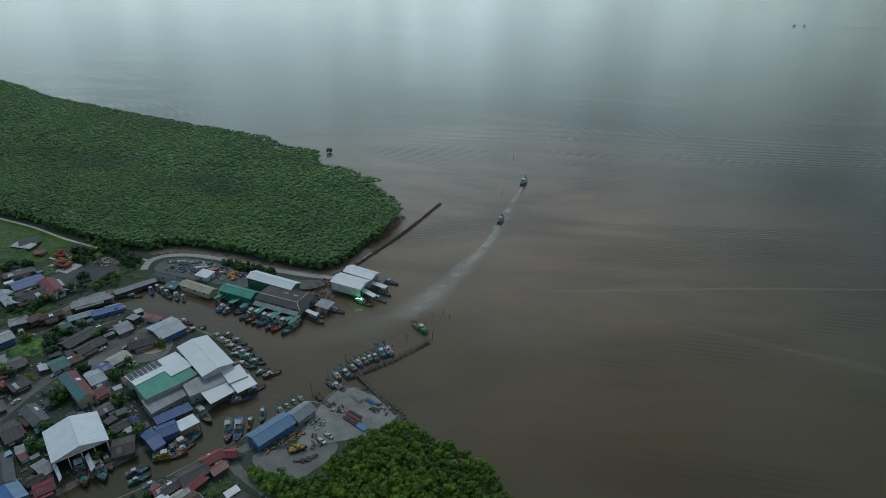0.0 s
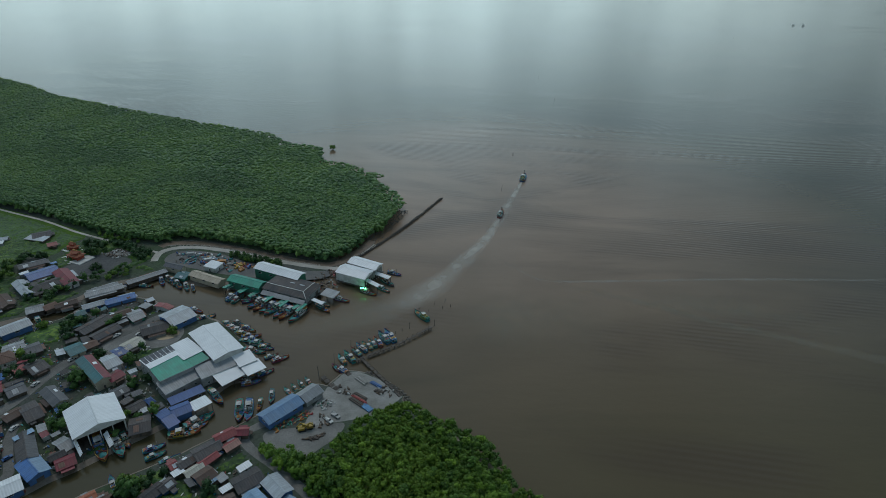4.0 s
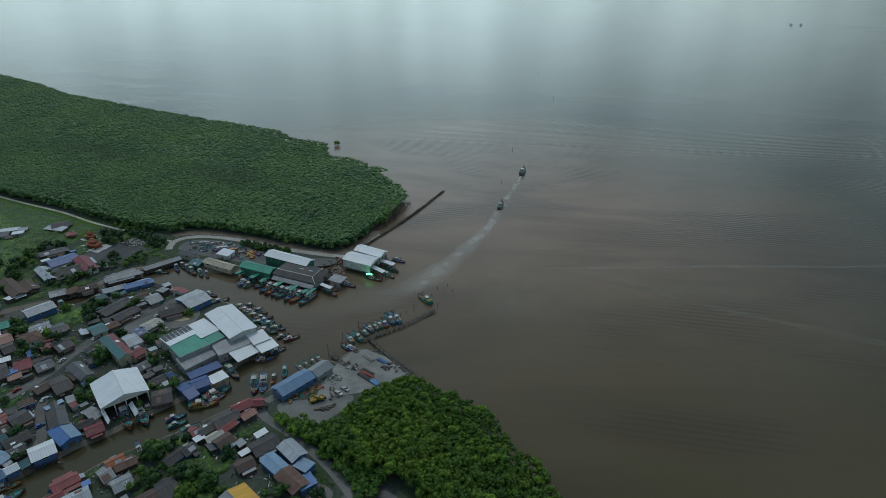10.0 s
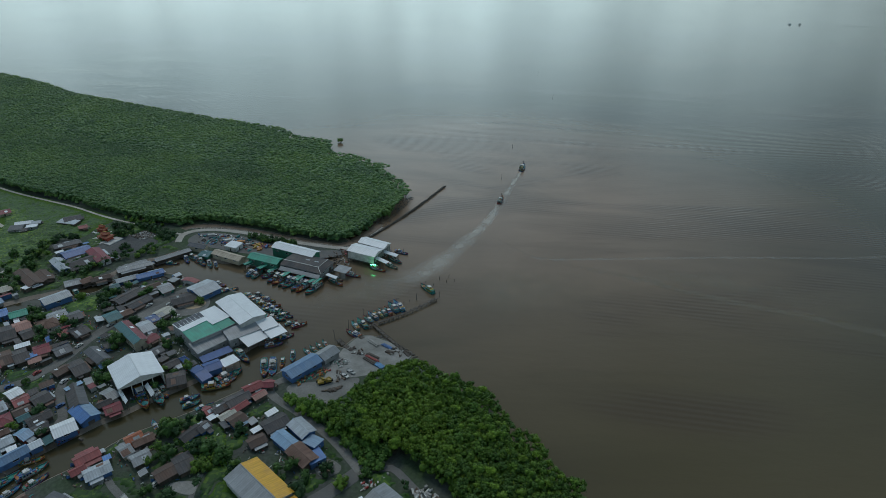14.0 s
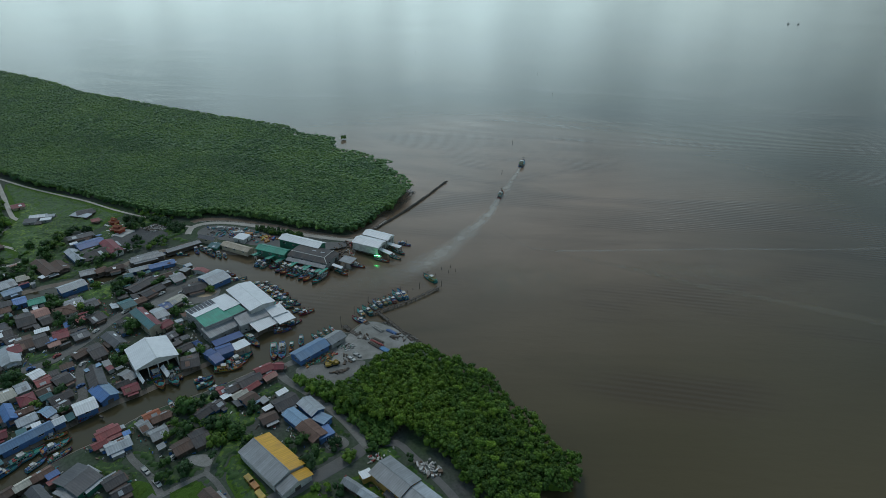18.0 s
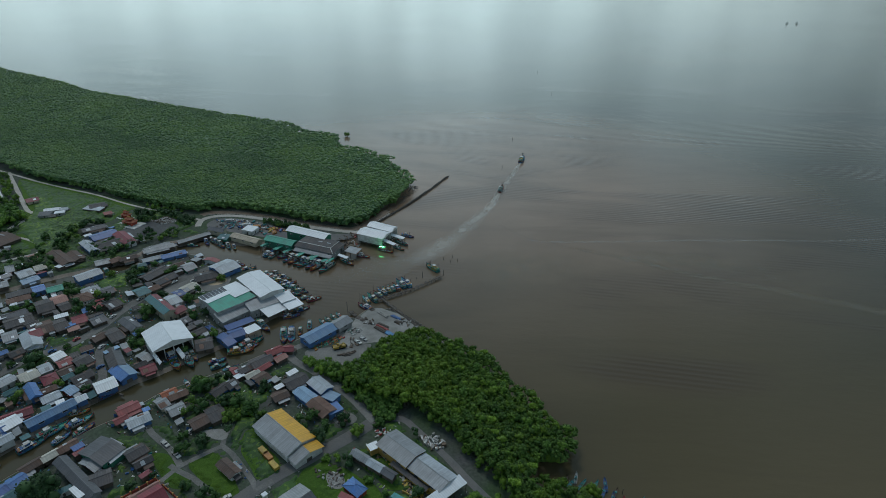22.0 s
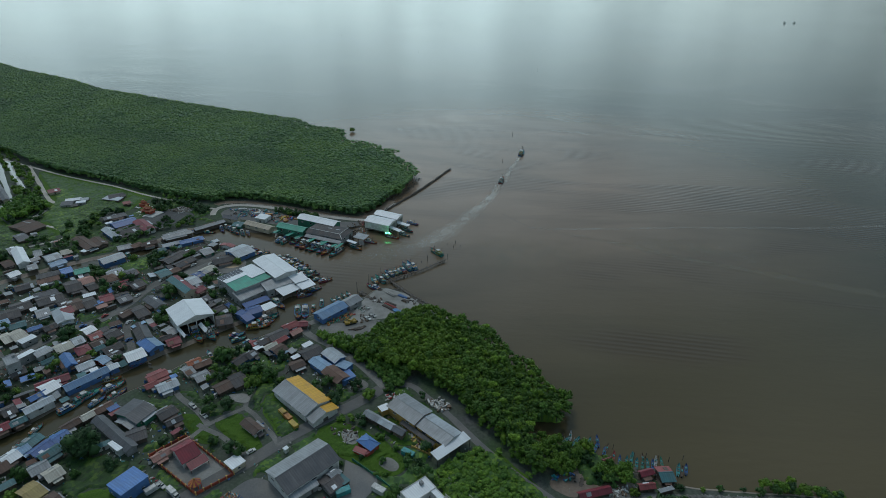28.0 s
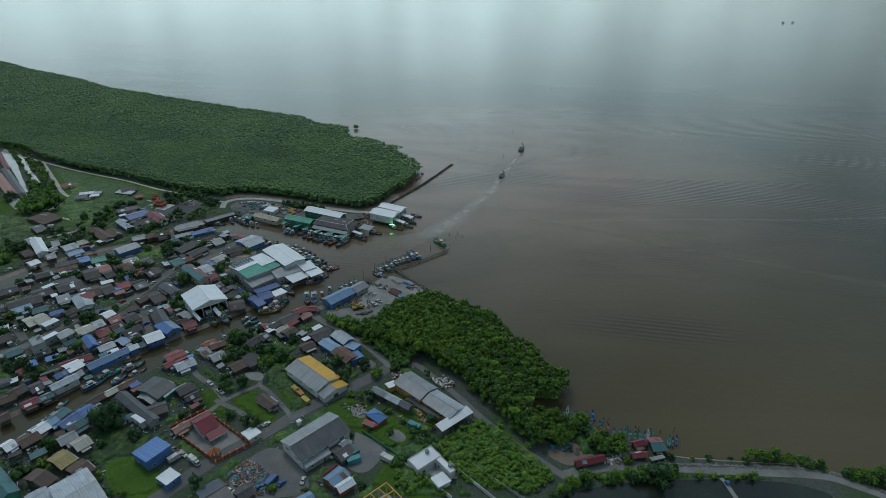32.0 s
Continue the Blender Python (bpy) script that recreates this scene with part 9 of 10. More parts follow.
boat(47.3, 440.7, 16.2, 75, "red", "white", "white")
boat(1232.3, 2239.2, 15.0, 44, "blue", "white", "white")
boat(1275.9, 2252.8, 15.0, 45, "blue", "white", "white")
wake([(47.0, 439.0), (37.0, 405.0), (23.0, 372.0), (9.0, 344.0), (-6.0, 318.0), (-20.0, 300.0), (-33.0, 287.0), (-52.0, 276.0)], 4, 30, 0.05, FOAM, "pale churned wake trailing behind a fishing boat", 0.55, 14.0)
wake([(76.0, 530.0), (66.0, 497.0), (54.0, 459.0), (46.0, 432.0), (37.0, 404.0)], 3, 15, 0.06, FOAM, "pale churned wake trailing behind a fishing boat", 0.6, 14.0)
wake([(36.0, 366.0), (49.0, 351.0), (61.0, 337.0), (77.0, 331.0), (141.0, 337.0), (201.0, 343.5), (261.0, 348.0), (308.0, 351.0), (390.0, 362.0), (520.0, 372.0), (700.0, 380.0)], 4.5, 4.5, 0.04, THIN, "thin pale streak on the brown water", 0.9, 10.0)
wake([(70.0, 334.0), (82.0, 326.5), (109.5, 316.3), (138.6, 304.2), (162.3, 292.0), (185.3, 282.2), (213.5, 272.2), (249.2, 257.9), (300.0, 240.0), (360.0, 222.0)], 8, 16, 0.045, FAINT, "faint curved ripple band on the brown water", 0.6)
wake([(131.7, 312.0), (184.0, 306.0), (228.9, 292.0), (266.9, 273.0)], 26, 40, 0.03, FAINT, "faint broad band of stirred silt", 0.2)
wake([(-27.3, 293.3), (-46.1, 280.1), (-70.1, 267.3), (-83.8, 246.0)], 40, 18, 0.035, FAINT, "pale silty eddy in the river mouth", 0.2)
wake([(14.0, 273.1), (58.4, 287.5), (108.9, 285.3)], 60, 80, 0.025, FAINT, "broad pale silt plume off the jetty", 0.1)
jetty([(-6.5, 268.0), (-23.4, 251.5), (-38.8, 240.0), (-45.9, 234.1)], 1.8, 1.5, "L-shaped timber jetty with a rail along the boats")
jetty([(-41.3, 235.3), (-29.0, 220.6), (-18.3, 207.5)], 1.6, 1.5, "timber walkway linking the jetty with the yard")
jetty([(-59.6, 220.0), (-54.6, 214.6), (-49.7, 211.0)], 2.4, 1.4, "short timber loading pier beside the quay")
jetty([(-51.6, 228.5), (-47.6, 224.0), (-44.5, 220.9)], 2.4, 1.4, "short timber loading pier beside the quay")
jetty([(56.1, 71.7), (60.8, 82.9), (63.3, 84.8), (81.2, 80.4), (80.2, 73.5)], 1.5, 1.3, "narrow plank walkway to the fishing huts")
pole(-4.5, 295.4, 2.4, -1)
pole(0.5, 291.4, 2.0, 2)
pole(5.6, 293.4, 2.4, 2)
pole(-14.5, 287.5, 1.8, 4)
pole(-8.3, 287.0, 1.8, 2)
pole(1.9, 298.6, 2.6, -4)
pole(-26.3, 262.7, 2, -3)
pole(-22.7, 265.8, 1.8, 4)
pole(-18.7, 271.6, 2, 2)
pole(52.2, 497.4, 5, -3)
pole(72.0, 601.8, 5, 2)
pole(160.0, 880.3, 5, -4)
pole(-84.9, 1267.0, 5, -2)
pole(-300.9, 1495.1, 5, 1)
pole(161.3, 1076.5, 5, -2)
pole(814.6, 1770.2, 5, 4)
pole(503.0, 1188.8, 5, 3)
pole(-50.1, 248.2, 5, -3)
pole(-33.1, 242.2, 5, -4)
pole(-18.5, 268.1, 5, -2)
pole(-4.0, 271.8, 5, 2)
pole(-62.1, 220.7, 9, 4)
pole(-56.1, 230.4, 9, -2)
pole(93.7, 87.8, 3, 0)
pole(98.2, 86.9, 3, 3)
pole(88.5, 88.7, 3, 1)
pole(83.3, 89.1, 3, 3)
pole(105.1, 88.3, 3, -3)
pole(74.8, 93.2, 3, -2)
ribbon("breakwater_path", [(-68.0, 345.0), (-63.0, 355.0), (-57.0, 366.5), (-53.0, 374.0)], 5.0, 0.9, PALE, "pale mud and gravel bund at the foot of the breakwater", 1.6)
rocks("breakwater_rocks", [(-61.0, 354.5), (-50.5, 373.0), (-37.0, 398.0), (-21.8, 429.5), (-4.0, 471.0)], 1.6, 0.42, 0.7, 900, 3, DARKROCK, "dark rubble stones of the breakwater", 0.8)
rocks("quay_rocks", [(-38.1, 225.7), (-28.0, 218.7), (-17.8, 210.3), (-14.8, 205.3), (-20.3, 200.6)], 3.4, 0.5, 0.6, 420, 4, DARKROCK, "dark rubble stones at the yard edge", 0.8)
rocks("bund_rocks", [(91.2, 66.9), (112.6, 67.2), (137.7, 67.4), (157.5, 67.1), (168.5, 64.4), (179.6, 58.6), (187.6, 52.6)], 2.6, 0.5, 0.9, 1400, 5, ROCK, "pale rock revetment on the sea side of the bund", 0.8)
rocks("mud_debris", [(-37.4, 442.5), (-45.3, 415.4), (-55.8, 380.0)], 12.0, 0.5, 0.5, 220, 6, DARKROCK, "driftwood and stones on the mud shore", 0.6)
lean("gangway_roof", -136.0, 301.2, 7.0, 2.4, 52, 2.6, 2.8, "green", "green", open_sides=True)
lean("gangway_roof", -126.9, 297.7, 7.2, 2.4, 58, 2.6, 2.8, "green", "green", open_sides=True)
lean("gangway_roof", -118.5, 293.6, 8.2, 2.4, 55, 2.6, 2.8, "green", "green", open_sides=True)
lean("gangway_roof", -108.5, 289.7, 8.7, 2.4, 55, 2.6, 2.8, "green", "green", open_sides=True)
lean("gangway_roof", -98.4, 286.5, 7.9, 2.4, 54, 2.6, 2.8, "green", "green", open_sides=True)
lean("gangway_roof", -87.9, 282.2, 8.7, 2.4, 52, 2.6, 2.8, "green", "green", open_sides=True)
vehicle("pickup", -117.4, 103.5, -38, "white")
vehicle("pickup", -51.2, 189.7, -39, "white")
vehicle("pickup", -48.5, 192.9, -35, "white")
vehicle("lorry", -121.0, 60.3, 52, "white")
vehicle("pickup", -118.9, 62.7, -33, "white")
vehicle("lorry", -112.2, 58.7, -34, "white")
vehicle("car", -91.4, 44.4, -25, "white")
vehicle("car", -63.1, 50.8, -95, "white")
vehicle("car", -71.7, 49.2, 57, "blue")
vehicle("car", -74.1, 171.5, -170, "white")
vehicle("car", -116.9, 117.5, 68, "white")
vehicle("car", -247.7, 150.1, -47, "white")
vehicle("lorry", -75.9, 49.6, 63, "blue")
vehicle("car", -80.4, 46.7, 51, "blue")
vehicle("lorry", -162.5, 336.9, 23, "white")
vehicle("car", -204.8, 232.6, -28, "white")
vehicle("car", -193.5, 226.0, 68, "white")
vehicle("car", -199.8, 206.0, 72, "white")
vehicle("car", -214.5, 171.5, 40, "blue")
vehicle("car", -226.8, 158.5, 66, "white")
vehicle("car", -234.8, 142.5, 60, "white")
vehicle("pickup", -181.5, 247.5, 62, "white")
vehicle("car", -169.5, 250.0, 30, "white")
vehicle("car", -207.8, 182.5, 62, "red")
vehicle("car", -190.6, 177.0, 75, "white")
vehicle("car", -182.0, 160.0, 58, "blue")
vehicle("car", -254.5, 151.5, -40, "white")
vehicle("pickup", -125.0, 109.5, -38, "white")
vehicle("car", -88.0, 82.5, 46, "white")
vehicle("lorry", -178.0, 344.0, 15, "white")
vehicle("pickup", -166.0, 334.0, -20, "blue")
vehicle("car", -118.0, 329.0, -18, "white")
excavator(-61.9, 183.3, 20)
excavator(-59.3, 184.7, 200)
heap("scrap_heap", [(-96.5, 52.5), (-90.0, 61.0), (-83.0, 58.0), (-76.0, 51.0), (-72.0, 44.0), (-81.5, 42.6), (-88.9, 45.3)], 620, 0.62, 641, "colourful heap of scrap boat gear and machines", [0, 0, 6, 2, 1, 7, 3, 9, 9, 9, 4, 8])
heap("scrap_heap", [(-75.9, 183.9), (-66.9, 192.8), (-64.0, 196.4), (-59.3, 193.2), (-67.7, 186.0), (-73.6, 180.5)], 90, 0.8, 642, "red and green crates and gear beside the blue warehouse", [1, 3, 2, 9])
heap("scrap_heap", [(-51.7, 214.0), (-46.2, 214.3), (-43.9, 208.6), (-48.9, 206.4)], 14, 0.9, 643, "dark pipes and timber stacked on the yard", [5, 9, 9, 5, 4])
heap("scrap_heap", [(-35.8, 218.9), (-22.7, 213.7), (-22.1, 208.0), (-30.2, 207.5)], 26, 0.8, 644, "timber and rubble on the yard edge", [9, 8, 5])
heap("scrap_heap", [(-58.0, 193.3), (-54.9, 197.0), (-50.3, 187.0), (-54.5, 183.5)], 20, 0.8, 645, "dark rubble beside the lot", [9, 5])
heap("scrap_heap", [(-60.5, 177.5), (-52.8, 181.0), (-49.4, 182.8), (-55.4, 176.5)], 40, 0.8, 646, "dark heaps of spoil on the gravel lot", [9, 9, 5])
heap("scrap_heap", [(-59.4, 199.6), (-54.0, 205.0), (-50.1, 201.5), (-54.8, 196.3)], 44, 0.7, 647, "scattered crates beside the shed", [3, 4, 8, 9])
heap("scrap_heap", [(-175.2, 342.4), (-161.8, 328.1), (-145.9, 325.7), (-141.1, 322.5), (-154.2, 337.9), (-172.1, 349.2)], 50, 1.2, 648, "crates and drums on the quay")
heap("scrap_heap", [(-143.0, 333.4), (-136.3, 330.2), (-136.1, 324.3), (-143.1, 328.2)], 14, 1.5, 649, "red and yellow plastic tanks", [1, 2, 7])
heap("scrap_heap", [(-11.4, 119.0), (-5.5, 122.5), (0.5, 118.3), (-0.9, 111.6), (-6.7, 112.2)], 50, 1.2, 650, "pale heap of broken timber beside the path", [4, 8, 5])
heap("scrap_heap", [(-56.7, 98.3), (-46.2, 103.0), (-39.5, 95.2), (-43.8, 87.3), (-51.2, 90.8)], 30, 1, 651, "scattered rubble on a bare plot", [8, 9, 4])
heap("scrap_heap", [(-33.9, 121.0), (-25.3, 126.2), (-20.9, 128.8), (-23.6, 123.9), (-30.6, 118.0)], 30, 0.9, 652, "small stacked goods by the factory", [1, 4, 8])
heap("scrap_heap", [(-18.8, 96.2), (-16.2, 100.4), (-6.1, 89.2), (-8.6, 83.5), (-16.9, 88.6)], 60, 1.1, 653, "machinery and stacked goods in the factory yard", [9, 8, 5, 7])
heap("scrap_heap", [(-29.8, 110.1), (-11.9, 97.8), (-9.0, 92.8), (-13.0, 91.5), (-29.4, 105.9)], 60, 0.9, 654, "stacked goods along the factory wall", [9, 8, 5, 7])
heap("scrap_heap", [(-56.6, 131.7), (-51.2, 137.0), (-44.0, 129.9), (-49.4, 124.9)], 40, 0.9, 655, "scrap in the workshop yard", [8, 5, 9])
heap("scrap_heap", [(42.3, 77.1), (54.4, 79.4), (54.5, 72.6), (44.2, 72.1)], 24, 0.9, 656, "fishing gear heaped on the shore", [0, 6, 9])
heap("scrap_heap", [(66.5, 69.2), (75.8, 70.9), (74.6, 66.3), (66.9, 65.3)], 36, 0.9, 657, "pale timber and gear beside the hut", [4, 8, 5])
heap("scrap_heap", [(-136.6, 142.6), (-129.7, 145.6), (-123.4, 128.1), (-129.4, 127.7)], 40, 1, 658, "timber and scrap beside the houses", [8, 5, 9])
heap("scrap_heap", [(-172.2, 241.0), (-165.9, 246.3), (-155.8, 235.1), (-163.0, 234.7)], 40, 1, 659, "boards stacked beside the street", [8, 9, 4])
heap("scrap_heap", [(-162.4, 125.9), (-162.4, 146.5), (-160.0, 141.2), (-159.4, 126.1)], 1, 1, 660, "floating timber", [9])
temple(-253.5, 333.3, -20, 6.5)
temple(-262.6, 345.3, -20, 4.5)
pavilion(-104.6, 62.5, 2.6)
boundary_wall([(-131.1, 77.6), (-120.2, 90.0), (-91.2, 69.8), (-103.0, 58.9)], 1.6, [WALL["red"], WALL["yellow"]], "red temple wall with yellow capped piers", closed=True)
boundary_wall([(-21.2, 61.4), (-9.9, 52.5), (-0.3, 44.4)], 1.8, [WALL["white"]], "white rendered garden wall", posts=False)
boundary_wall([(-1.7, 62.9), (11.5, 50.2), (18.2, 43.8)], 1.8, [WALL["white"]], "white rendered garden wall", posts=False)
boundary_wall([(-0.5, 71.3), (11.8, 59.4), (29.9, 44.8)], 1.6, [CONCRETE], "grey block wall along the scrub plot", posts=False)
boundary_wall([(-17.5, 88.6), (-8.1, 83.5)], 1.6, [WALL["yellow"]], "yellow rendered factory yard wall", posts=False)
boundary_wall([(-42.8, 80.1), (-28.5, 69.4), (-20.2, 62.0)], 1.4, [WALL["green"]], "green sheet fence along the lane", posts=False)
open_frame(-28.2, 38.2, 12.2, 10.0, 44, 6.5)
container(-34.3, 199.1, 6.0, 3.0, 0.6, -40, "sky", "low blue tarpaulin-covered tank on the yard")
container(-18.5, 84.0, 6.0, 2.5, 2.4, -30, "teal", "teal steel container standing on the ground")
container(-43.6, 62.4, 6.0, 2.5, 2.4, 30, "teal", "teal steel container standing on the ground")
container(-29.1, 64.0, 6.0, 2.5, 2.4, -30, "white", "white steel container standing on the ground")
container(-153.8, 335.0, 6.0, 2.5, 2.4, 10, "orange", "orange steel container standing on the ground")
signal_lamp(-51.4, 305.0, 4.6)
backyard_sheds([(-297.8, 189.1), (-277.5, 202.5), (-245.3, 240.4), (-218.2, 261.2), (-201.4, 283.0), (-180.5, 286.6), (-130.8, 238.1), (-117.9, 193.5), (-151.8, 160.0), (-190.8, 111.0), (-218.3, 80.1)], 1100, 5)
backyard_sheds([(-346.6, 352.0), (-300.7, 373.2), (-256.3, 356.1), (-203.7, 313.3), (-234.6, 270.6), (-280.6, 238.0), (-309.8, 215.5)], 160, 6)
backyard_sheds([(-203.0, 59.2), (-175.9, 94.9), (-143.6, 139.6), (-98.7, 175.1), (-75.0, 165.0), (-112.5, 110.4), (-130.0, 108.0), (-150.0, 76.0), (-186.1, 36.0)], 260, 7)
scrub("weeds", [(-297.8, 189.1), (-277.5, 202.5), (-268.4, 218.2), (-245.3, 240.4), (-218.2, 261.2), (-201.4, 283.0), (-180.5, 286.6), (-155.0, 262.9), (-130.8, 238.1), (-109.9, 219.4), (-117.9, 193.5), (-129.5, 184.1), (-151.8, 160.0), (-174.6, 137.9), (-190.8, 111.0), (-206.8, 90.9), (-218.3, 80.1)], 1.1, 70, "weeds and bushes between the buildings of the village", 1.1, 0.7, 0)
thicket("garden_trees", [(-297.8, 189.1), (-277.5, 202.5), (-268.4, 218.2), (-245.3, 240.4), (-218.2, 261.2), (-201.4, 283.0), (-180.5, 286.6), (-155.0, 262.9), (-130.8, 238.1), (-109.9, 219.4), (-117.9, 193.5), (-129.5, 184.1), (-151.8, 160.0), (-174.6, 137.9), (-190.8, 111.0), (-206.8, 90.9), (-218.3, 80.1)], 5.0, 2.3, 4.2, 80, "small garden trees between the buildings of the village", BUSH, mix=(0.5, 0.05, 0.45), ragged=3.0, level=0.8, avoid=0.9, patch=0.2, leaves=WEED)
heap("yard_clutter", [(-297.8, 189.1), (-277.5, 202.5), (-268.4, 218.2), (-245.3, 240.4), (-218.2, 261.2), (-201.4, 283.0), (-180.5, 286.6), (-155.0, 262.9), (-130.8, 238.1), (-109.9, 219.4), (-117.9, 193.5), (-129.5, 184.1), (-151.8, 160.0), (-174.6, 137.9), (-190.8, 111.0), (-206.8, 90.9), (-218.3, 80.1)], 3800, 0.6, 90, "crates, boards and odds and ends in the yards of the village", [9, 9, 8, 5, 4, 5, 0, 8, 1, 4, 6], avoid=0.3, near=3.0)
scrub("weeds", [(-369.2, 287.1), (-348.9, 310.9), (-346.6, 362.2), (-300.7, 373.2), (-256.3, 356.1), (-193.7, 323.3), (-219.6, 305.1), (-234.6, 270.6), (-258.6, 257.4), (-280.6, 238.0), (-309.8, 205.5)], 1.1, 71, "weeds and bushes between the buildings of the north bank", 1.1, 0.7, -0.25, road=2.2)
thicket("garden_trees", [(-369.2, 287.1), (-348.9, 310.9), (-346.6, 362.2), (-300.7, 373.2), (-256.3, 356.1), (-193.7, 323.3), (-219.6, 305.1), (-234.6, 270.6), (-258.6, 257.4), (-280.6, 238.0), (-309.8, 205.5)], 5.0, 2.3, 4.2, 81, "small garden trees between the buildings of the north bank", BUSH, mix=(0.5, 0.05, 0.45), ragged=3.0, level=0.8, avoid=0.9, patch=0.22, leaves=WEED)
heap("yard_clutter", [(-369.2, 287.1), (-348.9, 310.9), (-346.6, 362.2), (-300.7, 373.2), (-256.3, 356.1), (-193.7, 323.3), (-219.6, 305.1), (-234.6, 270.6), (-258.6, 257.4), (-280.6, 238.0), (-309.8, 205.5)], 500, 0.6, 91, "crates, boards and odds and ends in the yards of the north bank", [9, 9, 8, 5, 9, 5, 0, 8], avoid=0.3, near=3.0)
scrub("weeds", [(-203.0, 59.2), (-191.4, 71.7), (-175.9, 94.9), (-162.0, 115.3), (-143.6, 139.6), (-120.4, 156.1), (-98.7, 175.1), (-73.4, 170.5), (-34.8, 129.5), (-58.5, 107.9), (-85.4, 81.0), (-112.5, 50.4), (-125.9, 38.6), (-186.1, 36.0)], 1.1, 72, "weeds and bushes between the buildings of the south bank", 1.1, 0.7, -0.22)
thicket("garden_trees", [(-203.0, 59.2), (-191.4, 71.7), (-175.9, 94.9), (-162.0, 115.3), (-143.6, 139.6), (-120.4, 156.1), (-98.7, 175.1), (-73.4, 170.5), (-34.8, 129.5), (-58.5, 107.9), (-85.4, 81.0), (-112.5, 50.4), (-125.9, 38.6), (-186.1, 36.0)], 5.0, 2.3, 4.2, 82, "small garden trees between the buildings of the south bank", BUSH, mix=(0.5, 0.05, 0.45), ragged=3.0, level=0.8, avoid=0.9, patch=0.18, leaves=WEED)
heap("yard_clutter", [(-203.0, 59.2), (-191.4, 71.7), (-175.9, 94.9), (-162.0, 115.3), (-143.6, 139.6), (-120.4, 156.1), (-98.7, 175.1), (-73.4, 170.5), (-34.8, 129.5), (-58.5, 107.9), (-85.4, 81.0), (-112.5, 50.4), (-125.9, 38.6), (-186.1, 36.0)], 1900, 0.6, 92, "crates, boards and odds and ends in the yards of the south bank", [9, 9, 8, 5, 4, 5, 0, 8, 1, 4, 6], avoid=0.3, near=3.0)
scrub("weeds", [(-111.3, 47.6), (-84.4, 77.5), (-57.7, 103.7), (-34.3, 124.8), (-22.5, 130.2), (-0.8, 106.6), (39.1, 61.7), (30.2, 46.7), (-107.8, 39.4)], 1.1, 73, "weeds and bushes between the buildings of the factory plots", 1.1, 0.7, -0.05)
thicket("garden_trees", [(-111.3, 47.6), (-84.4, 77.5), (-57.7, 103.7), (-34.3, 124.8), (-22.5, 130.2), (-0.8, 106.6), (39.1, 61.7), (30.2, 46.7), (-107.8, 39.4)], 5.0, 2.3, 4.2, 83, "small garden trees between the buildings of the factory plots", BUSH, mix=(0.5, 0.05, 0.45), ragged=3.0, level=0.8, avoid=0.9, patch=0.28, leaves=WEED)
heap("yard_clutter", [(-111.3, 47.6), (-84.4, 77.5), (-57.7, 103.7), (-34.3, 124.8), (-22.5, 130.2), (-0.8, 106.6), (39.1, 61.7), (30.2, 46.7), (-107.8, 39.4)], 900, 0.6, 93, "crates, boards and odds and ends in the yards of the factory plots", [9, 9, 8, 5, 4, 5, 0, 8, 1, 4, 6], avoid=0.3, near=3.0)
panels(-143.4, 221.2, 9.75, 50, 1.0, 7, 4, 2.28, 2.67)
container(117.4, 57.4, 1.8, 1.4, 1.3, 20, "blue", "blue pump box on the causeway", z=1.5)
container(-80.2, 106.6, 5.0, 2.3, 2.0, -42, "yellow", "yellow steel skip beside the warehouse")
container(-77.3, 103.8, 5.0, 2.3, 2.0, -42, "orange", "orange steel skip beside the warehouse")
container(-73.3, 99.0, 5.0, 2.3, 2.0, -42, "yellow", "yellow steel skip beside the warehouse")
thicket("pond_trees", [(-574.9, 532.4), (-502.9, 505.6), (-425.3, 437.5), (-353.3, 354.7), (-358.8, 344.8), (-376.5, 352.7), (-429.5, 416.2), (-503.4, 488.2), (-550.5, 500.5)], 5.0, 1.9, 2.6, 62, "trees on the strips between the ponds", BUSH, ragged=4.0, avoid=0.5)
thicket("pond_trees", [(-373.0, 343.7), (-354.8, 350.5), (-339.3, 333.6), (-343.5, 320.9), (-349.8, 305.1), (-360.0, 293.2), (-381.6, 291.5), (-358.6, 304.4)], 4.2, 3.2, 6.5, 63, "trees beside the ponds and the track", BUSH, ragged=4.0, avoid=0.8)
thicket("field_trees", [(-339.8, 342.5), (-308.5, 358.5), (-284.0, 360.6), (-269.2, 335.5), (-288.8, 321.6), (-299.0, 297.9), (-305.4, 271.3), (-334.0, 250.2), (-363.3, 267.0), (-338.3, 294.8), (-336.6, 321.4)], 4.2, 2.0, 3.2, 64, "scattered bushes and small trees on the rough field", BUSH, mix=(0.5, 0.1, 0.4), ragged=3.0, level=0.9, avoid=1.0, patch=-0.22, leaves=WEED)
beam_stack(-38.7, 206.9, 8.4, 2.4, -32, TIMBER, "dark steel frame lying on the yard")
beam_stack(-39.9, 202.9, 8.9, 2.4, -38, TIMBER, "dark steel frame lying on the yard")
beam_stack(-38.8, 204.8, 9.8, 1.4, -34, PAINT["red"], "rusty red boom lying on the yard")
beam_stack(-39.9, 218.8, 8.1, 2.6, -41, CONCRETE, "grey pipes stacked on the quay")
beam_stack(-31.8, 216.0, 7.5, 2.2, -36, PAINT["blue"], "blue-grey pipes stacked on the quay")
beam_stack(-29.7, 211.0, 5.3, 2, -22, TIMBER, "timber beams on the yard edge")
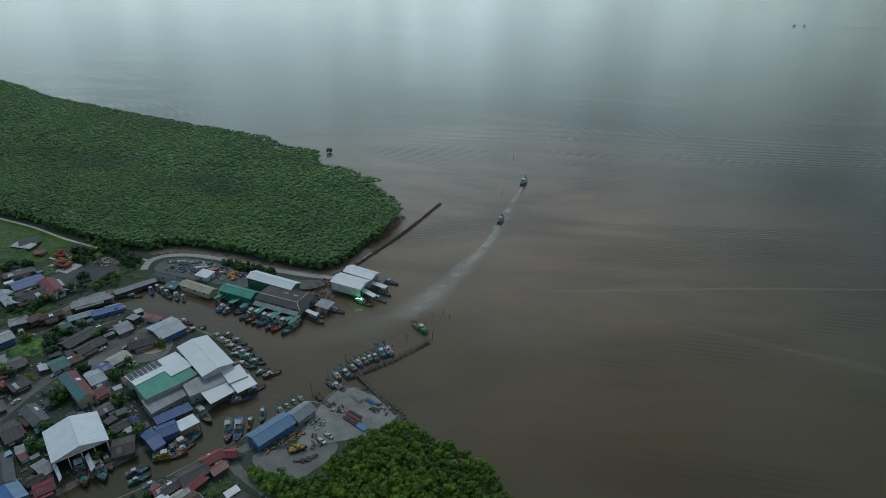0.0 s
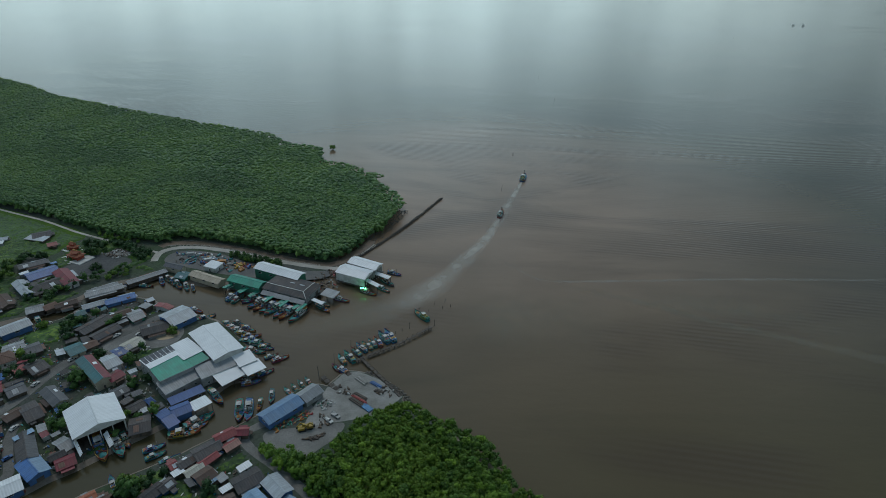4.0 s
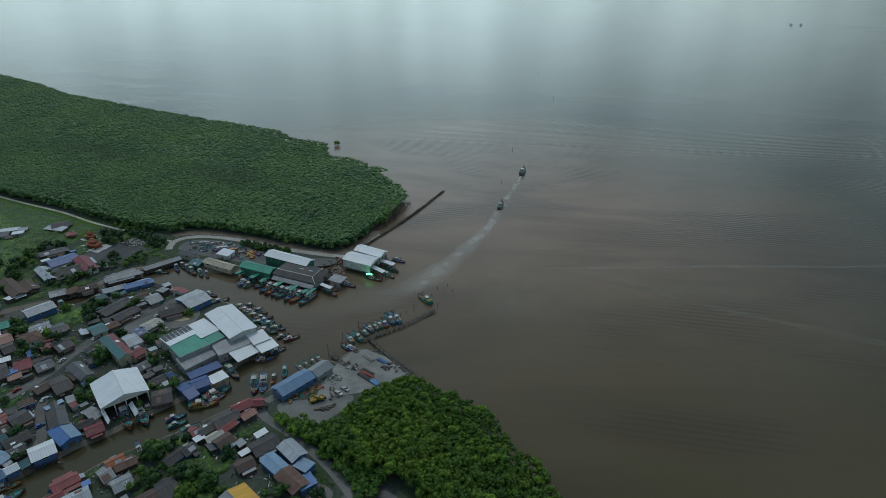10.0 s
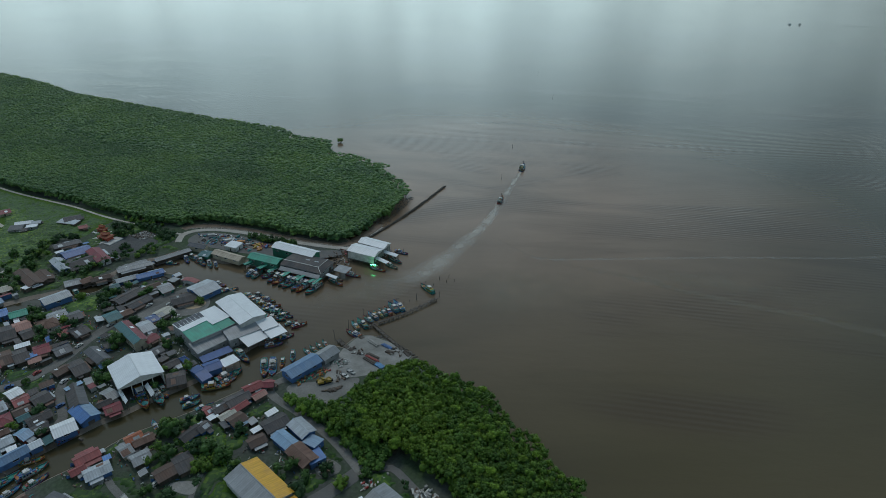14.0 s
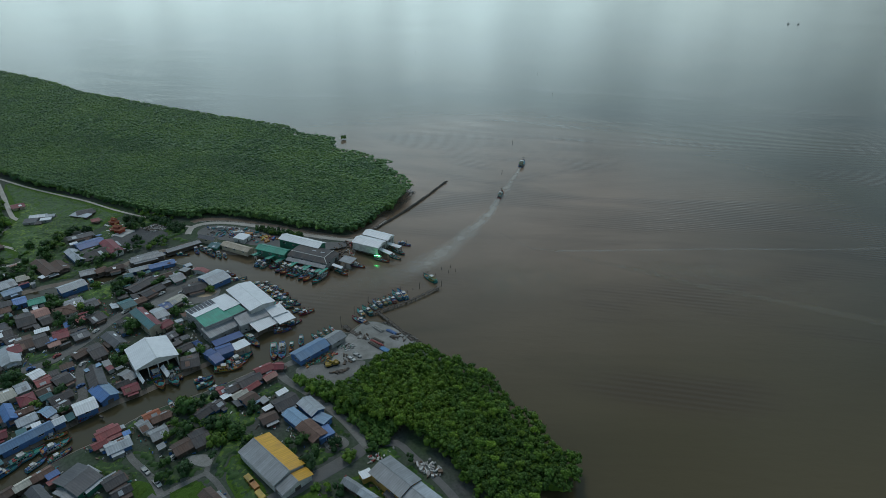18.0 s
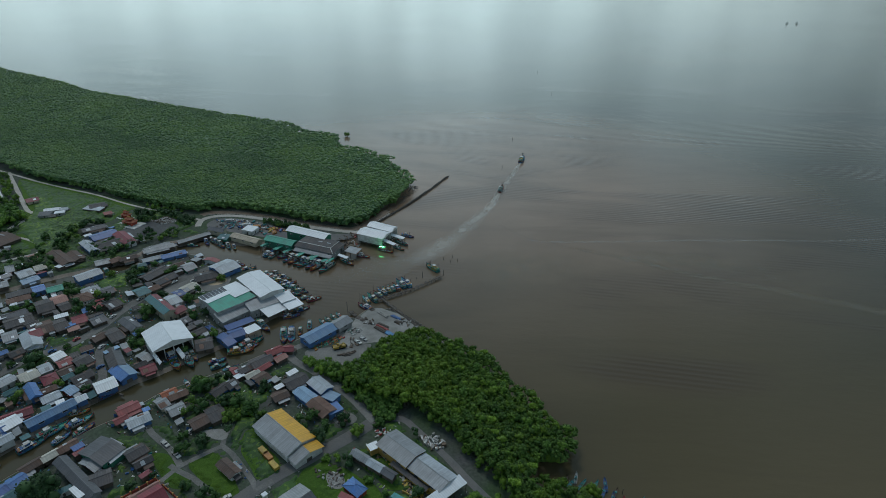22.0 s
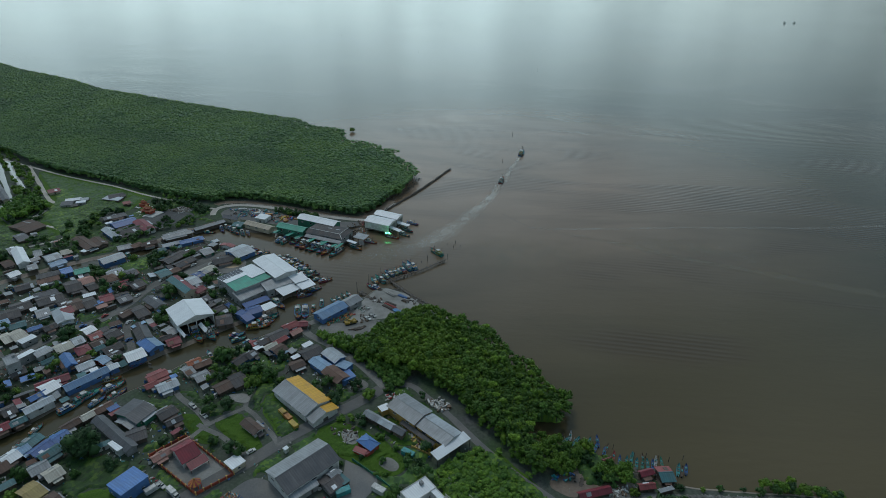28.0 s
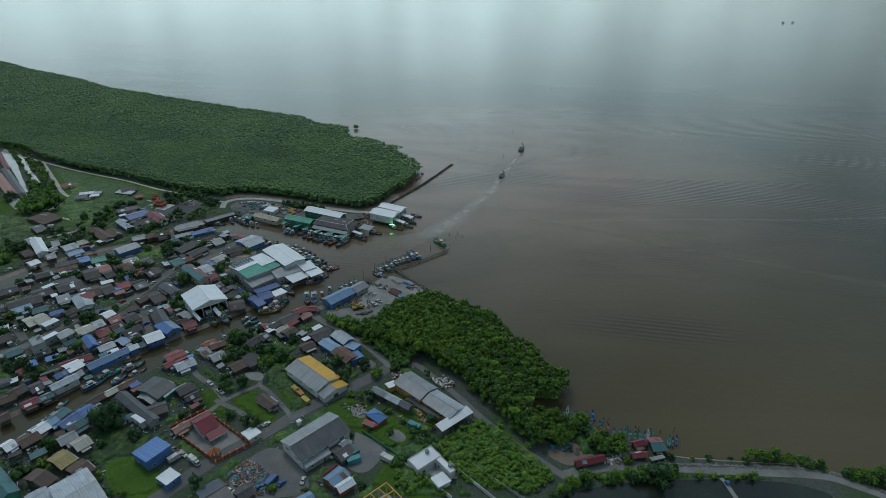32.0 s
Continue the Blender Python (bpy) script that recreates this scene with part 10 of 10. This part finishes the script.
ground_sheet("paved_court", [(-15.1, 59.0), (-5.2, 66.7), (-1.1, 57.8), (-8.1, 54.5)], 1.36, TRIM, label="white paved house courtyard", smooth=False)
tree(-231.3, 114.9, 3.6, 4.4, 94)
tree(-228.9, 120.0, 3.2, 3.9, 95)
tree(-215.0, 108.2, 2.8, 3.4, 96)
tree(-223.6, 107.9, 2.5, 3.1, 97)
tree(-214.7, 114.4, 2.3, 2.8, 98)
tree(-221.8, 116.1, 2.6, 3.2, 100)
tree(-174.7, 188.5, 3.5, 4.3, 101)
tree(-173.5, 179.2, 2.8, 3.4, 102)
tree(-217.6, 130.0, 2.4, 3.0, 103)
tree(-211.1, 125.4, 2.4, 2.9, 104)
tree(-258.7, 161.6, 2.6, 3.2, 105)
tree(-260.1, 152.5, 2.9, 3.5, 106)
tree(-254.9, 209.2, 2.6, 3.2, 107)
tree(-214.7, 112.1, 2.3, 2.8, 109)
FRINGE = [p for p in FOREST_EDGE if p[0] > -430 and p[1] < 446 and p[1] + 0.35 * p[0] < 400]
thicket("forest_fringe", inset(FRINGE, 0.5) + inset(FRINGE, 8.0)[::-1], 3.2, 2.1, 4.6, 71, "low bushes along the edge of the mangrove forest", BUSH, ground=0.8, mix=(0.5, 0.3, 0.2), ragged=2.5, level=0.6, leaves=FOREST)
thicket("lot_bushes", [(-79.1, 170.9), (-71.3, 171.9), (-63.5, 165.3), (-54.9, 159.1), (-67.3, 158.5), (-75.0, 164.8)], 2.6, 2.0, 3.2, 72, "dense green bushes at the corner of the gravel lot", BUSH, mix=(0.5, 0.3, 0.2), ragged=3.0, level=0.7)
thicket("roadside_bushes", [(-71.4, 167.6), (-64.0, 170.8), (-51.5, 162.5), (-36.8, 146.7), (-22.1, 137.5), (-22.6, 128.7), (-31.0, 128.3), (-38.2, 136.6), (-47.0, 146.1), (-57.2, 155.4), (-67.5, 160.8)], 2.7, 2.1, 3.4, 73, "dense low bushes between the road and the mangrove wood", BUSH, mix=(0.5, 0.15, 0.35), ragged=3.0, level=0.8)
